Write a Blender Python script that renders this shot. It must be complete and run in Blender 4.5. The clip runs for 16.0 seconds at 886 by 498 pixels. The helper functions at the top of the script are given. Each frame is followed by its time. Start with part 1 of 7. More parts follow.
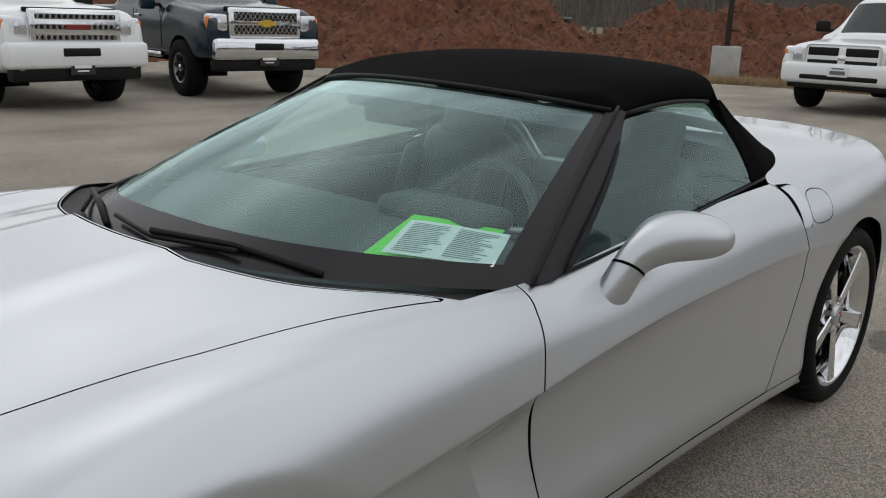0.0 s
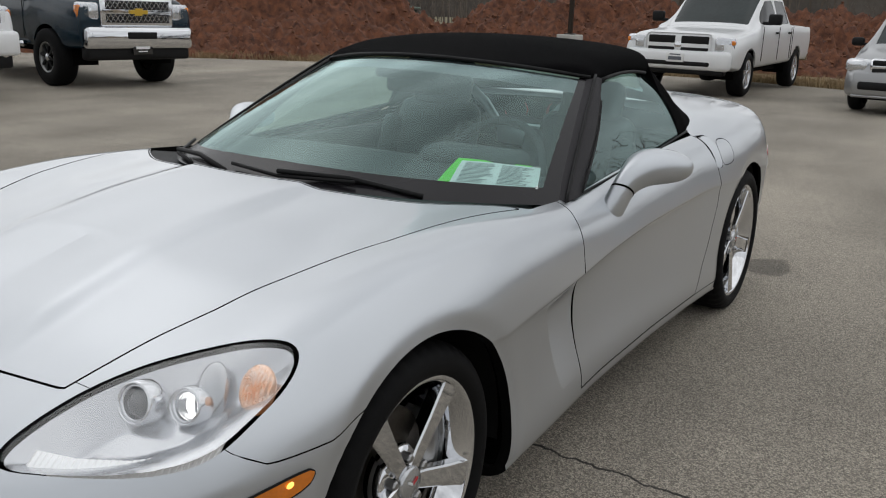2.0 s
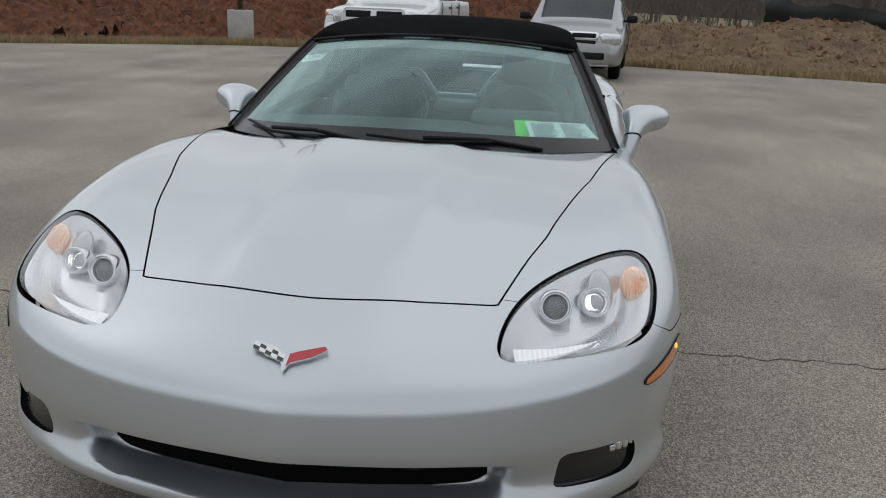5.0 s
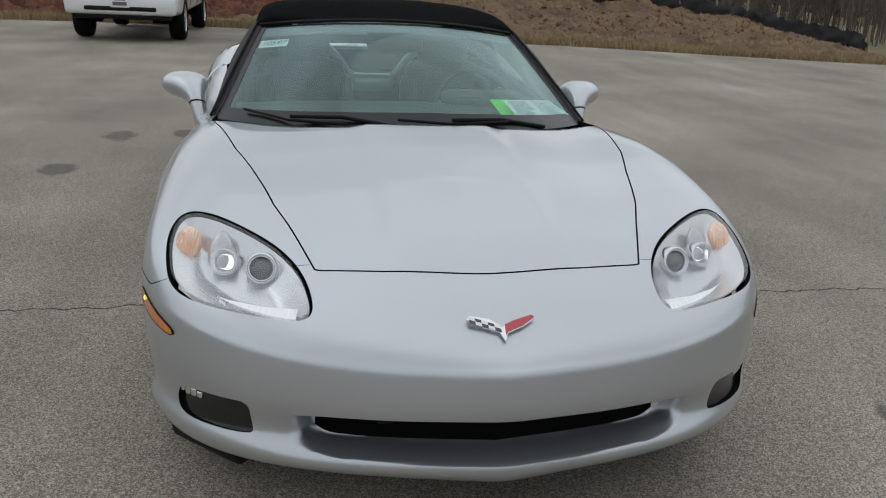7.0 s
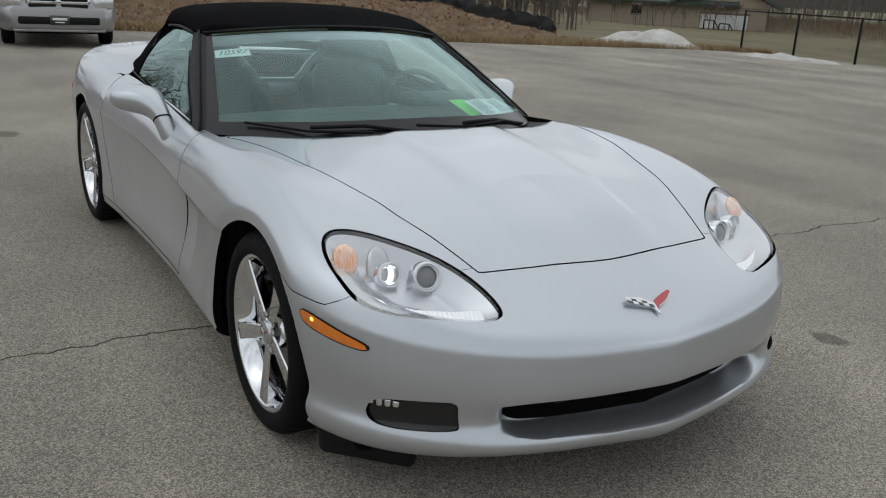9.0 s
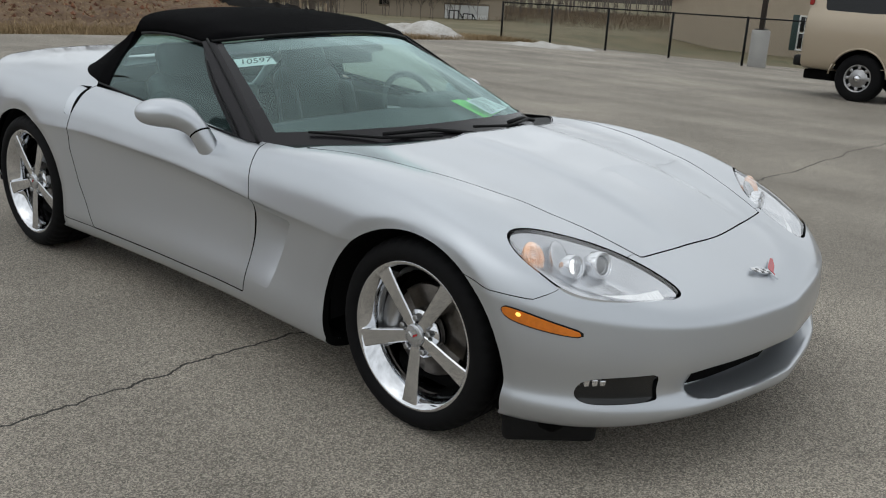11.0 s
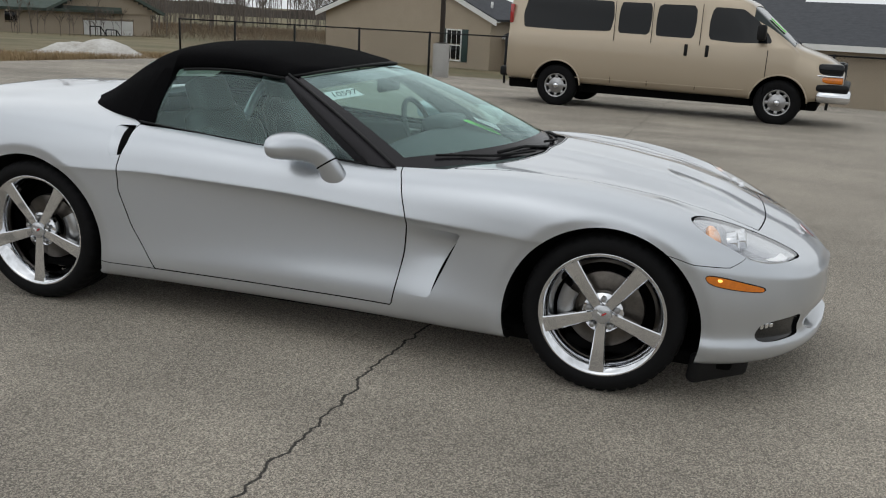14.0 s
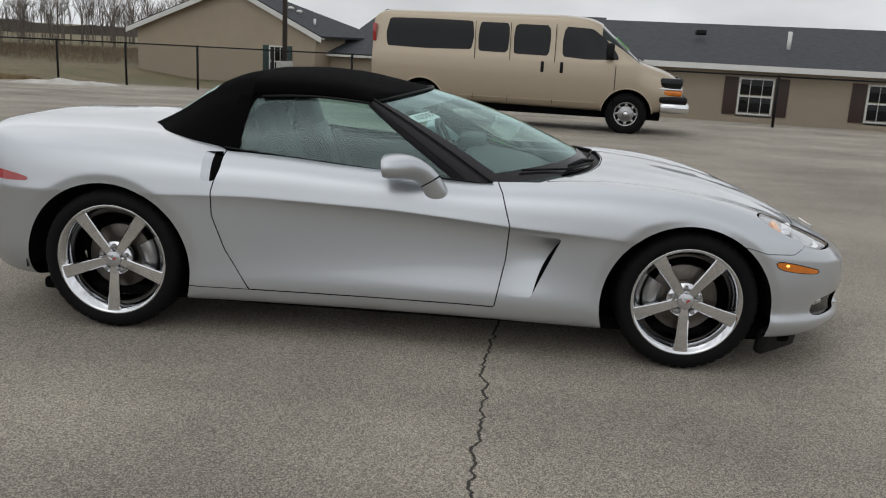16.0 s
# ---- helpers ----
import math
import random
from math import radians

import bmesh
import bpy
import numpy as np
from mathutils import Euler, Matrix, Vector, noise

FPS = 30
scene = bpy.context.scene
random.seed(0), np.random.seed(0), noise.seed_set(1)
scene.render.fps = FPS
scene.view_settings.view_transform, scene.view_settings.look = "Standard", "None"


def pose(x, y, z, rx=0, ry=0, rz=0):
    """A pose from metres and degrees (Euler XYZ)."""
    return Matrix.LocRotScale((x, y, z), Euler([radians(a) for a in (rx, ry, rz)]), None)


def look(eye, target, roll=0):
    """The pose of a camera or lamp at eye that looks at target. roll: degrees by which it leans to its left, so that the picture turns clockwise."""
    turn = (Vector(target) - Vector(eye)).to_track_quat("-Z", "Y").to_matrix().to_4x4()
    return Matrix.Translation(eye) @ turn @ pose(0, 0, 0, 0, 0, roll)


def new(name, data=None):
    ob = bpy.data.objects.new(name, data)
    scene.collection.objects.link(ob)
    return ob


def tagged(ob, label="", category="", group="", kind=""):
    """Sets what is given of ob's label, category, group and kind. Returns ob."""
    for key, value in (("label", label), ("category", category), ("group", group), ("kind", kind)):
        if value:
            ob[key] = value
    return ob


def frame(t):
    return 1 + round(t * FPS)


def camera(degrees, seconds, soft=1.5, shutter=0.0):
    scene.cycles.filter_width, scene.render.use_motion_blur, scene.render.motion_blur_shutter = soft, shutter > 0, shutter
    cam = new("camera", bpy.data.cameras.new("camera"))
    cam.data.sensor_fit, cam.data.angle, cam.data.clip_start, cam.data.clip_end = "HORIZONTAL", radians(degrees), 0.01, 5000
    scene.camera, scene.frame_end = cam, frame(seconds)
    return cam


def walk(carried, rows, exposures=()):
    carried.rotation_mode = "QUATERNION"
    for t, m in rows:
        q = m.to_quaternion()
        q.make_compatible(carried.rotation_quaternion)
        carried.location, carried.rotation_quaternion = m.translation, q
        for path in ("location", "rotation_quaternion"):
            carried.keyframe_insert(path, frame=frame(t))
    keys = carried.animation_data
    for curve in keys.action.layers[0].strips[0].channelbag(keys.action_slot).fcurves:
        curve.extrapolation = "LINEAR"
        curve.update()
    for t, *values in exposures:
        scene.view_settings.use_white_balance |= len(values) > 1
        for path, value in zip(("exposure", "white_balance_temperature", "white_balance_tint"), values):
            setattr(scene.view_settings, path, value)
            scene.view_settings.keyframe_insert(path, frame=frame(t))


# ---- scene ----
cam = camera(53.77, 16.0, soft=1.1)
PATH = [
    (0.0, pose(1.890, 1.851, 1.359, 74.94, -1.78, 132.83)),
    (0.5, pose(2.121, 1.937, 1.359, 75.31, -1.76, 131.02)),
    (1.0, pose(2.393, 1.978, 1.346, 75.28, -1.84, 128.45)),
    (1.5, pose(2.591, 1.926, 1.325, 75.01, -1.86, 125.66)),
    (2.0, pose(2.789, 1.819, 1.340, 74.64, -1.97, 122.33)),
    (2.5, pose(3.067, 1.675, 1.334, 74.08, -2.03, 118.11)),
    (3.0, pose(3.286, 1.518, 1.341, 74.09, -2.02, 114.57)),
    (3.2, pose(3.341, 1.435, 1.334, 74.07, -1.98, 113.10)),
    (5.3, pose(3.915, 0.406, 1.335, 73.71, -2.34, 95.45)),
    (5.5, pose(3.956, 0.297, 1.342, 73.56, -2.53, 93.68)),
    (6.0, pose(4.047, 0.017, 1.352, 73.40, -2.68, 89.13)),
    (6.5, pose(4.091, -0.261, 1.363, 72.99, -2.71, 83.77)),
    (7.0, pose(4.037, -0.555, 1.373, 72.65, -2.61, 79.13)),
    (7.5, pose(4.012, -0.846, 1.388, 72.73, -2.67, 74.34)),
    (8.0, pose(3.988, -1.178, 1.406, 72.77, -2.73, 69.14)),
    (8.2, pose(3.954, -1.296, 1.400, 72.76, -2.74, 67.03)),
    (10.3, pose(3.355, -2.396, 1.422, 72.88, -2.91, 46.92)),
    (10.5, pose(3.282, -2.488, 1.419, 72.91, -2.92, 45.44)),
    (11.0, pose(3.109, -2.774, 1.411, 73.03, -2.77, 41.81)),
    (11.5, pose(2.930, -3.060, 1.430, 73.56, -2.82, 36.06)),
    (12.0, pose(2.684, -3.315, 1.410, 73.96, -2.72, 32.35)),
    (12.5, pose(2.457, -3.551, 1.398, 74.27, -2.74, 28.52)),
    (13.0, pose(2.234, -3.804, 1.405, 74.48, -2.68, 24.71)),
    (13.5, pose(1.976, -3.983, 1.395, 74.69, -2.64, 21.23)),
    (14.0, pose(1.703, -4.138, 1.421, 74.99, -2.79, 18.07)),
    (14.5, pose(1.440, -4.330, 1.429, 75.38, -2.78, 15.09)),
    (15.0, pose(1.172, -4.497, 1.430, 75.80, -2.79, 11.10)),
    (15.5, pose(0.863, -4.617, 1.438, 76.23, -2.81, 7.54)),
    (16.0, pose(0.533, -4.752, 1.423, 76.56, -2.75, 5.16)),
]
walk(cam, PATH, [(0.0, 0.0, 6500, 10), (3.0, -0.02, 6450, 10), (6.0, -0.10, 6280, 8), (8.0, -0.10, 6280, 8), (10.5, 0.0, 6300, 8), (13.0, 0.07, 6400, 9), (15.0, 0.05, 6450, 9), (16.0, 0.0, 6500, 10)])

# ---- light: an overcast sky, with a broad soft sun behind it ----
world = bpy.data.worlds.new("overcast_sky")
world.use_nodes = True
scene.world = world
wn, wl = world.node_tree.nodes, world.node_tree.links
wn.clear()
w_out, w_bg = wn.new("ShaderNodeOutputWorld"), wn.new("ShaderNodeBackground")
sky = wn.new("ShaderNodeTexSky")
sky.sky_type, sky.sun_disc = "NISHITA", False
sky.sun_elevation, sky.sun_rotation = radians(48), radians(200)
sky.dust_density, sky.air_density = 4.0, 1.0
grey = wn.new("ShaderNodeHueSaturation")
grey.inputs["Saturation"].default_value = 0.12
coord, clouds = wn.new("ShaderNodeTexCoord"), wn.new("ShaderNodeTexNoise")
stretch = wn.new("ShaderNodeMapping")
stretch.inputs["Scale"].default_value = (1.0, 1.0, 3.2)
clouds.inputs["Scale"].default_value, clouds.inputs["Detail"].default_value = 2.6, 6.0
ramp = wn.new("ShaderNodeMapRange")
ramp.inputs["From Min"].default_value, ramp.inputs["From Max"].default_value = 0.3, 0.7
ramp.inputs["To Min"].default_value, ramp.inputs["To Max"].default_value = 0.72, 1.25
cover = wn.new("ShaderNodeMix")
cover.data_type, cover.blend_type = "RGBA", "MIX"
cover.inputs[0].default_value = 0.8
cover.inputs[7].default_value = (7.4, 7.6, 7.8, 1.0)
shade = wn.new("ShaderNodeVectorMath")
shade.operation = "SCALE"
wl.new(sky.outputs[0], grey.inputs["Color"])
wl.new(grey.outputs[0], cover.inputs[6])
wl.new(coord.outputs["Generated"], stretch.inputs[0])
wl.new(stretch.outputs[0], clouds.inputs["Vector"])
wl.new(clouds.outputs["Fac"], ramp.inputs["Value"])
wl.new(cover.outputs[2], shade.inputs[0])
high, split = wn.new("ShaderNodeMapRange"), wn.new("ShaderNodeSeparateXYZ")
high.inputs["To Min"].default_value, high.inputs["To Max"].default_value = 0.98, 1.02
wl.new(coord.outputs["Generated"], split.inputs[0]), wl.new(split.outputs["Z"], high.inputs["Value"])
both_tones = wn.new("ShaderNodeMath")
both_tones.operation = "MULTIPLY"
wl.new(ramp.outputs[0], both_tones.inputs[0]), wl.new(high.outputs[0], both_tones.inputs[1])
wl.new(both_tones.outputs[0], shade.inputs["Scale"])
wl.new(shade.outputs[0], w_bg.inputs["Color"])
w_bg.inputs["Strength"].default_value = 0.112
wl.new(w_bg.outputs[0], w_out.inputs[0])

sun = new("sun", bpy.data.lights.new("sun", "SUN"))
sun.data.energy, sun.data.angle, sun.data.color = 0.32, radians(80), (1.0, 0.98, 0.95)
sun.matrix_world = look((-8, 14, 24), (0, 0, 0))

# ---- materials ----
def material(name, color, rough=0.5, metal=0.0, spread=0.0, scale=8.0, bump=0.0, bump_scale=200.0, coat=0.0, spec=0.5, second=None, glow=None, rough_spread=0.0):
    """A Principled material; colour drifts towards `second` (or lighter and darker) with noise at two scales, with fine relief."""
    m = bpy.data.materials.new(name)
    m.use_nodes = True
    n, l = m.node_tree.nodes, m.node_tree.links
    b = n["Principled BSDF"]
    b.inputs["Roughness"].default_value, b.inputs["Metallic"].default_value = rough, metal
    b.inputs["Coat Weight"].default_value, b.inputs["Coat Roughness"].default_value = coat, 0.04
    b.inputs["Specular IOR Level"].default_value = spec
    b.inputs["Base Color"].default_value = (*color, 1)
    if glow:
        b.inputs["Emission Color"].default_value, b.inputs["Emission Strength"].default_value = (*glow[:3], 1), glow[3]
    tc = n.new("ShaderNodeTexCoord")
    if spread or second:
        other = second or [c * (1 - spread) for c in color]
        big, small, add, mix = n.new("ShaderNodeTexNoise"), n.new("ShaderNodeTexNoise"), n.new("ShaderNodeMath"), n.new("ShaderNodeMix")
        big.inputs["Scale"].default_value, small.inputs["Scale"].default_value = scale, scale * 9
        big.inputs["Detail"].default_value = small.inputs["Detail"].default_value = 5
        add.operation, mix.data_type = "MULTIPLY_ADD", "RGBA"
        add.inputs[1].default_value = 0.5
        ctr = n.new("ShaderNodeMapRange")
        ctr.inputs["From Min"].default_value, ctr.inputs["From Max"].default_value = 0.5, 1.0
        l.new(tc.outputs["Object"], big.inputs["Vector"]), l.new(tc.outputs["Object"], small.inputs["Vector"])
        l.new(small.outputs["Fac"], add.inputs[0]), l.new(big.outputs["Fac"], add.inputs[2])
        l.new(add.outputs[0], ctr.inputs["Value"]), l.new(ctr.outputs[0], mix.inputs[0])
        mix.inputs[6].default_value, mix.inputs[7].default_value = (*color, 1), (*other, 1)
        l.new(mix.outputs[2], b.inputs["Base Color"])
        if rough_spread:
            rr = n.new("ShaderNodeMapRange")
            rr.inputs["To Min"].default_value, rr.inputs["To Max"].default_value = rough - rough_spread, rough + rough_spread
            l.new(big.outputs["Fac"], rr.inputs["Value"]), l.new(rr.outputs[0], b.inputs["Roughness"])
    if bump:
        tex, bp = n.new("ShaderNodeTexNoise"), n.new("ShaderNodeBump")
        tex.inputs["Scale"].default_value, tex.inputs["Detail"].default_value = bump_scale, 4
        bp.inputs["Strength"].default_value, bp.inputs["Distance"].default_value = bump, 0.01
        l.new(tc.outputs["Object"], tex.inputs["Vector"]), l.new(tex.outputs["Fac"], bp.inputs["Height"])
        l.new(bp.outputs[0], b.inputs["Normal"])
    return m


def glass(name, tint, rough=0.0, ior=1.5, veil=0.0, sheen=(0.90, 0.98, 0.96), film_tint=(0.46, 0.62, 0.59)):
    """Thin glass: clear in the tint, with pale haze painted in as a diffuse film and a mirror sheen that grows at
    grazing angles.
    """
    m = bpy.data.materials.new(name)
    m.use_nodes = True
    n, l = m.node_tree.nodes, m.node_tree.links
    n.clear()
    o, mix, tr, gl, fr = n.new("ShaderNodeOutputMaterial"), n.new("ShaderNodeMixShader"), n.new("ShaderNodeBsdfTransparent"), n.new("ShaderNodeBsdfGlossy"), n.new("ShaderNodeLayerWeight")
    tr.inputs["Color"].default_value = (*tint, 1)
    gl.inputs["Roughness"].default_value = rough
    gl.inputs["Color"].default_value = (*sheen, 1)
    fr.inputs["Blend"].default_value = 0.5
    base = min(0.5, 2 * ((ior - 1) / (ior + 1)) ** 2)
    steep, sheen_of = n.new("ShaderNodeMath"), n.new("ShaderNodeMath")
    steep.operation, steep.inputs[1].default_value = "POWER", 4.0
    sheen_of.operation, sheen_of.inputs[1].default_value, sheen_of.inputs[2].default_value = "MULTIPLY_ADD", 1 - base, base
    l.new(fr.outputs["Facing"], steep.inputs[0]), l.new(steep.outputs[0], sheen_of.inputs[0])
    film, veil_bsdf, spots = n.new("ShaderNodeMixShader"), n.new("ShaderNodeBsdfDiffuse"), n.new("ShaderNodeTexNoise")
    amount = n.new("ShaderNodeMapRange")
    spots.inputs["Scale"].default_value, spots.inputs["Detail"].default_value = 3.0, 5.0
    amount.inputs["To Min"].default_value, amount.inputs["To Max"].default_value = veil * 0.6, veil * 1.4
    veil_bsdf.inputs["Color"].default_value = (*film_tint, 1)
    l.new(spots.outputs["Fac"], amount.inputs["Value"]), l.new(amount.outputs[0], film.inputs[0])
    l.new(tr.outputs[0], film.inputs[1]), l.new(veil_bsdf.outputs[0], film.inputs[2])
    l.new(sheen_of.outputs[0], mix.inputs[0]), l.new(film.outputs[0], mix.inputs[1]), l.new(gl.outputs[0], mix.inputs[2]), l.new(mix.outputs[0], o.inputs[0])
    return m


SILVER = material("silver_metallic_paint", (0.532, 0.558, 0.590), 0.38, 0.82, coat=1.0, bump=0.012, bump_scale=900)
PEWTER = material("grey_minivan_paint", (0.33, 0.335, 0.34), 0.34, 0.7, coat=0.6)
WHITE_PAINT = material("white_paint", (0.78, 0.79, 0.80), 0.3, 0.0, coat=0.6, spread=0.04, scale=3)
NAVY_PAINT = material("dark_blue_paint", (0.005, 0.018, 0.030), 0.22, 0.0, coat=0.25, spec=0.3)
GOLD_PAINT = material("sandy_beige_paint", (0.42, 0.35, 0.26), 0.35, 0.5, coat=0.6)
BLACK_TRIM = material("black_plastic", (0.009, 0.009, 0.0095), 0.55, spread=0.3, scale=12, bump=0.1, bump_scale=600, spec=0.2)
FRIT = material("black_ceramic_frit", (0.012, 0.011, 0.013), 0.25, spec=0.28)
SHADE_BAND = glass("shade_band_glass", (0.20, 0.19, 0.23), ior=1.2, veil=0.20, sheen=(0.95, 0.93, 0.97), film_tint=(0.15, 0.145, 0.185))
# near-black that stands in for shade in gaps, slots and hollows
DARK_GAP = material("shade_black", (0.002, 0.002, 0.002), 0.9, spec=0.1)
RUBBER = material("tyre_rubber", (0.005, 0.005, 0.0055), 0.75, spec=0.16, spread=0.35, scale=20, bump=0.15, bump_scale=300)
CHROME = material("chrome", (0.74, 0.75, 0.77), 0.06, 1.0)
STEEL = material("dull_steel", (0.42, 0.42, 0.42), 0.38, 1.0, spread=0.2, scale=15)
DISC = material("brake_disc_steel", (0.15, 0.135, 0.12), 0.42, 1.0, spread=0.4, scale=25)
CANVAS = material("black_canvas", (0.0028, 0.0028, 0.0032), 0.95, spread=0.25, scale=5, bump=0.35, bump_scale=1400, spec=0.05)
PILLAR = material("black_pillar_trim", (0.020, 0.0185, 0.021), 0.5, bump=0.1, bump_scale=900, spec=0.2)
AMBER = material("amber_lens", (0.75, 0.20, 0.006), 0.12, coat=1.0, spread=0.3, scale=14)
FOG_GLASS = material("fog_lamp_glass", (0.007, 0.008, 0.009), 0.16, coat=0.12)
RED_LENS = material("red_lens", (0.35, 0.01, 0.01), 0.12, coat=1.0)
LEATHER = material("black_leather", (0.04, 0.042, 0.043), 0.5, spread=0.2, scale=9)
PAPER = material("printed_paper", (0.78, 0.80, 0.80), 0.6)
GREEN_PAPER = material("green_card", (0.13, 0.75, 0.04), 0.6)
INK = material("ink", (0.12, 0.13, 0.15), 0.7)
RED_ENAMEL = material("red_enamel", (0.45, 0.012, 0.02), 0.2, coat=1.0)
WHITE_ENAMEL = material("white_enamel", (0.8, 0.8, 0.8), 0.25, coat=1.0)
BLACK_ENAMEL = material("black_enamel", (0.01, 0.01, 0.012), 0.2, coat=1.0)
LAMP_ON = material("lit_lamp", (1, 1, 1), 0.1, glow=(1.0, 0.97, 0.92, 2.2))
SIGNAL = material("glowing_turn_signal", (0.86, 0.40, 0.16), 0.10, 0.55, coat=1.0, glow=(1.0, 0.36, 0.08, 0.10), second=(0.80, 0.78, 0.75), scale=30)
BULB = material("lit_amber_bulb", (1.0, 0.55, 0.1), 0.2, glow=(1.0, 0.52, 0.10, 1.6))
# weak emission stands in for low-beam light caught by the strip
STRIP_GLOW = material("glowing_reflector_strip", (0.85, 0.86, 0.87), 0.25, 0.3, glow=(1.0, 0.98, 0.95, 0.16))
BEZEL = material("lamp_bezel", (0.66, 0.67, 0.69), 0.22, 0.8)
POD = material("lamp_pod", (0.55, 0.56, 0.575), 0.22, 0.8)
PROJECTOR = material("grey_projector_glass", (0.10, 0.105, 0.11), 0.1, 0.2, coat=1.0)
WINDSCREEN = glass("windscreen_glass", (0.74, 0.90, 0.87), ior=1.48, veil=0.022, sheen=(0.74, 0.95, 0.93))
SIDE_GLASS = glass("side_glass", (0.66, 0.84, 0.81), ior=1.50, veil=0.016, sheen=(0.76, 0.96, 0.94))
LENS = glass("clear_lens", (0.96, 0.965, 0.97), ior=1.42, sheen=(1, 1, 1))
DARK_GLASS = material("dark_glass", (0.006, 0.007, 0.008), 0.05, spec=0.3)


STAINS = [(-2.23, 0.88, 0.20, 0.13), (-3.45, -1.76, 0.24, 0.13), (-3.62, -1.25, 0.2, 0.11), (-2.18, -1.97, 0.20, 0.13), (1.68, 1.55, 0.09, 0.06), (-4.2, -1.05, 0.15, 0.10)]


def asphalt_material():
    """Worn asphalt: pale stones in a grey binder, broad stains and pale worn tracks."""
    m = bpy.data.materials.new("worn_asphalt")
    m.use_nodes = True
    n, l = m.node_tree.nodes, m.node_tree.links
    b = n["Principled BSDF"]
    b.inputs["Roughness"].default_value = 0.85
    tc = n.new("ShaderNodeTexCoord")
    stones, fine, broad, streak = (n.new(k) for k in ("ShaderNodeTexVoronoi", "ShaderNodeTexNoise", "ShaderNodeTexNoise", "ShaderNodeTexNoise"))
    stones.inputs["Scale"].default_value, fine.inputs["Scale"].default_value = 235, 85
    broad.inputs["Scale"].default_value, broad.inputs["Detail"].default_value = 0.55, 6
    streak.inputs["Scale"].default_value, streak.inputs["Detail"].default_value = 0.5, 5
    fine.inputs["Detail"].default_value = 6
    sm = n.new("ShaderNodeMapping")
    sm.inputs["Scale"].default_value = (0.35, 2.2, 1)
    sm.inputs["Rotation"].default_value = (0, 0, 0.2)
    for t in (stones, fine, broad):
        l.new(tc.outputs["Object"], t.inputs["Vector"])
    l.new(tc.outputs["Object"], sm.inputs[0]), l.new(sm.outputs[0], streak.inputs["Vector"])
    pick = n.new("ShaderNodeValToRGB")
    e = pick.color_ramp.elements
    e[0].position, e[0].color = 0.0, (0.056, 0.051, 0.042, 1)
    e[1].position, e[1].color = 1.0, (0.70, 0.62, 0.51, 1)
    mid = e.new(0.45)
    mid.color = (0.210, 0.189, 0.156, 1)
    hue = n.new("ShaderNodeRGBToBW")
    l.new(stones.outputs["Color"], hue.inputs[0])
    mixv = n.new("ShaderNodeMath")
    mixv.operation, mixv.inputs[1].default_value = "MULTIPLY_ADD", 0.75
    half = n.new("ShaderNodeMath")
    half.operation, half.inputs[1].default_value = "MULTIPLY", 0.35
    l.new(fine.outputs["Fac"], half.inputs[0])
    l.new(hue.outputs[0], mixv.inputs[0]), l.new(half.outputs[0], mixv.inputs[2])
    l.new(mixv.outputs[0], pick.inputs[0])
    tone = n.new("ShaderNodeMapRange")
    tone.inputs["From Min"].default_value, tone.inputs["From Max"].default_value = 0.3, 0.75
    tone.inputs["To Min"].default_value, tone.inputs["To Max"].default_value = 0.72, 1.22
    l.new(broad.outputs["Fac"], tone.inputs["Value"])
    tone2 = n.new("ShaderNodeMapRange")
    tone2.inputs["From Min"].default_value, tone2.inputs["From Max"].default_value = 0.3, 0.7
    tone2.inputs["To Min"].default_value, tone2.inputs["To Max"].default_value = 0.82, 1.15
    l.new(streak.outputs["Fac"], tone2.inputs["Value"])
    both = n.new("ShaderNodeMath")
    both.operation = "MULTIPLY"
    l.new(tone.outputs[0], both.inputs[0]), l.new(tone2.outputs[0], both.inputs[1])
    # a long crack that runs across the lot, and dark drips
    def math_node(op, a, b=None, c=None):
        k = n.new("ShaderNodeMath")
        k.operation = op
        for i, v in enumerate((a, b, c)):
            if v is None:
                continue
            if isinstance(v, (int, float)):
                k.inputs[i].default_value = v
            else:
                l.new(v, k.inputs[i])
        return k.outputs[0]

    def noise_of(vec, scale, detail=2.0):
        t = n.new("ShaderNodeTexNoise")
        t.inputs["Scale"].default_value, t.inputs["Detail"].default_value = scale, detail
        l.new(vec, t.inputs["Vector"])
        return t.outputs["Fac"]

    sep, com = n.new("ShaderNodeSeparateXYZ"), n.new("ShaderNodeCombineXYZ")
    l.new(tc.outputs["Object"], sep.inputs[0])
    px, py = sep.outputs["X"], sep.outputs["Y"]
    l.new(py, com.inputs["Y"])
    wig = math_node("ADD", math_node("MULTIPLY_ADD", noise_of(com.outputs[0], 1.3), 0.22, -0.11), math_node("MULTIPLY_ADD", noise_of(com.outputs[0], 11.0, 4), 0.10, -0.05))
    off = math_node("ABSOLUTE", math_node("SUBTRACT", math_node("SUBTRACT", px, 0.468), wig))
    wide = math_node("MULTIPLY_ADD", noise_of(com.outputs[0], 5.0), 0.008, -0.001)
    crack = n.new("ShaderNodeMapRange")
    crack.interpolation_type = "SMOOTHSTEP"
    crack.inputs["From Min"].default_value, crack.inputs["From Max"].default_value = 0.0, 0.006
    crack.inputs["To Min"].default_value, crack.inputs["To Max"].default_value = 0.10, 1.0
    l.new(math_node("SUBTRACT", off, wide), crack.inputs["Value"])
    tones = math_node("MULTIPLY", both.outputs[0], crack.outputs[0])
    ragged = noise_of(tc.outputs["Object"], 9.0, 4)
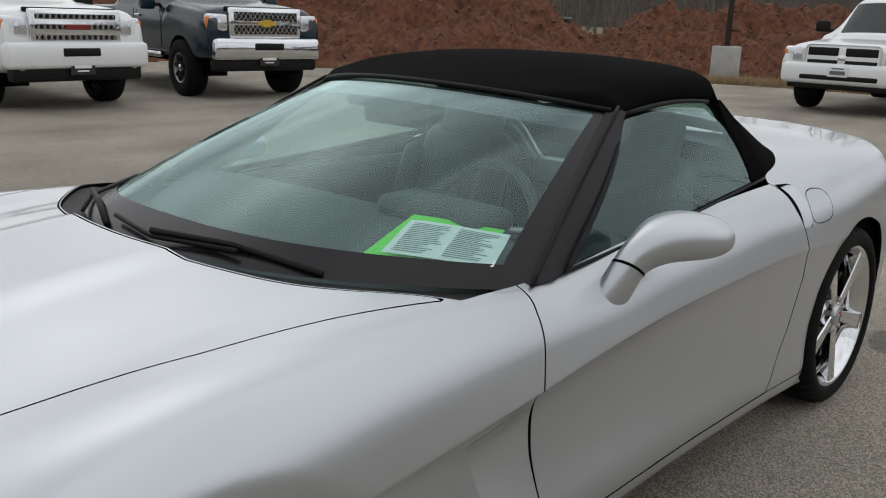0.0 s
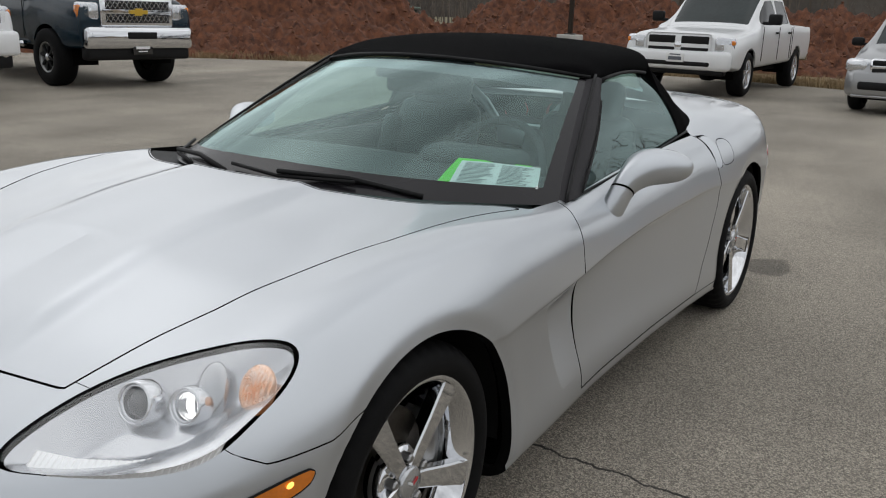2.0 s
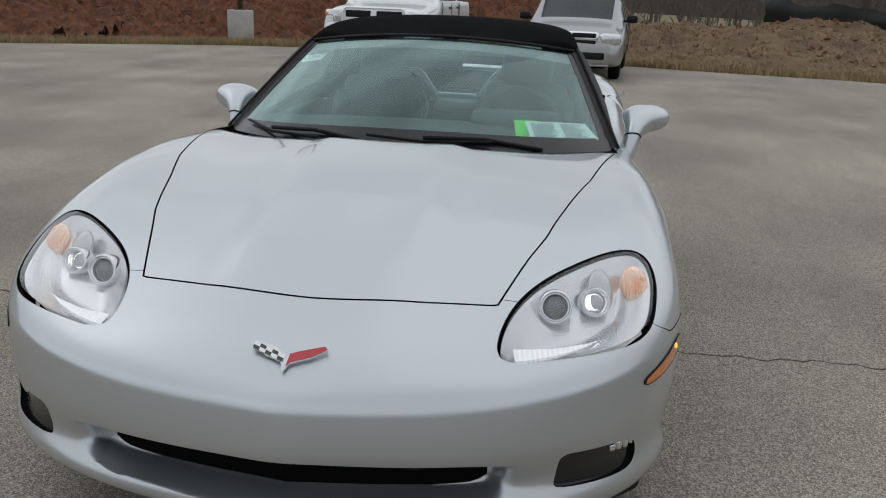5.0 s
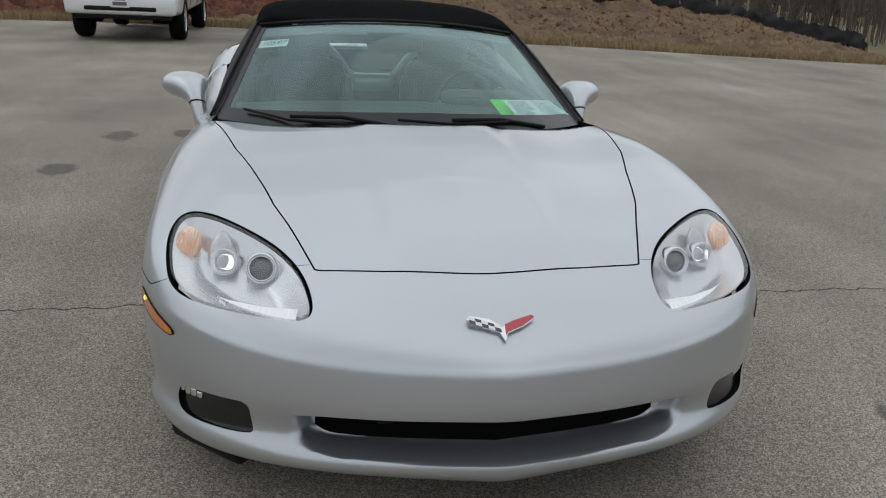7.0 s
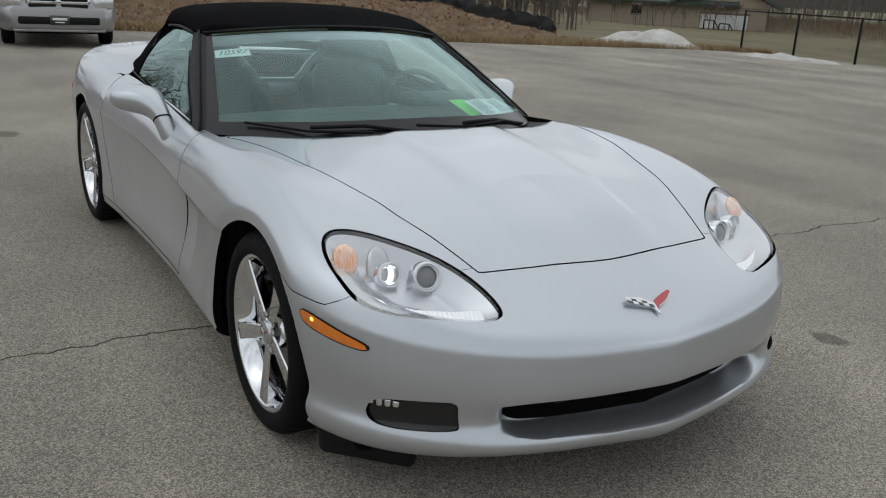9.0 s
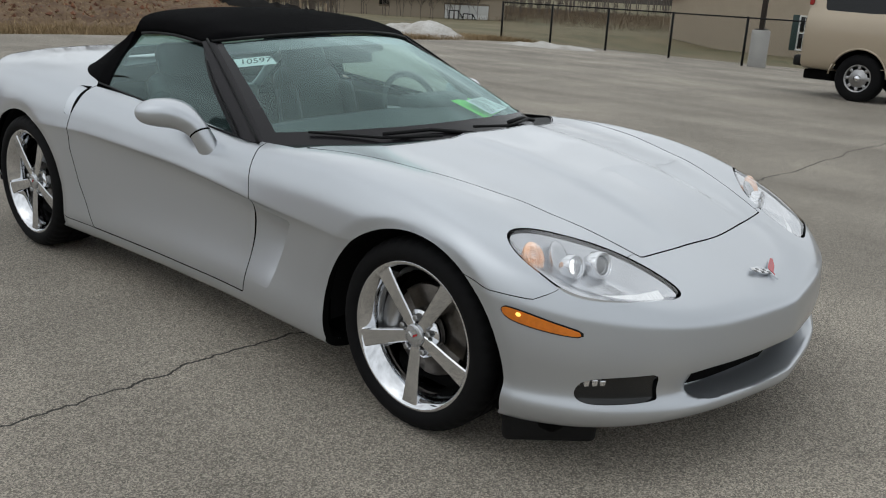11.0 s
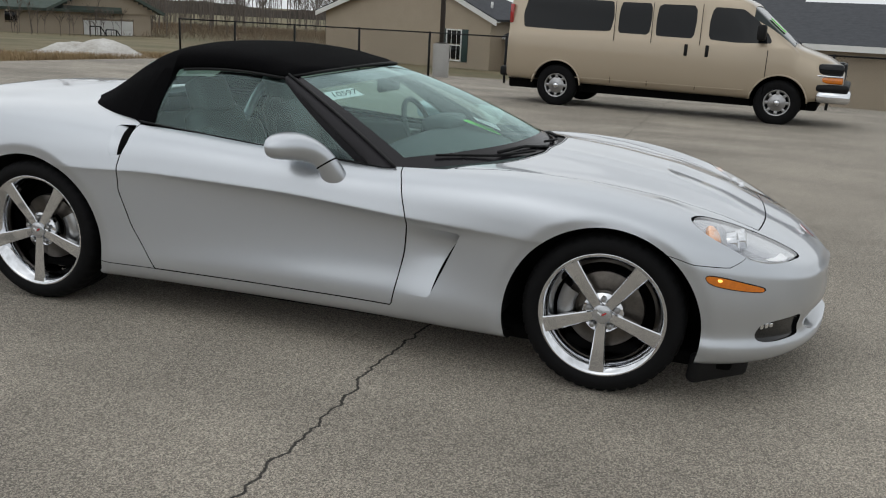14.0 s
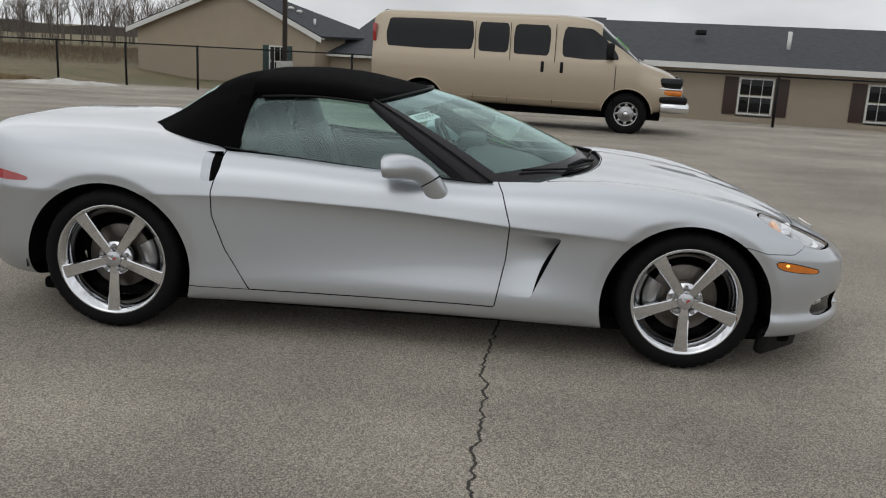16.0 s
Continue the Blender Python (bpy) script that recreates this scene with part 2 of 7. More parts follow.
    for cx, cy, rx, ry in STAINS:
        dx = math_node("DIVIDE", math_node("SUBTRACT", px, cx), rx)
        dy = math_node("DIVIDE", math_node("SUBTRACT", py, cy), ry)
        d = math_node("ADD", math_node("SQRT", math_node("ADD", math_node("MULTIPLY", dx, dx), math_node("MULTIPLY", dy, dy))), math_node("MULTIPLY_ADD", ragged, 1.2, -0.6))
        spot = n.new("ShaderNodeMapRange")
        spot.interpolation_type = "SMOOTHSTEP"
        spot.inputs["From Min"].default_value, spot.inputs["From Max"].default_value = 0.7, 1.15
        spot.inputs["To Min"].default_value, spot.inputs["To Max"].default_value = 0.5, 1.0
        l.new(d, spot.inputs["Value"])
        tones = math_node("MULTIPLY", tones, spot.outputs[0])
    sc = n.new("ShaderNodeVectorMath")
    sc.operation = "SCALE"
    l.new(pick.outputs[0], sc.inputs[0]), l.new(tones, sc.inputs["Scale"])
    l.new(sc.outputs[0], b.inputs["Base Color"])
    bp = n.new("ShaderNodeBump")
    bp.inputs["Strength"].default_value, bp.inputs["Distance"].default_value = 0.6, 0.007
    l.new(stones.outputs["Distance"], bp.inputs["Height"]), l.new(bp.outputs[0], b.inputs["Normal"])
    return m




TURF = material("winter_turf", (0.21, 0.165, 0.095), 0.95, second=(0.085, 0.085, 0.035), scale=0.35, bump=0.8, bump_scale=9)
DIRT = material("red_brown_earth", (0.190, 0.070, 0.032), 0.95, second=(0.040, 0.015, 0.009), scale=4.5, bump=1.0, bump_scale=18)
DARK_CLOD = material("dark_earth_clods", (0.075, 0.030, 0.018), 0.95, second=(0.26, 0.115, 0.06), scale=1.6)
STRAW_DIRT = material("straw_and_earth", (0.20, 0.135, 0.075), 0.95, second=(0.085, 0.048, 0.03), scale=1.4, bump=1.0, bump_scale=22)
STRAW = material("dead_straw", (0.38, 0.28, 0.155), 0.9, second=(0.20, 0.135, 0.07), scale=1.1)
BRUSH = material("brown_brush", (0.22, 0.16, 0.10), 0.95, second=(0.10, 0.07, 0.048), scale=0.4)
BARK = material("grey_bark", (0.155, 0.128, 0.108), 0.9, spread=0.5, scale=0.5)
FAR_WOODS = material("far_bare_woods", (0.135, 0.118, 0.105), 0.95, spread=0.5, scale=0.12)
CONCRETE = material("pale_concrete", (0.50, 0.49, 0.46), 0.85, spread=0.3, scale=3, bump=0.3, bump_scale=40)
BRONZE = material("dark_bronze", (0.035, 0.027, 0.022), 0.45, 0.3)
GREEN_METAL = material("dark_green_metal", (0.022, 0.036, 0.024), 0.5, spread=0.4, scale=4)
PALE_GREEN = material("pale_green_lid", (0.17, 0.22, 0.18), 0.6, spread=0.25, scale=4)
SILT = material("black_silt_cloth", (0.010, 0.010, 0.010), 0.7, bump=0.2, bump_scale=60)
TIMBER = material("weathered_timber", (0.30, 0.23, 0.15), 0.85, spread=0.3, scale=8)
SNOW = material("dirty_snow", (0.62, 0.61, 0.58), 0.85, second=(0.33, 0.30, 0.26), scale=1.8, bump=0.6, bump_scale=16)
SIDING = material("tan_vinyl_siding", (0.37, 0.305, 0.225), 0.6, spread=0.10, scale=1.2)
SHINGLE = material("dark_shingles", (0.030, 0.033, 0.040), 0.9, second=(0.055, 0.058, 0.066), scale=5, bump=0.7, bump_scale=14)
SHINGLE_GREEN = material("green_grey_shingles", (0.075, 0.10, 0.085), 0.9, spread=0.3, scale=5, bump=0.6, bump_scale=14)
WHITE_TRIM = material("white_trim", (0.70, 0.70, 0.68), 0.6, spread=0.08, scale=2)
GREEN_SHUTTER = material("green_shutter", (0.016, 0.040, 0.036), 0.6)
BROWN_SHUTTER = material("brown_shutter", (0.045, 0.025, 0.020), 0.6)

ASPHALT = asphalt_material()

VAN_GLASS = material("tinted_screen_glass", (0.022, 0.032, 0.032), 0.06, spread=0.4, scale=2, spec=0.35)
DASH = material("grey_dash", (0.060, 0.066, 0.068), 0.7, spread=0.15, scale=4)
CARPET = material("black_carpet", (0.01, 0.01, 0.01), 0.95)

# ---- mesh tools ----
def part(name, data, mat, parent=None, label="", smooth=True, edge_from=0, **tags):
    """Links a bmesh, or (vertices, faces), as one mesh object under a thing or part."""
    me = bpy.data.meshes.new(name)
    if isinstance(data, bmesh.types.BMesh):
        data.to_mesh(me)
        data.free()
    else:
        me.from_pydata([tuple(map(float, v[:3])) for v in data[0]], [], [tuple(map(int, f)) for f in data[1]])
        if not edge_from:
            me.validate()
    me.polygons.foreach_set("use_smooth", [smooth] * len(me.polygons))
    if not isinstance(data, bmesh.types.BMesh) and isinstance(data[0], np.ndarray) and data[0].shape[1] >= 7:
        me.normals_split_custom_set_from_vertices([tuple(map(float, v[4:7])) for v in data[0]])
    me.materials.append(mat)
    # turned-in panel edges are painted black for the shade in the gaps
    if edge_from:
        me.materials.append(DARK_GAP)
        me.polygons.foreach_set("material_index", [int(k >= edge_from) for k in range(len(me.polygons))])
    ob = new(name, me)
    if parent is not None:
        ob.parent = parent
    return tagged(ob, label, **tags)


def thing(name, label, category, m=None, group="", kind=""):
    ob = new(name)
    if m is not None:
        ob.matrix_basis = m
    return tagged(ob, label, category, group, kind)


def bevel_box(sx, sy, sz, at=(0, 0, 0), r=0.01, rot=None, seg=2, bm=None, taper=1.0):
    """A box with rounded edges, centred at `at`; taper narrows its top."""
    own = bmesh.new()
    bmesh.ops.create_cube(own, size=1)
    for v in own.verts:
        k = taper if v.co.z > 0 else 1.0
        v.co = Vector((v.co.x * sx * k, v.co.y * sy * k, v.co.z * sz))
    if r > 0:
        bmesh.ops.bevel(own, geom=own.edges[:], offset=r, segments=seg, affect="EDGES", profile=0.5)
    mm = Matrix.Translation(at) @ (rot or Matrix())
    bmesh.ops.transform(own, matrix=mm, verts=own.verts[:])
    if bm is None:
        return own
    join(bm, own)
    return bm


def join(bm, other):
    me = bpy.data.meshes.new("tmp")
    other.to_mesh(me)
    other.free()
    bm.from_mesh(me)
    bpy.data.meshes.remove(me)
    return bm


def lathe(profile, n=48, axis="Y", at=(0, 0, 0), bm=None, sweep=360.0):
    """Turns a profile of (radius, along) round the axis."""
    bm = bm or bmesh.new()
    rings = []
    full = sweep >= 360
    for i in range(n if full else n + 1):
        a = radians(sweep) * i / n
        ring = []
        for r, h in profile:
            p = {"Y": (r * math.cos(a), h, r * math.sin(a)), "Z": (r * math.cos(a), r * math.sin(a), h), "X": (h, r * math.cos(a), r * math.sin(a))}[axis]
            ring.append(bm.verts.new(Vector(p) + Vector(at)))
        rings.append(ring)
    for i in range(n):
        a, b = rings[i], rings[(i + 1) % len(rings)]
        for j in range(len(profile) - 1):
            try:
                bm.faces.new((a[j], b[j], b[j + 1], a[j + 1]))
            except ValueError:
                pass
    bmesh.ops.remove_doubles(bm, verts=bm.verts[:], dist=1e-5)
    bmesh.ops.recalc_face_normals(bm, faces=bm.faces[:])
    return bm


def tube(points, r, n=8, bm=None, radii=None, caps=True):
    """A round bar along points."""
    bm = bm or bmesh.new()
    pts = [Vector(p) for p in points]
    rings = []
    for i, p in enumerate(pts):
        d = (pts[min(i + 1, len(pts) - 1)] - pts[max(i - 1, 0)]).normalized()
        up = Vector((0, 0, 1)) if abs(d.z) < 0.9 else Vector((1, 0, 0))
        a = d.cross(up).normalized()
        b = d.cross(a)
        rr = radii[i] if radii else r
        rings.append([bm.verts.new(p + (a * math.cos(2 * math.pi * k / n) + b * math.sin(2 * math.pi * k / n)) * rr) for k in range(n)])
    for u, w in zip(rings, rings[1:]):
        for k in range(n):
            bm.faces.new((u[k], u[(k + 1) % n], w[(k + 1) % n], w[k]))
    if caps:
        bm.faces.new(rings[0][::-1])
        bm.faces.new(rings[-1])
    return bm


def prism(outline, y0, y1, axis="Y", bm=None):
    """A closed outline of (a, b), pushed from y0 to y1 along the axis."""
    bm = bm or bmesh.new()
    put = {"Y": lambda a, b, h: (a, h, b), "Z": lambda a, b, h: (a, b, h), "X": lambda a, b, h: (h, a, b)}[axis]
    lo = [bm.verts.new(put(a, b, y0)) for a, b in outline]
    hi = [bm.verts.new(put(a, b, y1)) for a, b in outline]
    bm.faces.new(lo), bm.faces.new(hi[::-1])
    k = len(outline)
    for i in range(k):
        bm.faces.new((lo[i], hi[i], hi[(i + 1) % k], lo[(i + 1) % k]))
    bmesh.ops.recalc_face_normals(bm, faces=bm.faces[:])
    return bm


def spline(net, m, axis):
    """A uniform cubic B-spline through a padded control net, m steps a span."""
    p = np.moveaxis(net, axis, 0)
    t = np.arange(m) / m
    w = np.stack([(1 - t) ** 3, 3 * t**3 - 6 * t**2 + 4, -3 * t**3 + 3 * t**2 + 3 * t + 1, t**3]) / 6
    rows = [sum(w[k][:, None, None] * p[i + k][None] for k in range(4)) for i in range(len(p) - 3)]
    last = (p[-3] + 4 * p[-2] + p[-1])[None] / 6
    return np.moveaxis(np.concatenate(rows + [last]), 0, axis)


def grid_faces(nu, nv, flip=False):
    f = [(i * nv + j, (i + 1) * nv + j, (i + 1) * nv + j + 1, i * nv + j + 1) for i in range(nu - 1) for j in range(nv - 1)]
    return [q[::-1] for q in f] if flip else f


def cut(mesh, field):
    """Splits (vertices, faces) where field(vertices) changes sign; returns the negative and the positive piece."""
    V, F = np.asarray(mesh[0], float), mesh[1]
    if len(F) == 0:
        return mesh, mesh
    s = field(V)
    s = np.where(np.abs(s) < 1e-7, 1e-7, s)
    extra, made = [], {}
    neg, pos = [], []
    for f in F:
        g = [s[i] for i in f]
        if max(g) < 0:
            neg.append(tuple(f))
        elif min(g) > 0:
            pos.append(tuple(f))
        else:
            a, b = [], []
            for i, j in zip(f, (*f[1:], f[0])):
                (a if s[i] < 0 else b).append(i)
                if (s[i] < 0) != (s[j] < 0):
                    key = (min(i, j), max(i, j))
                    if key not in made:
                        t = s[i] / (s[i] - s[j])
                        made[key] = len(V) + len(extra)
                        extra.append(V[i] + t * (V[j] - V[i]))
                    a.append(made[key]), b.append(made[key])
            if len(a) > 2:
                neg.append(tuple(a))
            if len(b) > 2:
                pos.append(tuple(b))
    V = np.concatenate([V, extra]) if extra else V
    return compact(V, neg), compact(V, pos)


def compact(V, F):
    used = sorted({i for f in F for i in f})
    at = {v: k for k, v in enumerate(used)}
    return V[used] if used else V[:0], [tuple(at[i] for i in f) for f in F]


def mirrored(mesh, weld=True):
    """Adds the copy on the other side of y = 0, joined along the middle."""
    V, F = np.asarray(mesh[0], float), mesh[1]
    W = V.copy()
    W[:, 1] *= -1
    if V.shape[1] >= 7:
        W[:, 5] *= -1
    at, out = {}, list(V)
    for k, v in enumerate(V):
        if weld and abs(v[1]) < 1e-4:
            at[k] = k
        else:
            at[k] = len(out)
            out.append(W[k])
    return np.array(out), list(F) + [tuple(at[i] for i in f)[::-1] for f in F]


def other_side(mesh):
    V = np.asarray(mesh[0], float).copy()
    V[:, 1] *= -1
    if V.shape[1] >= 7:
        V[:, 5] *= -1
    return V, [f[::-1] for f in mesh[1]]


def normals(V, F):
    n = np.zeros((len(V), 3))
    for f in F:
        p = V[list(f), :3]
        c = np.cross(p[1] - p[0], p[2] - p[0]) if len(f) == 3 else np.cross(p[2] - p[0], p[3 % len(f)] - p[1])
        n[list(f)] += c
    return n / np.maximum(np.linalg.norm(n, axis=1, keepdims=True), 1e-9)


def skin(mesh, depth=0.012):
    """Turns the free edges inwards, so that a panel shows its thickness at the gaps."""
    V, F = np.asarray(mesh[0], float), list(mesh[1])
    n = V[:, 4:7] if V.shape[1] >= 7 else normals(V, F)
    count = {}
    for f in F:
        for i, j in zip(f, (*f[1:], f[0])):
            count[(i, j)] = count.get((i, j), 0) + 1
    free = [(i, j) for (i, j) in count if (j, i) not in count]
    rim = sorted({i for e in free for i in e})
    if not rim:
        return V, F
    at = {i: len(V) + k for k, i in enumerate(rim)}
    out, low = V[rim].copy(), V[rim].copy()
    low[:, :3] -= n[rim] * depth
    if V.shape[1] >= 7:
        out[:, 4:7] = low[:, 4:7] = 0
    m = len(rim)
    return np.concatenate([V, out, low]), F + [(at[j], at[i], at[i] + m, at[j] + m) for i, j in free]


def polygon_field(outline, a=0, b=1):
    """Signed distance to a closed outline in two of the coordinates, negative inside."""
    P = np.asarray(outline, float)

    def f(V):
        p = V[:, [a, b]]
        best, inside = np.full(len(p), 9.0), np.zeros(len(p), bool)
        for k in range(len(P)):
            s, e = P[k], P[(k + 1) % len(P)]
            d = e - s
            t = np.clip(((p - s) @ d) / (d @ d), 0, 1)
            best = np.minimum(best, np.linalg.norm(p - s - t[:, None] * d, axis=1))
            cross = (s[1] > p[:, 1]) != (e[1] > p[:, 1])
            xs = s[0] + (p[:, 1] - s[1]) * d[0] / (d[1] if d[1] else 1e-9)
            inside ^= cross & (p[:, 0] < xs)
        return np.where(inside, -best, best)
    return f


def rounded(outline, steps=4):
    """A closed outline made smooth (closed quadratic B-spline)."""
    P = np.asarray(outline, float)
    out = []
    for k in range(len(P)):
        a, b, c = (P[k - 1] + P[k]) / 2, P[k], (P[k] + P[(k + 1) % len(P)]) / 2
        for i in range(steps):
            t = i / steps
            out.append((1 - t) ** 2 * a + 2 * t * (1 - t) * b + t * t * c)
    return np.array(out)


def keyed(x, keys):
    k = np.asarray(keys, float)
    return np.interp(x, k[:, 0], k[:, 1])

# ---- ground: one sheet, falling away gently behind the lot ----
LOT = rounded([(-10.5, -16.5), (-12.6, -14.3), (-15.5, -10.5), (-18.2, -7.2), (-18.2, -2.0), (-16.2, 2.5), (-15.0, 7.0), (-14.6, 12.0), (-14.9, 17.0), (-14.6, 21.8), (-8.6, 20.6), (-6.5, 25.5), (-2.0, 28.0), (24.0, 21.5), (40.0, 17.0), (60, 0), (60, -60), (-6, -60), (-8.0, -24)], 3)


def ground_z(x, y):
    past_fence = np.clip(y - (20.6 - 0.243 * (x + 9.2)), 0, 9) * (np.asarray(x) > -20)
    return -0.021 * np.clip(y - 6.5, 0, 34) - 0.004 * np.clip(-x - 12, 0, 60) - 0.04 * past_fence * np.clip((np.asarray(x) + 20) / 4, 0, 1)


def sheet(name, inside, mat, label, step_keys, lift=0.0, **tags):
    xs = np.array(step_keys[0])
    ys = np.array(step_keys[1])
    V = np.array([(x, y, ground_z(x, y) + lift) for x in xs for y in ys])
    m = (V, grid_faces(len(xs), len(ys)))
    if inside is not None:
        m = cut(m, inside)[0]
    return part(name, m, mat, None, label, **tags)


far = [-900, -500, -250, -150, -100, -70, -50, -40]
mid = list(np.arange(-34, 34.1, 2.0))
sheet("ground", None, TURF, "flat brown winter grass and earth reaching the woods", (far + mid + [-v for v in far[::-1]], far + mid + [-v for v in far[::-1]]), -0.03, kind="structure", category="ground")
sheet("parking_lot", polygon_field(LOT), ASPHALT, "worn grey asphalt lot with a long crack", (np.arange(-24, 60.1, 1.5), np.arange(-60, 29.1, 1.5)), 0.0, kind="structure", category="pavement")
edge = []
for k in range(len(LOT) * 4):
    p = LOT[k // 4] + (LOT[(k // 4 + 1) % len(LOT)] - LOT[k // 4]) * (k % 4) / 4
    edge.append(p)
edge = np.array(edge)
keep = edge[(edge[:, 1] > -19) & (edge[:, 0] < -11.0) & (edge[:, 1] < 21)]


# ---- earth banks ----
def bank(name, humps, mat, label, step=0.11, rough=0.30, clod=0.34):
    """An earth bank: a height field over humps of (x, y, height, radius)."""
    H = np.array(humps, float)
    x0, x1 = (H[:, 0] - 1.9 * H[:, 3]).min(), (H[:, 0] + 1.9 * H[:, 3]).max()
    y0, y1 = (H[:, 1] - 1.9 * H[:, 3]).min(), (H[:, 1] + 1.9 * H[:, 3]).max()
    xs, ys = np.arange(x0, x1, step), np.arange(y0, y1, step)
    V = []
    for x in xs:
        for y in ys:
            d = ((x - H[:, 0]) ** 2 + (y - H[:, 1]) ** 2) / H[:, 3] ** 2
            h = (H[:, 2] ** 3 * np.exp(-2.2 * d)).sum() ** (1 / 3) - 0.12
            if h > 0:
                h += rough * h * noise.noise((x * 0.7, y * 0.7, 3.1)) + clod * noise.noise((x * 2.3, y * 2.3, 7.7)) + clod * 0.7 * noise.noise((x * 4.5, y * 4.5, 1.3)) + clod * 0.6 * max(0.0, noise.noise((x * 7, y * 7, 6.3))) + clod * 0.5 * max(0.0, noise.noise((x * 15, y * 15, 2.3)))
            V.append((x, y, ground_z(x, y) + h - 0.04))
    V = np.array(V)
    m = (V, grid_faces(len(xs), len(ys)))
    m = cut(m, lambda P: ground_z(P[:, 0], P[:, 1]) - 0.035 - P[:, 2])[0]
    return part(name, m, mat, None, label, smooth=True, category="earth bank", kind="structure")


mound_a = bank("dirt_mound", [(-15.2, -22.0, 2.0, 3.2), (-18.2, -19.2, 2.7, 3.6), (-20.6, -16.8, 2.3, 2.6), (-12.5, -24.0, 1.8, 3.4), (-22.0, -22.0, 2.7, 5)], DIRT, "tall heap of red-brown dug earth")
mound_b = bank("dirt_mound", [(-24.6, -12.6, 1.6, 2.6), (-26.4, -9.6, 2.05, 3.0), (-27.9, -6.0, 1.95, 3.0), (-28.6, -2.5, 1.65, 3.2), (-28.8, 0.5, 1.3, 3.0)], DIRT, "long heap of red-brown dug earth with clods")
low_bank = bank("earth_bank", [(-24.5, 3.5, 0.95, 3.2), (-23.5, 7.0, 0.85, 3.4), (-25.2, 8.2, 1.15, 2.6), (-22.0, 10.5, 0.75, 3.4), (-24.0, 11.6, 0.98, 2.4), (-22.4, 14.0, 0.72, 2.1), (-20.3, 13.5, 0.55, 2.6)], STRAW_DIRT, "low earth bank with dead straw-coloured grass", rough=0.3, clod=0.13)


def clods(ground_ob, count, small, large, mat, label, seed):
    """Loose lumps strewn over a bank."""
    rnd = random.Random(seed)
    pts = ground_ob.data.vertices
    V, F = [], []
    for _ in range(count):
        p = pts[rnd.randrange(len(pts))].co
        if p.z < 0.12:
            continue
        r = small + (large - small) * rnd.random() ** 3
        k = len(V)
        for d in ((1, 0, 0), (0, 1, 0), (-1, 0, 0), (0, -1, 0), (0, 0, 1), (0, 0, -1)):
            V.append(tuple(p[j] + r * d[j] * rnd.uniform(0.5, 1.25) + r * rnd.uniform(-0.25, 0.25) for j in range(3)))
        F += [(k + a, k + (a + 1) % 4, k + 4) for a in range(4)] + [(k + (a + 1) % 4, k + a, k + 5) for a in range(4)]
    return part("earth_clods", (V, F), mat, None, label, smooth=False, kind="stuff", category="earth")


clods(mound_a, 8000, 0.02, 0.10, DARK_CLOD, "loose clods of red-brown earth on the heap", 31)
clods(mound_b, 9000, 0.02, 0.10, DARK_CLOD, "loose clods of red-brown earth on the long heap", 32)
clods(low_bank, 2500, 0.03, 0.11, DARK_CLOD, "loose clods of earth on the low bank", 33)


def straw(name, count, where, h, label, seed, mat):
    """A strip of dead grass blades, far too many to count."""
    rnd = random.Random(seed)
    V, F = [], []
    for _ in range(count):
        x, y = where(rnd)
        z = float(ground_z(x, y)) - 0.02
        a, lean, hh, w = rnd.uniform(0, 6.28), rnd.uniform(0.1, 0.9), h * rnd.uniform(0.4, 1.1), rnd.uniform(0.005, 0.014)
        dx, dy = math.cos(a), math.sin(a)
        k = len(V)
        V += [(x - dy * w, y + dx * w, z), (x + dy * w, y - dx * w, z), (x + dx * lean * hh, y + dy * lean * hh, z + hh)]
        F.append((k, k + 1, k + 2))
    return part(name, (V, F), mat, None, label, smooth=False, kind="stuff", category="dead grass")


def along_edge(rnd):
    k = rnd.randrange(len(keep) - 1)
    p = keep[k] + (keep[k + 1] - keep[k]) * rnd.random()
    out = rnd.uniform(0.0, 2.6) * rnd.uniform(0.3, 1.0)
    n = np.array((-1.0, -0.15))
    return p[0] + n[0] * out * 1.2, p[1] + n[1] * out


def bank_straw(ground_ob, count, h, label, seed, mat):
    """Dead blades lying and standing all over a bank."""
    rnd = random.Random(seed)
    pts = ground_ob.data.vertices
    V, F = [], []
    for _ in range(count):
        p = pts[rnd.randrange(len(pts))].co
        if noise.noise((p.x * 0.9, p.y * 0.9, 4.0)) < rnd.uniform(-0.5, 0.45):
            continue
        a, lean, hh, w = rnd.uniform(0, 6.28), rnd.uniform(0.6, 2.6), h * rnd.uniform(0.3, 1.0), rnd.uniform(0.006, 0.016)
        dx, dy = math.cos(a), math.sin(a)
        x, y, z = p.x + rnd.uniform(-0.08, 0.08), p.y + rnd.uniform(-0.08, 0.08), p.z - 0.01
        k = len(V)
        V += [(x - dy * w, y + dx * w, z), (x + dy * w, y - dx * w, z), (x + dx * lean * hh, y + dy * lean * hh, z + hh)]
        F.append((k, k + 1, k + 2))
    return part("bank_straw", (V, F), mat, None, label, smooth=False, kind="stuff", category="dead grass")


bank_straw(low_bank, 42000, 0.10, "dead straw strewn over the low earth bank", 17, STRAW)
straw("dead_grass", 45000, along_edge, 0.19, "straw-coloured dead grass along the lot edge", 5, STRAW)
straw("meadow_grass", 70000, lambda r: (r.uniform(-70, 0), 42 + 34 * r.random() ** 0.7), 0.42, "tall brown dead weeds in the meadow", 9, BRUSH)


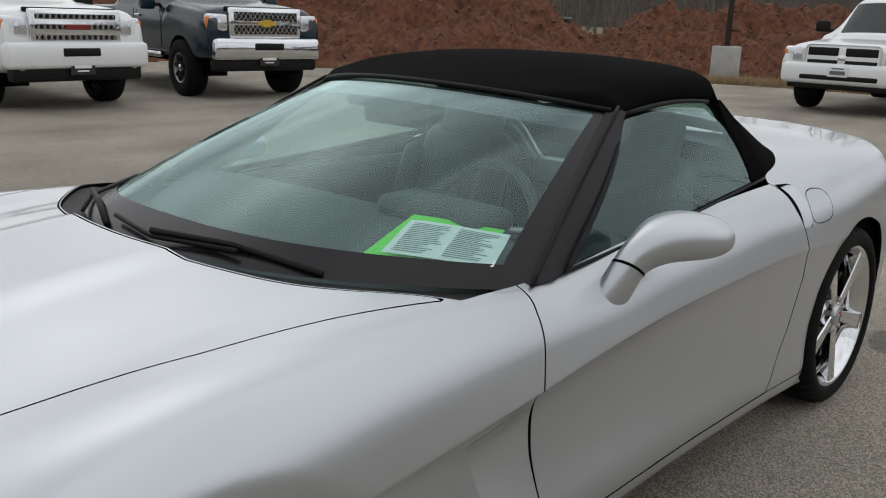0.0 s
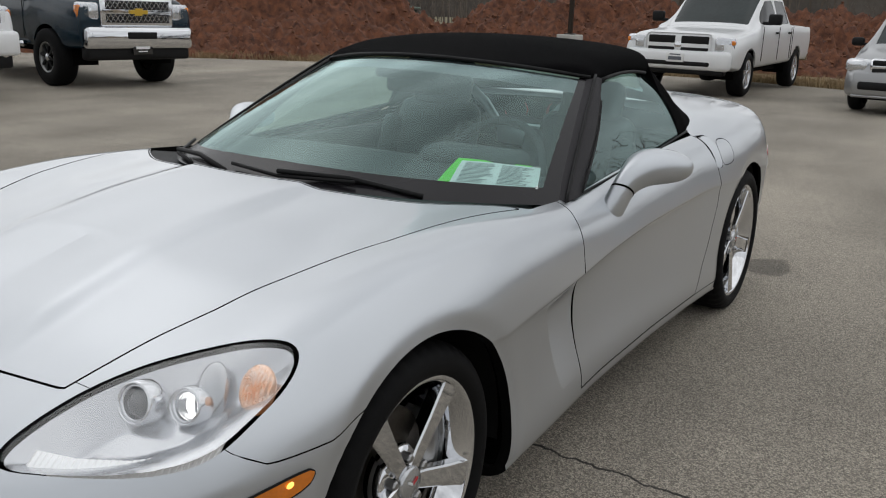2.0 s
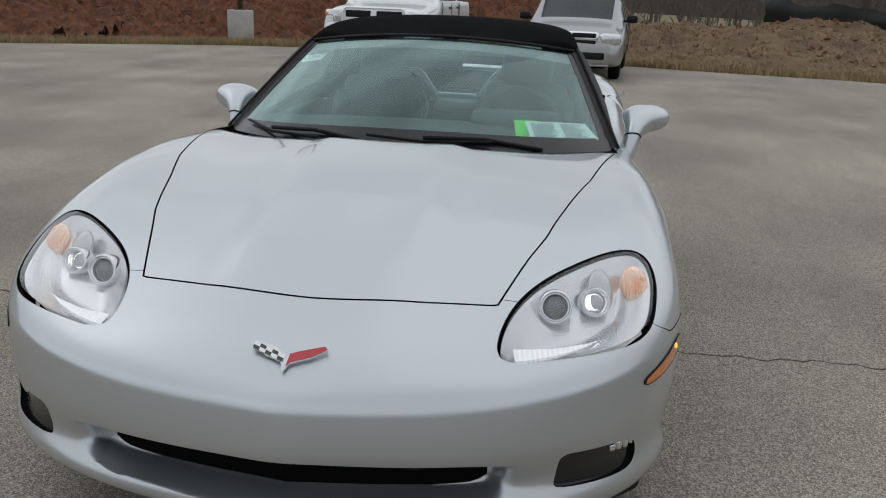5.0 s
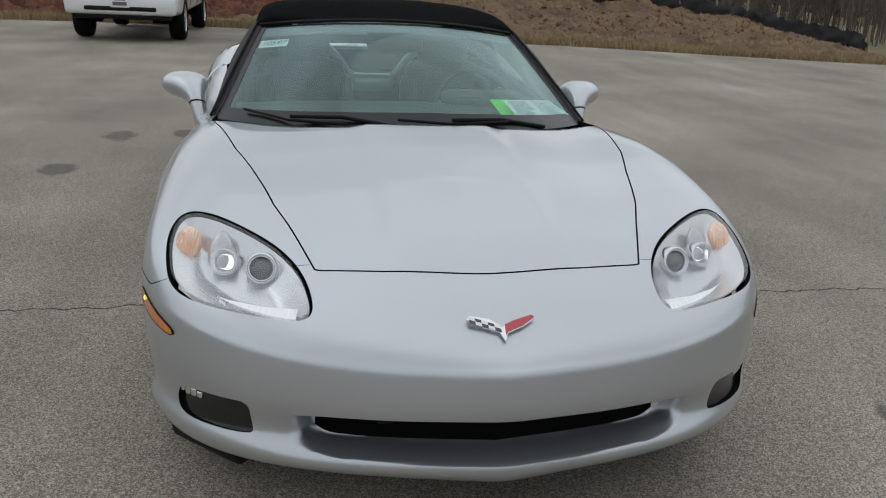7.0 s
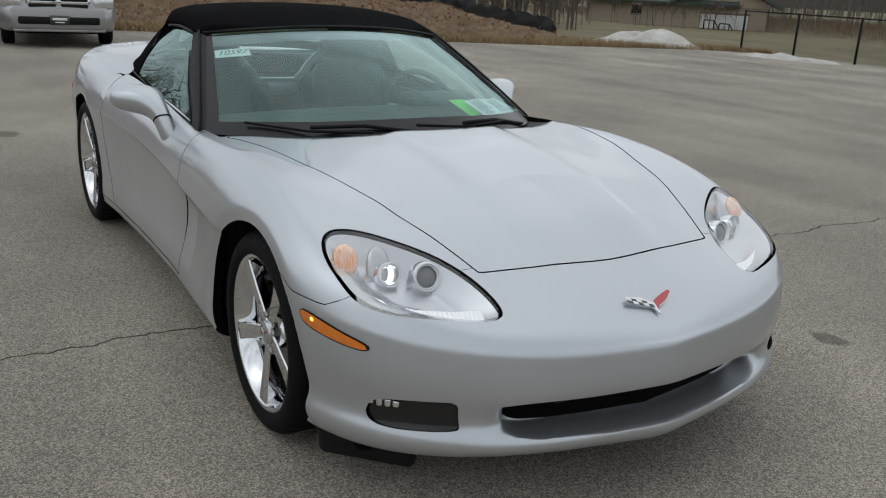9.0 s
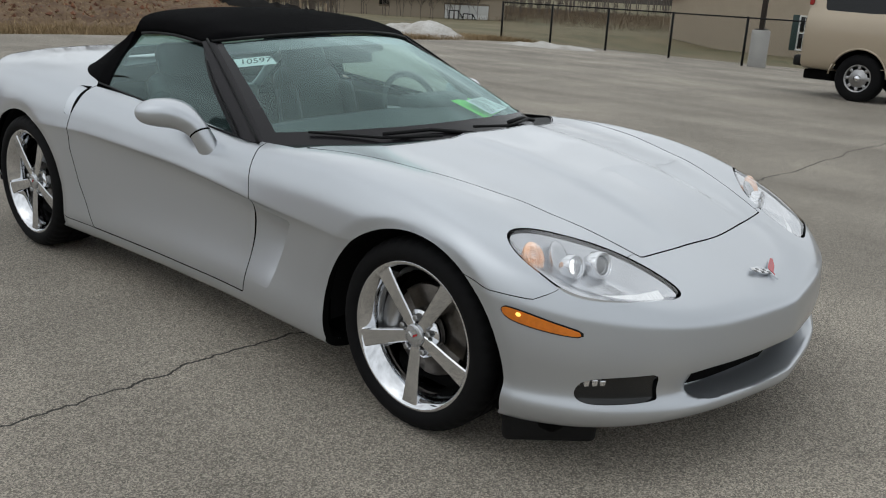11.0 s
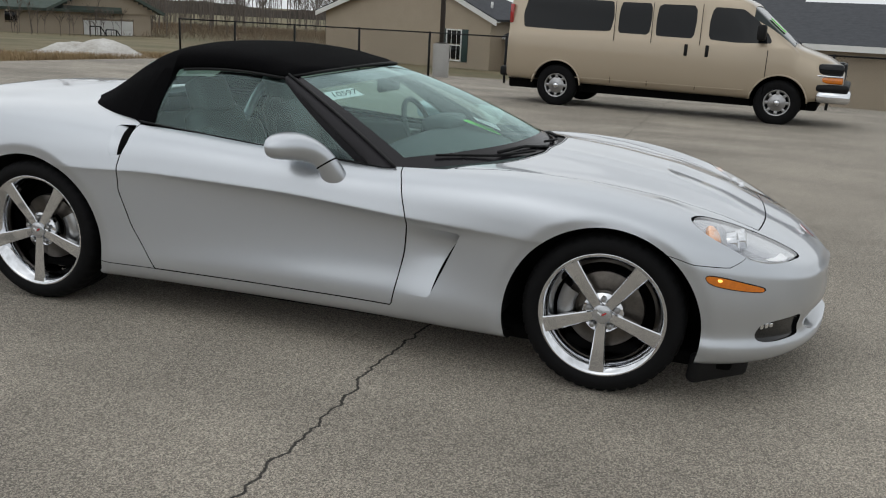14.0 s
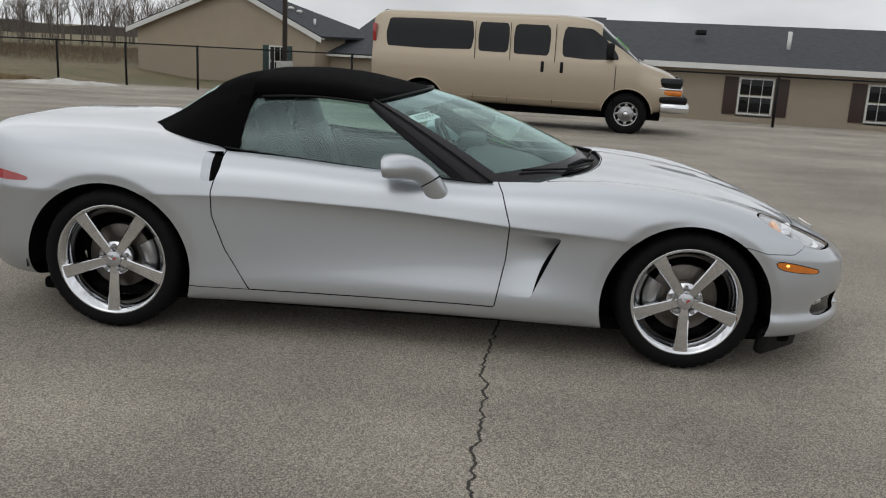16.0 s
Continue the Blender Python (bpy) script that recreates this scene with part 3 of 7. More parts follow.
# ---- bare woods ----
def bare_tree(rnd, V, F, x, y, h, thin):
    def limb(p, d, length, r, depth):
        q = p + d * length
        a = d.orthogonal().normalized()
        b = d.cross(a)
        k = len(V)
        for c, rr in ((p, r), (q, r * 0.55)):
            for i in range(3):
                t = 2.0944 * i
                V.append(tuple(c + (a * math.cos(t) + b * math.sin(t)) * rr))
        for i in range(3):
            F.append((k + i, k + (i + 1) % 3, k + 3 + (i + 1) % 3, k + 3 + i))
        if depth:
            for _ in range(rnd.choice((3, 3, 4)) if depth > 1 else 4):
                t = rnd.uniform(0.35, 1.0)
                nd = (d + Vector((rnd.uniform(-1, 1), rnd.uniform(-1, 1), rnd.uniform(-0.1, 0.7))) * 0.62).normalized()
                limb(p + d * length * t, nd, length * rnd.uniform(0.42, 0.68), max(r * 0.5, thin), depth - 1)
    base = Vector((x, y, float(ground_z(x, y)) - 0.1))
    limb(base, Vector((rnd.uniform(-0.08, 0.08), rnd.uniform(-0.08, 0.08), 1)).normalized(), h * 0.5, h * 0.009, 3)


def woods(name, n, place, hmin, hmax, label, seed, thin=0.0075):
    rnd = random.Random(seed)
    V, F = [], []
    for _ in range(n):
        x, y = place(rnd)
        bare_tree(rnd, V, F, x, y, rnd.uniform(hmin, hmax), thin)
    return part(name, (V, F), BARK, None, label, smooth=False, kind="stuff", category="woods")


woods("woods", 230, lambda r: (r.uniform(-95, -44), r.uniform(-60, 75)), 9, 15, "bare grey-brown winter woods behind the lot", 21, 0.012)
woods("woods", 420, lambda r: (lambda y: (-(y + 5) * r.uniform(0.34, 1.25), y))(r.uniform(72, 120)), 4.5, 8.6, "bare winter trees beyond the meadow", 22, 0.013)
woods("thicket", 700, lambda r: (r.uniform(-50, -33), r.uniform(-45, 60)), 1.4, 3.2, "grey-brown bare thicket behind the earth heaps", 23)
woods("thicket", 420, lambda r: (lambda a, d: (4.0 + d * math.cos(a), -1.2 + d * math.sin(a)))(radians(r.uniform(141, 162)), r.uniform(37, 50)), 1.6, 4.2, "grey-brown bare thicket behind the silt fence", 24)
# a far belt of woods, too distant to tell trunks apart
V, rnd = [], random.Random(4)
for k in range(241):
    a = radians(60 + 240 * k / 240)
    R = 190
    V += [(R * math.cos(a), R * math.sin(a), -4), (R * math.cos(a), R * math.sin(a), keyed(60 + k, [(104, -3.5), (112, 0.2), (122, 1.4), (140, 4.5), (150, 8.5)]) + 1.2 * noise.noise((k * 0.21, 0, 0)) + 0.9 * noise.noise((k * 0.9, 4, 0)) + rnd.uniform(-0.35, 0.35))]
part("backdrop", (V, grid_faces(241, 2)), FAR_WOODS, None, "distant grey belt of bare woods", kind="structure", category="backdrop")

# ---- lamp posts on concrete bases, skip, silt fence, snow ----
def lamp_post(x, y, w, h, label):
    z = float(ground_z(x, y))
    post = thing("lamp_post", label, "lamp post", pose(x, y, z), group="lot lamp posts")
    part("concrete_base", lathe([(0.0001, h), (w / 2 - 0.03, h), (w / 2, h - 0.03), (w / 2, -0.05)], 24, "Z") if w < 0.5 else bevel_box(w, w, h + 0.06, (0, 0, h / 2 - 0.03), 0.03), CONCRETE, post, "pale concrete base")
    part("base_plate", bevel_box(0.26, 0.26, 0.03, (0, 0, h + 0.015), 0.006), BRONZE, post)
    part("pole", bevel_box(0.115, 0.115, 6.4, (0, 0, h + 3.2), 0.012), BRONZE, post, "dark bronze square pole")
    part("lamp_head", bevel_box(0.6, 0.3, 0.14, (0.25, 0, h + 6.4), 0.03), BRONZE, post)


lamp_post(-19.9, -8.4, 0.56, 0.82, "dark square lamp post on a pale concrete block")
lamp_post(-6.10, 19.78, 0.46, 0.92, "dark square lamp post on a white concrete base by the fence")
skip = thing("waste_skip", "dark green metal waste skip with a flat lid", "skip", pose(-25.2, -18.2, float(ground_z(-25, -18)) + 0.55, 0, 0, 40))
part("body", bevel_box(2.6, 1.6, 0.8, (0, 0, 0.38), 0.04, taper=1.06), GREEN_METAL, skip)
part("lid", bevel_box(2.9, 1.9, 0.09, (0, 0, 0.84), 0.03), PALE_GREEN, skip, "pale green lid")
part("plinth", bevel_box(2.4, 1.4, 0.6, (0, 0, -0.3), 0.03), DIRT, skip)

silt = thing("silt_fence", "sagging black cloth silt fence on wooden stakes", "silt fence")
P = [(-25.4, 6.5, 1.05), (-24.9, 9.3, 0.95), (-24.2, 11.3, 0.74), (-23.76, 12.64, 0.64), (-23.22, 13.68, 0.44), (-22.75, 14.52, 0.30), (-21.82, 15.07, 0.16), (-20.9, 15.58, 0.01), (-20.05, 16.09, -0.08), (-19.33, 16.56, -0.22)]
n = 90
V = []
for k in range(n + 1):
    t = k / n * (len(P) - 1)
    i = min(int(t), len(P) - 2)
    x, y = P[i][0] + (P[i + 1][0] - P[i][0]) * (t - i), P[i][1] + (P[i + 1][1] - P[i][1]) * (t - i)
    base = P[i][2] + (P[i + 1][2] - P[i][2]) * (t - i)
    sag = 0.62 + 0.16 * noise.noise((k * 0.35, 1, 0)) + 0.10 * noise.noise((k * 0.9, 2, 0))
    for j in range(6):
        u = j / 5
        V.append((x + 0.12 * noise.noise((k * 0.4, j * 0.9, 5)) + 0.10 * math.sin(3.1 * u), y + 0.12 * noise.noise((k * 0.4, j * 0.9, 9)), base - 0.1 + sag * u))
part("cloth", (V, grid_faces(n + 1, 6)), SILT, silt, "black woven cloth")
for k in range(8):
    p = np.array(P[k + 2]) + np.array((0.06, 0.06, 0.0))
    part("stake", bevel_box(0.05, 0.05, 1.1, (p[0], p[1], p[2] + 0.25), 0.005), TIMBER, silt)

snow = [("snow_heap", [(-17.3, 18.1, 0.50, 0.9), (-16.2, 18.3, 0.62, 0.9)]), ("snow_heap", [(-13.1, 18.75, 0.22, 0.6), (-12.2, 18.9, 0.30, 0.75), (-11.3, 19.1, 0.26, 0.7)])]
for nm, humps in snow:
    tagged(bank(nm, humps, SNOW, "old heap of dirty melting snow at the lot edge", 0.12, 0.25, 0.05), category="snow", kind="thing")["kind"] = ""


# ---- chain-link fence ----
def fence(posts, h, label):
    f = thing("chain_link_fence", label, "fence")
    pts = [Vector((x, y, float(ground_z(x, y)))) for x, y in posts]
    for p in pts:
        part("post", tube([p - Vector((0, 0, 0.1)), p + Vector((0, 0, h + 0.03))], 0.034, 8), BLACK_TRIM, f)
    for a, b in zip(pts, pts[1:]):
        part("top_rail", tube([a + Vector((0, 0, h)), b + Vector((0, 0, h))], 0.021, 6), BLACK_TRIM, f)
        L = (b - a).length
        V, F = [], []
        step, w = 0.085, 0.0028
        d = (b - a) / L
        k = -h
        while k < L:
            for s in (1, -1):
                u0, v0, u1, v1 = (k, 0, k + h, h) if s > 0 else (k, h, k + h, 0)
                lo, hi = max(0.0, -u0) / h, min(h, L - u0) / h
                if hi > lo:
                    pa = a + d * (u0 + h * lo) + Vector((0, 0, v0 + (v1 - v0) * lo))
                    pb = a + d * (u0 + h * hi) + Vector((0, 0, v0 + (v1 - v0) * hi))
                    i = len(V)
                    V += [tuple(pa + Vector((0, 0, w))), tuple(pa - Vector((0, 0, w))), tuple(pb - Vector((0, 0, w))), tuple(pb + Vector((0, 0, w)))]
                    F.append((i, i + 1, i + 2, i + 3))
            k += step
        part("mesh_panel", (V, F), BLACK_TRIM, f, smooth=False, kind="stuff")
    return f


fence([(x, 19.45 - 0.185 * (x + 6.35)) for x in [*np.arange(-15.55, -4.0, 2.3), -1.6, 1.1, 3.85, 6.62, 9.4, 12.2, 15.0, 18.0, 21.0]], 1.2, "black chain-link fence with round posts behind the lot")


# ---- buildings ----
def siding(name, p0, p1, z0, z1, lap, parent, mat, openings=(), gable=None, label=""):
    """A wall of overlapping boards from p0 to p1; each board is a wedge, cut round openings of (u0, u1, za, zb)."""
    a, b = Vector((*p0, 0)), Vector((*p1, 0))
    L = (b - a).length
    d = (b - a) / L
    n = Vector((d.y, -d.x, 0))
    V, F = [], []
    z = z0
    while z < z1 - 1e-6:
        zt = min(z + lap, z1)
        u0, u1 = 0.0, L
        if gable and zt > min(gable[0], gable[-1] if len(gable) > 3 else gable[0]):
            kl, kr = (max(0.0, (zt - g) / (gable[1] - g)) for g in (gable[0], gable[-1] if len(gable) > 3 else gable[0]))
            u0, u1 = L * gable[2] * min(1, kl), L - L * (1 - gable[2]) * min(1, kr)
        spans = [(u0, u1)]
        for o0, o1, za, zb in openings:
            if z < zb and zt > za:
                spans = [s for q0, q1 in spans for s in ((q0, min(q1, o0)), (max(q0, o1), q1)) if s[1] - s[0] > 0.01]
        for q0, q1 in spans:
            k = len(V)
            for u in (q0, q1):
                c = a + d * u
                V += [tuple(c + n * 0.022 + Vector((0, 0, z))), tuple(c + n * 0.004 + Vector((0, 0, zt))), tuple(c + Vector((0, 0, z)))]
            F += [(k, k + 3, k + 4, k + 1), (k + 2, k + 5, k + 3, k)]
        z = zt
    return part(name, (V, F), mat, parent, label, smooth=False, kind="stuff")


def slab(name, corners, thick, mat, parent, label=""):
    V = [Vector(c) for c in corners]
    nrm = (V[1] - V[0]).cross(V[2] - V[0]).normalized() * thick
    W = V + [v - nrm for v in V]
    return part(name, (W, [(0, 1, 2, 3), (7, 6, 5, 4), (0, 4, 5, 1), (1, 5, 6, 2), (2, 6, 7, 3), (3, 7, 4, 0)]), mat, parent, label, smooth=False)


def window_unit(p0, p1, u, w, za, zb, parent, shutter, name="window"):
    """A white sash window with dark panes and a shutter each side."""
    a, b = Vector((*p0, 0)), Vector((*p1, 0))
    d = (b - a).normalized()
    yaw = math.degrees(math.atan2(d.y, d.x))
    h = zb - za
    at = lambda du, dz, out: a + d * (u + du) + Vector((d.y, -d.x, 0)) * out + Vector((0, 0, za + dz))
    rot = pose(0, 0, 0, 0, 0, yaw).to_3x3().to_4x4()
    fr = part(name, bevel_box(w, 0.06, 0.06, at(0, 0.0, 0.03), 0.006, rot), WHITE_TRIM, parent, "white sash window")
    part("head", bevel_box(w, 0.06, 0.06, at(0, h, 0.03), 0.006, rot), WHITE_TRIM, fr)
    for s in (-1, 1):
        part("jamb", bevel_box(0.06, 0.06, h, at(s * (w / 2 - 0.03), h / 2, 0.03), 0.006, rot), WHITE_TRIM, fr)
        if shutter:
            part("shutter", bevel_box(0.36 if w < 1 else 0.42, 0.05, h + 0.08, at(s * (w / 2 + 0.20 + (0.03 if w >= 1 else 0)), h / 2, 0.03), 0.006, rot), shutter, fr, "painted shutter")
    part("meeting_rail", bevel_box(w - 0.1, 0.05, 0.05, at(0, h * 0.5, 0.035), 0.004, rot), WHITE_TRIM, fr)
    for k in (0.27, 0.76):
        part("pane", bevel_box(w - 0.12, 0.012, h * 0.43, at(0, h * k, 0.015), 0.002, rot), DARK_GLASS, fr)
    for k in (-0.17, 0.17):
        part("glazing_bar", bevel_box(0.018, 0.03, h - 0.08, at(w * k, h / 2, 0.025), 0.002, rot), WHITE_TRIM, fr)


gable_house = thing("gable_house", "tan vinyl-sided house gable with a green-shuttered window", "house")
p0, p1 = (-19.58, 40.66), (-9.10, 36.22)
L = math.dist(p0, p1)
siding("wall", p0, p1, -1.75, 3.5, 0.11, gable_house, SIDING, [(8.76, 9.62, -0.65, 0.74)], (1.46, 3.50, 0.571, 1.44), "tan lapped siding")
window_unit(p0, p1, 9.19, 0.98, -0.68, 0.76, gable_house, GREEN_SHUTTER)
dv = Vector((p1[0] - p0[0], p1[1] - p0[1], 0)).normalized()
nv = Vector((-dv.y, dv.x, 0))
A, B = Vector((*p0, 0)), Vector((*p1, 0))
apex = A + dv * 6.5 + Vector((0, 0, 3.60))
f = -nv * 0.30
for s, u, z, ridge_back, eave_back in ((-1, -0.50, 1.36, 0.65, 6.0), (1, 11.92, 1.33, 0.65, 5.25)):
    low = A + dv * u + Vector((0, 0, z))
    rim = [low + f, apex + f, apex + nv * ridge_back, low + nv * eave_back]
    slab("roof", rim if s < 0 else [rim[1], rim[0], rim[3], rim[2]], 0.10, SHINGLE, gable_house, "dark grey shingle roof")
    down = Vector((0, 0, 0.06))
    slab("rake_board", [low + f * 1.06 - down, apex + f * 1.06 - down, apex + f * 1.06 - down * 5, low + f * 1.06 - down * 5], 0.03, WHITE_TRIM, gable_house, "white rake board")
    slab("soffit", [low - down * 2.4, low + f - down * 2.4, apex + f - down * 2.4, apex - down * 2.4][::s], 0.02, WHITE_TRIM, gable_house, "white soffit")
siding("wall", p1, (p1[0] + nv.x * 2.4, p1[1] + nv.y * 2.4), -1.75, 1.36, 0.11, gable_house, SIDING)
siding("wall", (p0[0] + nv.x * 6, p0[1] + nv.y * 6), p0, -1.75, 1.40, 0.11, gable_house, SIDING)
for u, k, z in ((9.15, 1.04, 2.44), (9.48, 1.28, 2.30)):
    part("roof_vent", lathe([(0.0001, 0.22), (0.12, 0.2), (0.17, 0.1), (0.07, 0.08), (0.07, -0.3)], 14, "Z", at=A + dv * u + nv * k + Vector((0, 0, z))), WHITE_TRIM, gable_house)
q = A + dv * 10.67 + nv * 0.90
part("vent_pipe", tube([q + Vector((0, 0, 1.7)), q + Vector((0, 0, 2.12))], 0.06, 10), WHITE_TRIM, gable_house, "white roof vent pipe")

long_house = thing("long_house", "long low tan-sided building with a dark shingle roof", "building")
q0, q1 = (-0.75, 26.51), (24.0, 20.6)
dw = Vector((q1[0] - q0[0], q1[1] - q0[1], 0)).normalized()
nw = Vector((-dw.y, dw.x, 0))
wins = [u for u in (9.02, 12.80, 18.5)]
siding("wall", q0, q1, -0.95, 1.12, 0.11, long_house, SIDING, [(u - 0.55, u + 0.55, -0.42, 0.70) for u in wins], None, "tan lapped siding")
for u in wins:
    window_unit(q0, q1, u, 1.08, -0.42, 0.70, long_house, BROWN_SHUTTER)
C, D = Vector((*q0, 0)), Vector((*q1, 0))
ev, rg = -nw * 0.45 + Vector((0, 0, 1.10)), nw * 5.2 + Vector((0, 0, 2.50))
slab("roof", [C + ev, D + ev, D + rg, C + rg], 0.08, SHINGLE, long_house, "dark grey shingle roof")
slab("roof", [C + rg, D + rg, D + rg * 1.0 + nw * 5 - Vector((0, 0, 1.6)), C + rg + nw * 5 - Vector((0, 0, 1.6))], 0.08, SHINGLE, long_house)
slab("fascia", [C + ev - nw * 0.01 + Vector((0, 0, 0.02)), D + ev - nw * 0.01 + Vector((0, 0, 0.02)), D + ev - nw * 0.01 - Vector((0, 0, 0.16)), C + ev - nw * 0.01 - Vector((0, 0, 0.16))], 0.03, WHITE_TRIM, long_house, "white eave board")
part("vent_pipe", tube([C + dw * 9.9 + nw * 1.9 + Vector((0, 0, 1.5)), C + dw * 9.9 + nw * 1.9 + Vector((0, 0, 2.25))], 0.07, 10), WHITE_TRIM, long_house, "white roof vent pipe")
part("roof_vent", bevel_box(0.34, 0.3, 0.18, C + dw * 7.0 + nw * 2.6 + Vector((0, 0, 2.12)), 0.03), BLACK_TRIM, long_house, "black roof vent")

# a wing that joins the gable house, set back behind the fence
k0, k1 = (-8.63, 37.33), (3.1, 34.8)
dk = Vector((k1[0] - k0[0], k1[1] - k0[1], 0)).normalized()
nk = Vector((-dk.y, dk.x, 0))
KA, KB = Vector((*k0, 0)), Vector((*k1, 0))
siding("wall", k0, k1, -1.75, 0.50, 0.11, gable_house, SIDING)
slab("roof", [KA - nk * 0.4 + Vector((0, 0, 0.58)), KB - nk * 0.4 + Vector((0, 0, 0.58)), KB + nk * 7.3 + Vector((0, 0, 2.94)), KA + nk * 7.3 + Vector((0, 0, 2.94))], 0.08, SHINGLE, gable_house, "dark grey shingle roof")
slab("fascia", [KA - nk * 0.41 + Vector((0, 0, 0.60)), KB - nk * 0.41 + Vector((0, 0, 0.60)), KB - nk * 0.41 + Vector((0, 0, 0.44)), KA - nk * 0.41 + Vector((0, 0, 0.44))], 0.03, WHITE_TRIM, gable_house, "white eave board")

far_back = Matrix.Translation((2.46, -3.55, 1.4)) @ Matrix.Scale(1.15, 4) @ Matrix.Translation((-2.46, 3.55, -1.4))
garage = thing("garage", "tan-sided garage with a white overhead door", "garage", far_back)
g0, g1 = (-36.15, 31.82), (-28.95, 38.29)
siding("wall", g0, g1, -1.75, 0.75, 0.13, garage, SIDING, [(6.2, 8.8, -1.7, 0.25), (2.45, 3.05, 0.02, 0.5)], None, "tan lapped siding")
dg = Vector((g1[0] - g0[0], g1[1] - g0[1], 0)).normalized()
ng = Vector((-dg.y, dg.x, 0))
rot = pose(0, 0, 0, 0, 0, math.degrees(math.atan2(dg.y, dg.x))).to_3x3().to_4x4()
GA, GB = Vector((*g0, 0)), Vector((*g1, 0))
dr = part("garage_door", bevel_box(2.5, 0.05, 1.95, GA + dg * 7.5 + Vector((0, 0, -0.76)), 0.01, rot), WHITE_TRIM, garage, "white panelled overhead door")
for k in range(4):
    part("door_panel", bevel_box(2.4, 0.03, 0.42, GA + dg * 7.5 - ng * 0.03 + Vector((0, 0, -1.5 + 0.48 * k)), 0.02, rot), WHITE_TRIM, dr)
part("window", bevel_box(0.55, 0.05, 0.45, GA + dg * 2.75 + Vector((0, 0, 0.27)), 0.01, rot), DARK_GLASS, garage, "small dark window")
slab("roof", [GA - dg * 0.5 - ng * 0.6 + Vector((0, 0, 0.75)), GB - dg * 1.5 - ng * 0.6 + Vector((0, 0, 0.75)), GB - dg * 1.5 + ng * 3 + Vector((0, 0, 2.1)), GA - dg * 0.5 + ng * 3 + Vector((0, 0, 2.1))], 0.15, SHINGLE_GREEN, garage, "green-grey shingle roof")
siding("wall", g1, (g1[0] + ng.x * 7, g1[1] + ng.y * 7), -1.75, 0.75, 0.13, garage, SIDING)
GC = lambda u, out, z: GA + dg * u - ng * out + Vector((0, 0, z))
siding("gable", (GC(4.9, 0.1, 0).x, GC(4.9, 0.1, 0).y), (GC(9.9, 0.1, 0).x, GC(9.9, 0.1, 0).y), 0.62, 2.1, 0.13, garage, SIDING, (), (0.80, 2.2, 0.5))
slab("roof", [GC(4.4, 0.7, 0.74), GC(7.4, 0.7, 2.30), GC(7.4, -2.2, 2.30), GC(4.4, -2.2, 0.74)], 0.15, SHINGLE_GREEN, garage)
slab("roof", [GC(7.4, 0.7, 2.30), GC(10.4, 0.7, 0.74), GC(10.4, -2.2, 0.74), GC(7.4, -2.2, 2.30)], 0.15, SHINGLE_GREEN, garage)
for start, out, top in ((6.48, 1.5, 1.62), (7.28, 1.2, 1.46)):
    stair = thing("stair_rail", "dark metal porch stair rail standing by the garage door", "railing", far_back @ Matrix.Translation(GA + dg * start - ng * out + Vector((0, 0, -1.68))) @ rot)
    run = [(0.0, top), (0.52, top), (1.08, top - 0.86)]
    height = lambda x: top if x < 0.52 else top - 0.86 * (x - 0.52) / 0.56
    part("handrail", tube([(x, 0, z) for x, z in run], 0.035, 6), BLACK_TRIM, stair)
    part("lower_rail", tube([(x, 0, z - 0.62) for x, z in run], 0.025, 6), BLACK_TRIM, stair)
    for x in (0.0, 0.52, 1.08):
        part("post", tube([(x, 0, 0.0), (x, 0, height(x))], 0.035, 6), BLACK_TRIM, stair)
    for x in (0.26, 0.70, 0.89):
        part("baluster", tube([(x, 0, max(0.0, height(x) - 0.62)), (x, 0, height(x))], 0.016, 6), BLACK_TRIM, stair)
rock = bmesh.new()
bmesh.ops.create_icosphere(rock, subdivisions=3, radius=0.45)
for v in rock.verts:
    v.co *= 1 + 0.3 * noise.noise(v.co * 3)
    v.co.z *= 0.6
bmesh.ops.translate(rock, verts=rock.verts[:], vec=(-19.0, 41.0, float(ground_z(-19, 41)) + 0.2))
part("field_stone", rock, CONCRETE, None, "grey field stone on the lawn", category="stone")

# ---- the silver convertible: x runs to its nose, y to its left side ----
NOSE, TAIL = 1.45, -1.55
CROWN_Q = [0, 0.2, 0.4, 0.55, 0.68, 0.78, 0.86, 0.92]
CROWN = [  # where along the car, and the fall from the middle line outwards
    (-2.2, [0, -0.003, -0.01, -0.02, -0.035, -0.05, -0.07, -0.10]),
    (-1.2, [0, -0.002, -0.006, -0.012, -0.02, -0.03, -0.055, -0.09]),
    (-0.6, [0, 0, -0.005, -0.01, -0.02, -0.03, -0.042, -0.06]),
    (0.0, [0, 0, -0.005, -0.01, -0.02, -0.03, -0.042, -0.06]),
    (0.45, [0, 0, -0.008, -0.018, -0.032, -0.048, -0.064, -0.08]),
    (1.0, [0, 0.006, -0.004, -0.024, -0.028, -0.018, -0.022, -0.042]),
    (1.36, [0, 0.006, -0.003, -0.018, -0.015, -0.002, -0.008, -0.032]),
    (1.675, [0, 0.010, 0.002, -0.012, -0.008, 0.0, -0.008, -0.036]),
    (2.2, [0, 0, -0.006, -0.022, -0.030, -0.035, -0.05, -0.08]),
]
MIDDLE_Z = [(-2.22, 0.86), (-2.15, 0.93), (-2.0, 0.958), (-1.6, 0.968), (-1.2, 0.955), (-0.9, 0.925), (-0.3, 0.885), (0.23, 0.855), (0.5, 0.866), (0.8, 0.856),
            (1.0, 0.845), (1.25, 0.818), (1.525, 0.768), (1.777, 0.692), (1.92, 0.634), (2.0, 0.604), (2.085, 0.567), (2.13, 0.542), (2.2, 0.50)]
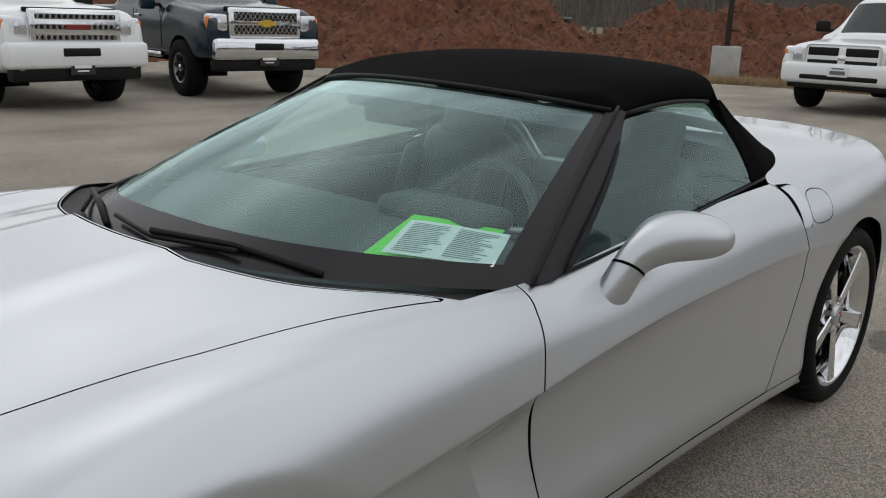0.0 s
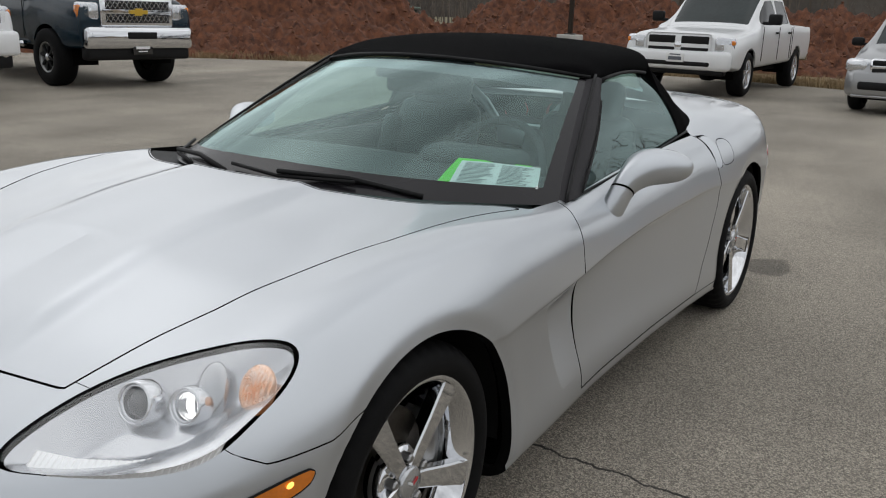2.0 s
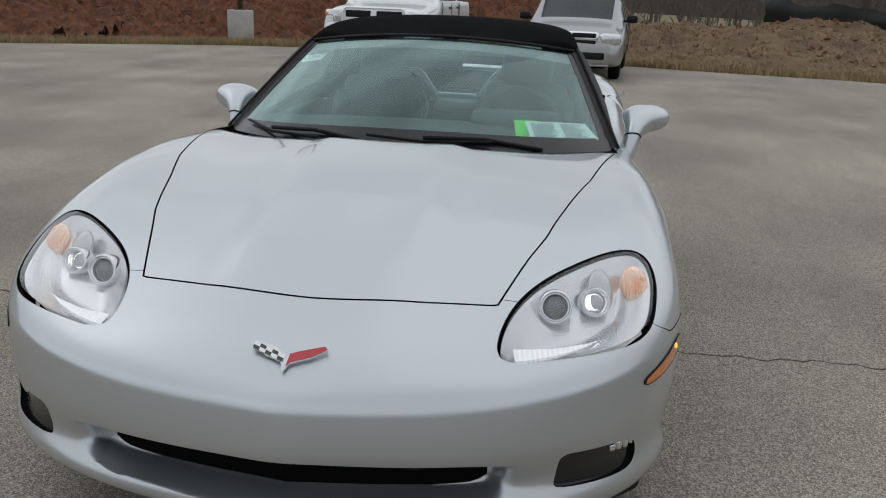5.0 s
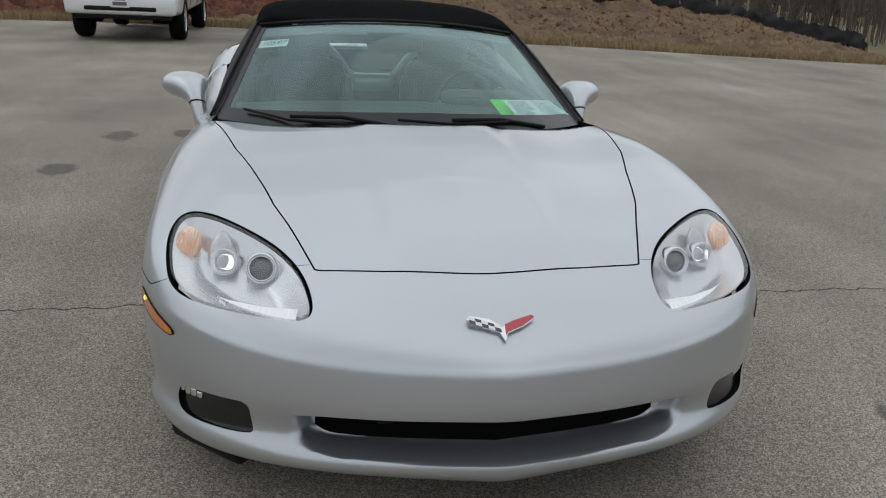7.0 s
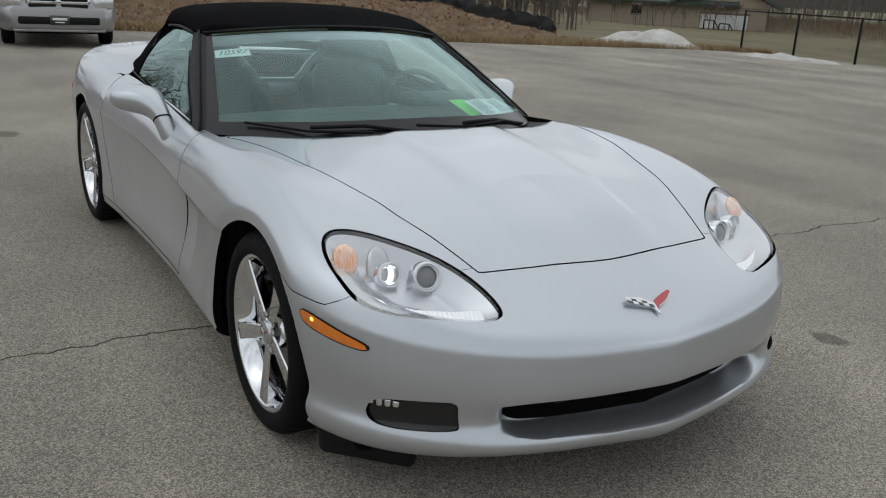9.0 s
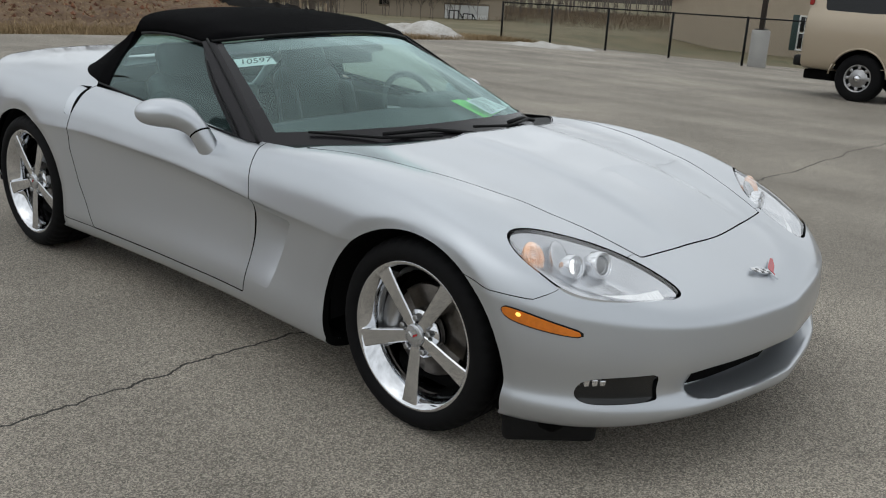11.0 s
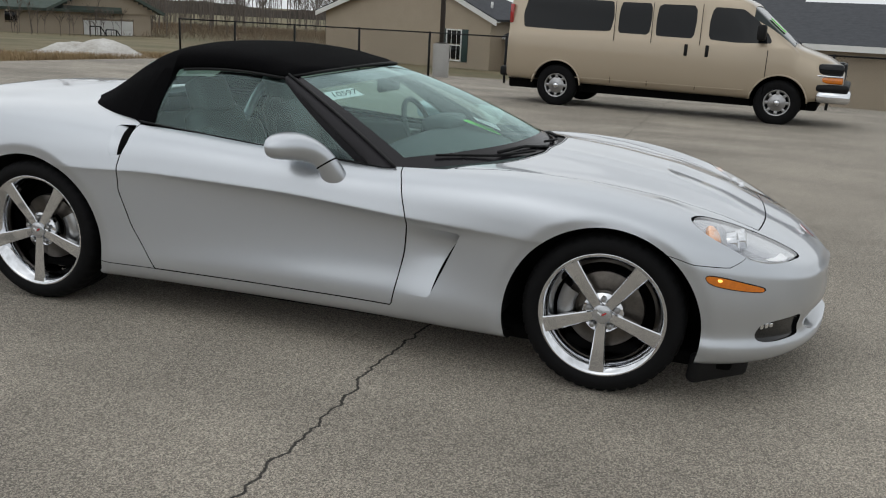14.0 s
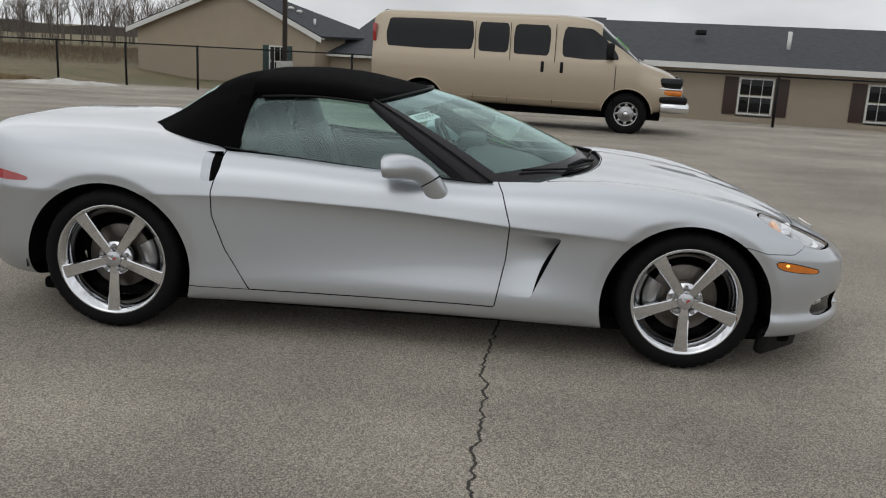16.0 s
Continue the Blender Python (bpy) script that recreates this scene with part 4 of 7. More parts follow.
HALF_WIDTH = [(-1.55, 0.915), (-1.3, 0.924), (-1.0, 0.914), (-0.7, 0.895), (-0.2, 0.882), (0.3, 0.884), (0.7, 0.906), (1.1, 0.922), (1.45, 0.920)]
CREASE_Z = [(-1.55, 0.66), (-0.7, 0.684), (0.0, 0.662), (0.52, 0.622), (0.9, 0.606), (1.45, 0.57)]
HOLLOW = [(-0.9, 0.0), (-0.6, 0.012), (0.2, 0.035), (0.5, 0.038), (0.75, 0.02), (0.95, 0.004), (1.45, 0.0)]


def top_z(x, y):
    q = np.abs(y) / 0.9
    fall = [np.interp(q, CROWN_Q, row) for _, row in CROWN]
    xs = [r[0] for r in CROWN]
    k = int(np.clip(np.searchsorted(xs, x) - 1, 0, len(xs) - 2))
    t = np.clip((x - xs[k]) / (xs[k + 1] - xs[k]), 0, 1)
    return keyed(x, MIDDLE_Z) + (1 - t) * fall[k] + t * fall[k + 1]


def body_station(x):
    w, zk, c = keyed(x, HALF_WIDTH), keyed(x, CREASE_Z), keyed(x, HOLLOW)
    col = [(x, q * w, top_z(x, q * 0.9)) for q in CROWN_Q]
    zt = col[-1][2]
    fat = keyed(x, [(0.4, 0), (1.0, 1), (1.5, 1)])
    col += [(x, (0.974 + 0.012 * fat) * w, zk + (zt - zk) * 0.62), (x, (0.992 + 0.006 * fat) * w, zk + (zt - zk) * 0.25), (x, w + 0.005, zk), (x, w + 0.004, zk - 0.004), (x, w - c, zk - 0.032), (x, w - c * 0.8, 0.42),
            (x, w - c * 0.1, 0.33), (x, w + 0.004, 0.29), (x, w + 0.004, 0.23), (x, w - 0.02, 0.155), (x, w - 0.25, 0.15)]
    return col


def nose_plan(a):
    """How far the nose reaches ahead and aside at the plan angle a; it comes to a blunt point in the middle."""
    c, s = math.cos(a), math.sin(a)
    r = ((abs(c) / 0.737) ** 2.62 + (abs(s) / 0.920) ** 2.62) ** (-1 / 2.62)
    return r * c + 0.042 * math.exp(-r * s / 0.28), r * s


def nose_station(a):
    """A column of the nose at the plan angle a (0 is straight ahead)."""
    ahead, aside = nose_plan(a)
    at = lambda f, z: (NOSE + f * ahead, f * aside, z)
    side = math.sin(a) ** 3
    col = [at(q, top_z(NOSE + q * ahead, q * aside)) for q in CROWN_Q]
    zt = col[-1][2]
    zk = 0.476 + 0.084 * side
    dip = min(1.0, max(0.0, (0.60 - aside) / 0.10))
    col += [at(0.962 + 0.016 * side, zt - (zt - zk) * 0.36), at(0.986 + 0.009 * side, zt - (zt - zk) * 0.76), at(1.0, zk + 0.006), at(1.004 - 0.004 * side, zk - 0.016), at(1.010 - 0.006 * side, 0.418 + 0.067 * side), at(1.016 - 0.013 * side, 0.368 + 0.047 * side),
            at(0.992 + 0.002 * side, 0.328 + 0.012 * side), at(0.990 - 0.002 * side - 0.036 * dip, 0.284 + 0.004 * side), at(1.036 - 0.030 * side, 0.243 + 0.012 * side), at(0.998 - 0.024 * side, 0.176 + 0.02 * math.sin(math.pi * min(1.0, aside / 0.92))), at(0.90, 0.165)]
    return col


def tail_station(a):
    c, s = math.cos(a), math.sin(a)
    r = ((abs(c) / 0.64) ** 3.2 + (abs(s) / 0.915) ** 3.2) ** (-1 / 3.2)
    at = lambda f, z: (TAIL - f * r * c, f * r * s, z)
    col = [at(q, top_z(TAIL - q * r * c, q * r * s)) for q in CROWN_Q]
    zt = col[-1][2]
    col += [at(0.965, zt - 0.07), at(0.985, zt - 0.16), at(1.0, 0.66), at(1.0, 0.65), at(0.99, 0.58), at(0.985, 0.46), at(0.98, 0.36), at(0.97, 0.31), at(0.95, 0.26), at(0.9, 0.2), at(0.6, 0.19)]
    return col


def body_half():
    """The left half of the outer skin, with a fourth column q that runs from the middle line (0) to the sill (1)."""
    net = [tail_station(radians(a)) for a in np.linspace(0, 80, 8)]
    net += [body_station(x) for x in np.linspace(TAIL, NOSE, 31)]
    net += [nose_station(radians(a)) for a in np.linspace(84, 0, 15)]
    net = np.array(net)
    mir = np.array([1, -1, 1])
    net = np.concatenate([net[1:2] * mir, net, net[-2:-1] * mir])
    net = np.concatenate([net[:, 1:2] * mir, net, 2 * net[:, -1:] - net[:, -2:-1]], axis=1)
    qs = np.linspace(0, 1, net.shape[1] - 2)
    g = spline(spline(net, 5, 0), 6, 1)
    nu, nv = g.shape[:2]
    # the raised middle of the hood, with a clear edge each side
    off = np.clip((np.abs(g[..., 1]) - 0.205) / 0.075, 0, 1)
    g[..., 2] += 0.013 * keyed(g[..., 0], [(0.5, 0), (0.85, 1), (1.75, 0.9), (1.94, 0)]) * (1 - off * off * (3 - 2 * off)) * (np.linspace(0, 1, nv) < 0.45)
    q = np.tile(np.linspace(0, 1, nv), (nu, 1))[..., None]
    V = np.concatenate([g, q], axis=2).reshape(-1, 4)
    V[np.abs(V[:, 1]) < 2e-4, 1] = 0
    # merge the poles
    at, first = {}, {}
    for k, v in enumerate(V):
        key = tuple(np.round(v[:3], 5))
        at[k] = first.setdefault(key, k)
    F = []
    for f in grid_faces(nu, nv):
        h = []
        for i in f:
            if at[i] not in h:
                h.append(at[i])
        if len(h) > 2:
            F.append(tuple(h))
    return compact(V, F)


GAP = 0.0027


def arch(cx, cz, r):
    return lambda V: np.where(V[:, 1] > 0.5, np.hypot(V[:, 0] - cx, V[:, 2] - cz) - r, 1.0)


def cowl_x(y):
    return 0.95 - 0.50 * (np.abs(y) / 0.776) ** 2.6


def hood_back_x(y):
    """Where the hood and fenders end, ahead of the glass."""
    return 0.95 - 0.33 * (np.abs(y) / 0.776) ** 2.6


def door_field(V):
    x, z, q = V[:, 0], V[:, 2], V[:, 3]
    front = keyed(z, [(0.15, 0.465), (0.225, 0.472), (0.466, 0.516), (0.625, 0.525), (0.765, 0.482), (0.85, 0.43)])
    rear = keyed(z, [(0.2, -0.66), (0.258, -0.684), (0.428, -0.79), (0.586, -0.85), (0.70, -0.852), (0.745, -0.842), (0.80, -0.822), (0.87, -0.818), (0.95, -0.815)])
    return np.maximum.reduce([x - front, rear - x, 0.243 - z, 0.25 - q, 0.5 - V[:, 1]])


def hood_field(V):
    x, y, q = V[:, 0], V[:, 1], V[:, 3]
    side = keyed(x, [(0.5, 0.785), (0.66, 0.762), (1.17, 0.662), (1.36, 0.606), (1.6, 0.545), (1.7, 0.508), (1.89, 0.444), (1.95, 0.42)])
    return np.maximum.reduce([np.abs(y) - side, x - (1.930 - 0.20 * y**2), hood_back_x(y) + 0.03 - x, q - 0.45])


HEADLAMP = rounded([(1.632, 0.776), (1.640, 0.748), (1.665, 0.702), (1.720, 0.622), (1.790, 0.545), (1.860, 0.497), (1.930, 0.470), (2.005, 0.458), (2.044, 0.466), (2.050, 0.500), (2.036, 0.545), (2.006, 0.632), (1.965, 0.710), (1.914, 0.768), (1.866, 0.800), (1.826, 0.813), (1.777, 0.819), (1.724, 0.822), (1.676, 0.816), (1.642, 0.800)], 3)


def lamp_field(V):
    return np.where((V[:, 0] > 1.4) & (V[:, 2] > 0.47), polygon_field(HEADLAMP)(V), 1.0)


def bumper_field(V):
    x, y, z = V[:, 0], V[:, 1], V[:, 2]
    seam = keyed(x, [(1.5, 0.61), (1.60, 0.592), (1.66, 0.576), (1.79, 0.572), (1.836, 0.598), (1.88, 0.66), (1.93, 0.9)])
    return np.maximum(1.4 - x, z - seam)


FOG = rounded([(0.796, 0.290), (0.791, 0.334), (0.782, 0.348), (0.75, 0.358), (0.71, 0.362), (0.634, 0.366), (0.614, 0.364), (0.608, 0.32), (0.602, 0.286), (0.610, 0.279), (0.71, 0.275), (0.775, 0.274)], 3)
MARKER = rounded([(1.704, 0.532), (1.712, 0.546), (1.78, 0.538), (1.87, 0.515), (1.926, 0.500), (1.932, 0.486), (1.92, 0.478), (1.86, 0.483), (1.77, 0.496), (1.722, 0.508)], 3)
MOUTH_TOP = [(0, 0.360), (0.25, 0.358), (0.43, 0.360), (0.505, 0.352), (0.54, 0.330)]
MOUTH_FOOT = [(0, 0.240), (0.2, 0.242), (0.42, 0.250), (0.50, 0.264), (0.54, 0.30)]
MOUTH = rounded([*MOUTH_TOP[:4], (0.548, 0.346), (0.545, 0.268), *MOUTH_FOOT[2::-1], (-0.3, 0.242), (-0.3, 0.360)], 3)


def front_only(field):
    return lambda V: np.where((V[:, 0] > 1.6), field(V), 1.0)


def shell(mesh):
    """Both sides as one mesh with thickness."""
    return skin(mirrored(mesh))


def both_sides(name, mesh, mat, parent, label="", depth=0.012, **kw):
    out = []
    for m in (mesh, other_side(mesh)):
        out.append(part(name, skin(m, depth), mat, parent, label, edge_from=len(m[1]), **kw))
    return out


sports_car = thing("sports_car", "silver convertible sports car, black canvas top closed, headlamps lit", "car")

half = body_half()
for cx, cz, r in ((1.335, 0.292, 0.384), (-1.3625, 0.300, 0.405)):
    # the flange round each wheel opening leans inwards
    far_of = np.hypot(half[0][:, 0] - cx, half[0][:, 2] - cz)
    near = np.clip((r + 0.042 - far_of) / 0.042, 0, 1) * (half[0][:, 1] > 0.5) * (half[0][:, 2] > 0.20)
    half[0][:, 1] -= 0.012 * near
n_half = normals(*half)
n_half[half[0][:, 1] == 0, 1] = 0
inner = (half[0].copy(), half[1])
inner[0][:, :3] -= n_half * 0.022
half = (np.concatenate([half[0], n_half], axis=1), half[1])

_, half = cut(half, arch(1.335, 0.292, 0.384))
_, half = cut(half, arch(-1.3625, 0.300, 0.405))
TOP_CUT = [(-1.2, 0.235), (-1.0, 0.27), (-0.86, 0.30), (-0.81, 0.332)]
cockpit = lambda V: np.maximum.reduce([V[:, 0] - hood_back_x(V[:, 1]) - 0.024, -1.12 - V[:, 0] + 0.25 * V[:, 1] ** 2, V[:, 3] - keyed(V[:, 0], TOP_CUT)])
_, half = cut(half, cockpit)

PULL = [(-0.908, 0.868), (-0.826, 0.870), (-0.820, 0.864), (-0.824, 0.800), (-0.838, 0.746), (-0.904, 0.742)]
side_part = lambda poly: (lambda V: np.where((V[:, 1] > 0.5) & (V[:, 3] > 0.2), polygon_field(poly, 0, 2)(V), 1.0))
pull_dish, half = cut(half, side_part(PULL))
door, half = cut(half, lambda V: door_field(V) + GAP)
_, half = cut(half, lambda V: door_field(V) - GAP)
hood, half = cut(half, lambda V: hood_field(V) + GAP)
_, half = cut(half, lambda V: hood_field(V) - GAP)
lens, half = cut(half, lambda V: lamp_field(V) + 0.004)
_, half = cut(half, lambda V: lamp_field(V) - 0.005)
bumper, half = cut(half, lambda V: bumper_field(V) + 0.0015)
_, half = cut(half, lambda V: bumper_field(V) - 0.0015)
fog, bumper = cut(bumper, front_only(polygon_field(FOG, 1, 2)))
side_marker, bumper = cut(bumper, lambda V: np.where((V[:, 0] > 1.5) & (V[:, 1] > 0.5), polygon_field(MARKER, 0, 2)(V), 1.0))
mouth, bumper = cut(bumper, front_only(polygon_field(MOUTH, 1, 2)))
mouth = (mouth[0][:, :4].copy(), mouth[1])
fender, rest = cut(half, lambda V: np.where(V[:, 3] < 0.4, 0.3, 0.46) - V[:, 0])
REAR_MARK = rounded([(-1.93, 0.738), (-1.84, 0.730), (-1.75, 0.716), (-1.715, 0.704), (-1.725, 0.694), (-1.80, 0.690), (-1.93, 0.690)], 3)
FLAP = rounded([(-1.062, 0.846), (-0.93, 0.850), (-0.912, 0.80), (-0.905, 0.752), (-0.98, 0.745), (-1.058, 0.752), (-1.075, 0.80)], 3)
sill = lambda V: np.maximum(V[:, 2] - 0.243, -0.99 - V[:, 0])
rocker, quarter = cut(rest, lambda V: sill(V) + 0.0018)
_, quarter = cut(quarter, lambda V: sill(V) - 0.0018)

# the hollow behind the front wheel, with its slanted slot
slot = lambda V: (V[:, 0] - 0.643) - (V[:, 2] - 0.309) * (0.115 / 0.263)
cove_field = lambda V: np.maximum.reduce([slot(V), V[:, 2] - keyed(V[:, 0], CREASE_Z) + 0.03, 0.30 - V[:, 2], 0.45 - V[:, 0], 0.6 - V[:, 1]])
cove, fender = cut(fender, cove_field)
cove = (cove[0][:, :4].copy(), cove[1])
depth = np.clip((cove[0][:, 0] - 0.5) / (0.70 - 0.5), 0, 1) * np.clip((cove[0][:, 2] - 0.30) / 0.17, 0, 1) * np.clip((keyed(cove[0][:, 0], CREASE_Z) - 0.03 - cove[0][:, 2]) / 0.05, 0, 1)
cove[0][:, 1] -= 0.038 * depth
slit_w = lambda z: 0.017 * np.sin(np.pi * np.clip((z - 0.315) / 0.255, 0, 1))
vent_slit, cove = cut(cove, lambda V: -slot(V) - slit_w(V[:, 2]))
rear_mark, quarter = cut(quarter, side_part(REAR_MARK))
rear_mark = (rear_mark[0][:, :3] + normals(*rear_mark) * 0.003, rear_mark[1])
pull_dish = (pull_dish[0][:, :4].copy(), pull_dish[1])
k = np.clip((pull_dish[0][:, 0] + 0.906) / 0.080, 0, 1)
pull_dish[0][:, :3] -= normals(*pull_dish) * (0.023 * k)[:, None]
# the deeper half of the dish is split off to carry painted shade
dark_dish, pull_dish = cut(pull_dish, lambda V: 0.50 - (V[:, 0] + 0.906) / 0.080)
fuel_flap, left_quarter = cut(quarter, lambda V: side_part(FLAP)(V) + 0.0014)
_, left_quarter = cut(left_quarter, lambda V: side_part(FLAP)(V) - 0.0014)

lining, _ = cut(inner, lambda V: -np.minimum(arch(1.335, 0.292, 0.40)(V), arch(-1.3625, 0.300, 0.42)(V)))
_, lining = cut(lining, lambda V: np.maximum.reduce([V[:, 0] - hood_back_x(V[:, 1]) - 0.03, -1.12 - V[:, 0], V[:, 3] - keyed(V[:, 0], TOP_CUT) - 0.012]))
_, lining = cut(lining, front_only(polygon_field(MOUTH, 1, 2)))
_, lining = cut(lining, lambda V: np.where(V[:, 1] > 0.5, polygon_field([(0.47, 0.24), (0.70, 0.24), (0.82, 0.64), (0.47, 0.66)], 0, 2)(V), 1.0))
_, lining = cut(lining, lambda V: lamp_field(V))
# a black copy of the skin, set inside, supplies the gaps' shade
part("gap_backing", mirrored(lining), DARK_GAP, sports_car, "black inner sheet added to darken the panel gaps")
part("hood", shell(hood), SILVER, sports_car, edge_from=2 * len(hood[1]))
part("front_bumper", shell(bumper), SILVER, sports_car, edge_from=2 * len(bumper[1]))
right_quarter = other_side(quarter)
both = (np.concatenate([left_quarter[0], right_quarter[0]]), list(left_quarter[1]) + [tuple(i + len(left_quarter[0]) for i in f) for f in right_quarter[1]])
part("rear_body", skin(both), SILVER, sports_car, edge_from=len(both[1]))
part("fuel_flap", skin(fuel_flap), SILVER, sports_car, "silver fuel filler flap", edge_from=len(fuel_flap[1]))
for sgn in (1, -1):
    dish = part("door_pull", pull_dish if sgn > 0 else other_side(pull_dish), SILVER, sports_car, "recessed silver door pull")
    part("dish_shade", dark_dish if sgn > 0 else other_side(dark_dish), DARK_GAP, dish, "deep half of the pull, painted black for shade")
    part("vent_slot", vent_slit if sgn > 0 else other_side(vent_slit), DARK_GAP, sports_car, "dark slanted vent slot")
both_sides("door", door, SILVER, sports_car)
both_sides("front_fender", fender, SILVER, sports_car, depth=0.03)
both_sides("side_cove", cove, SILVER, sports_car)
both_sides("rocker_panel", rocker, SILVER, sports_car)

# lamps, marker, fog lamps, mouth
NL = normals(*lens)
bowl_depth = 0.010 + 0.055 * np.clip(-lamp_field(lens[0]) / 0.07, 0, 1)
bowl = (lens[0][:, :3] - NL * bowl_depth[:, None], lens[1])
rim_in, bowl_rim = cut(lens, lambda V: lamp_field(V) + 0.012)
def nose_x(y):
    return NOSE + 0.737 * 0.985 * (1 - min(1, abs(y) / 0.90) ** 2.62) ** (1 / 2.62)


lamp_axis = Vector((0.86, 0.22, 0.46)).normalized()


def round_lamp(center, axis, r, length, parent, name, glow=None):
    """A projector lamp: a chrome tube with a domed glass in its mouth."""
    turn = axis.to_track_quat("Z", "Y").to_matrix().to_4x4()
    m = Matrix.Translation(center) @ turn
    bm = lathe([(r * 0.80, -length), (r * 1.0, -length), (r * 1.06, -0.004), (r * 1.02, 0.003), (r * 0.90, 0.0), (r * 0.86, -0.014)], 28, "Z")
    bmesh.ops.transform(bm, matrix=m, verts=bm.verts[:])
    tube_ob = part(name, bm, CHROME, parent, "chrome projector barrel")
    bm = lathe([(0.0001, 0.006), (r * 0.4, 0.004), (r * 0.7, -0.003), (r * 0.88, -0.013)], 28, "Z")
    bmesh.ops.transform(bm, matrix=m, verts=bm.verts[:])
    dome = part("lamp_glass", bm, LENS if glow else PROJECTOR, tube_ob, "clear projector glass" if glow else "dark clear projector glass")
    if glow:
        dome.visible_shadow = False
        bm = lathe([(0.0001, -0.030), (r * 0.62, -0.029), (r * 0.70, -0.024)], 24, "Z")
        bmesh.ops.transform(bm, matrix=m, verts=bm.verts[:])
        part("bulb", bm, glow, tube_ob, "lit white lamp")
        bm = lathe([(r * 0.68, -0.026), (r * 0.86, -0.010)], 24, "Z")
        bmesh.ops.transform(bm, matrix=m, verts=bm.verts[:])
        part("reflector", bm, BEZEL, tube_ob, "silver reflector cup")


for sgn in (1, -1):
    side = (lambda m: m) if sgn > 0 else other_side
    headlamp = part("headlamp", side(lens), LENS, sports_car, "clear wraparound headlamp, lit")
    headlamp.visible_shadow = False
    part("housing", side(bowl), BEZEL, headlamp, "silver headlamp bowl")
    ax = Vector((lamp_axis.x, lamp_axis.y * sgn, lamp_axis.z))
    ahead = Vector((0.95, 0.10 * sgn, 0.28)).normalized()
    round_lamp(Vector((1.804, 0.676 * sgn, 0.634)), ahead, 0.029, 0.07, headlamp, "low_beam", LAMP_ON)
    round_lamp(Vector((1.838, 0.580 * sgn, 0.626)), ahead, 0.033, 0.07, headlamp, "high_beam")
    # a silver bulge behind each lamp, and a bright ring round its glass
    for (lx, ly, lz), rr, up in (((1.804, 0.676, 0.634), 0.029, 1), ((1.838, 0.580, 0.626), 0.033, 0)):
        m = Matrix.Translation((lx, ly * sgn, lz)) @ ahead.to_track_quat("Z", "Y").to_matrix().to_4x4()
        ring = lathe([(rr * 1.02, -0.01), (rr * 1.06, 0.004), (rr * 1.14, 0.007), (rr * 1.24, 0.003), (rr * 1.30, -0.03)], 32, "Z")
        bmesh.ops.transform(ring, matrix=m, verts=ring.verts[:])
        part("bezel_ring", ring, CHROME, headlamp, "bright bezel ring")
        if not up:
            continue
        egg = bmesh.new()
        bmesh.ops.create_uvsphere(egg, u_segments=24, v_segments=14, radius=1)
        bmesh.ops.transform(egg, matrix=Matrix.Translation((lx - 0.052, (ly + 0.010) * sgn, lz + 0.012 - 0.004 * up)) @ ax.to_track_quat("Z", "Y").to_matrix().to_4x4() @ Matrix.Diagonal((0.034, 0.060, 0.020, 1)), verts=egg.verts[:])
        part("pod", egg, POD, headlamp, "silver lamp pod")
    # turn signal: a ribbed egg behind the lens
    bm = bmesh.new()
    bmesh.ops.create_uvsphere(bm, u_segments=48, v_segments=32, radius=1)
    for v in bm.verts:
        v.co.z *= 1 + 0.16 * math.cos(30 * v.co.x)
    turn = ax.to_track_quat("Z", "Y").to_matrix().to_4x4()
    bmesh.ops.transform(bm, matrix=Matrix.Translation((1.718, 0.770 * sgn, 0.660)) @ turn @ Matrix.Diagonal((0.036, 0.047, 0.020, 1)), verts=bm.verts[:])
    part("turn_signal", bm, SIGNAL, headlamp, "clear ribbed turn signal with an orange glow", smooth=False)
    # ribbed reflector along the foot of the lamp, with an added glow of its own
    ribs = bmesh.new()
    foot = [(2.026, 0.50, 0.548), (2.003, 0.585, 0.548), (1.962, 0.67, 0.553), (1.906, 0.745, 0.563), (1.85, 0.79, 0.58)]
    fx = np.array(foot)
    tt = np.linspace(0, 4, 60)
    fine = np.stack([np.interp(tt, range(5), fx[:, k]) for k in range(3)], -1)
    vs = []
    for k, p in enumerate(fine):
        lift = 0.0025 * (k % 2)
        vs.append([ribs.verts.new((p[0] + lift - 0.010, (p[1]) * sgn, p[2] - 0.003)), ribs.verts.new((p[0] - 0.044 + lift, (p[1] - 0.010) * sgn, p[2] + 0.017 + lift))])
    for a, b in zip(vs, vs[1:]):
        ribs.faces.new((a[0], b[0], b[1], a[1]))
    part("reflector_strip", ribs, STRIP_GLOW, headlamp, "ribbed reflector strip with an added glow", smooth=False)
    mk = (side_marker[0][:, :3] + normals(*side_marker) * 0.003, side_marker[1])
    face, edging = cut(mk, lambda V: polygon_field(MARKER, 0, 2)(V) + 0.0035)
    marker = part("side_marker", skin(side(face), 0.01), AMBER, sports_car, "amber side marker lamp, lit")
    part("rim", skin(side(edging), 0.01), BLACK_TRIM, marker, "dark rim")
    spot = mk[0][np.argmin(np.hypot(mk[0][:, 0] - 1.758, mk[0][:, 2] - 0.523))]
    glint = bmesh.new()
    bmesh.ops.create_uvsphere(glint, u_segments=14, v_segments=8, radius=1)
    bmesh.ops.transform(glint, matrix=Matrix.Translation((spot[0], sgn * spot[1], spot[2])) @ Matrix.Diagonal((0.011, 0.0025, 0.006, 1)), verts=glint.verts[:])
    part("bulb", glint, BULB, marker, "small lit bulb")
    fl = (fog[0][:, :3] - normals(*fog) * 0.011, fog[1])
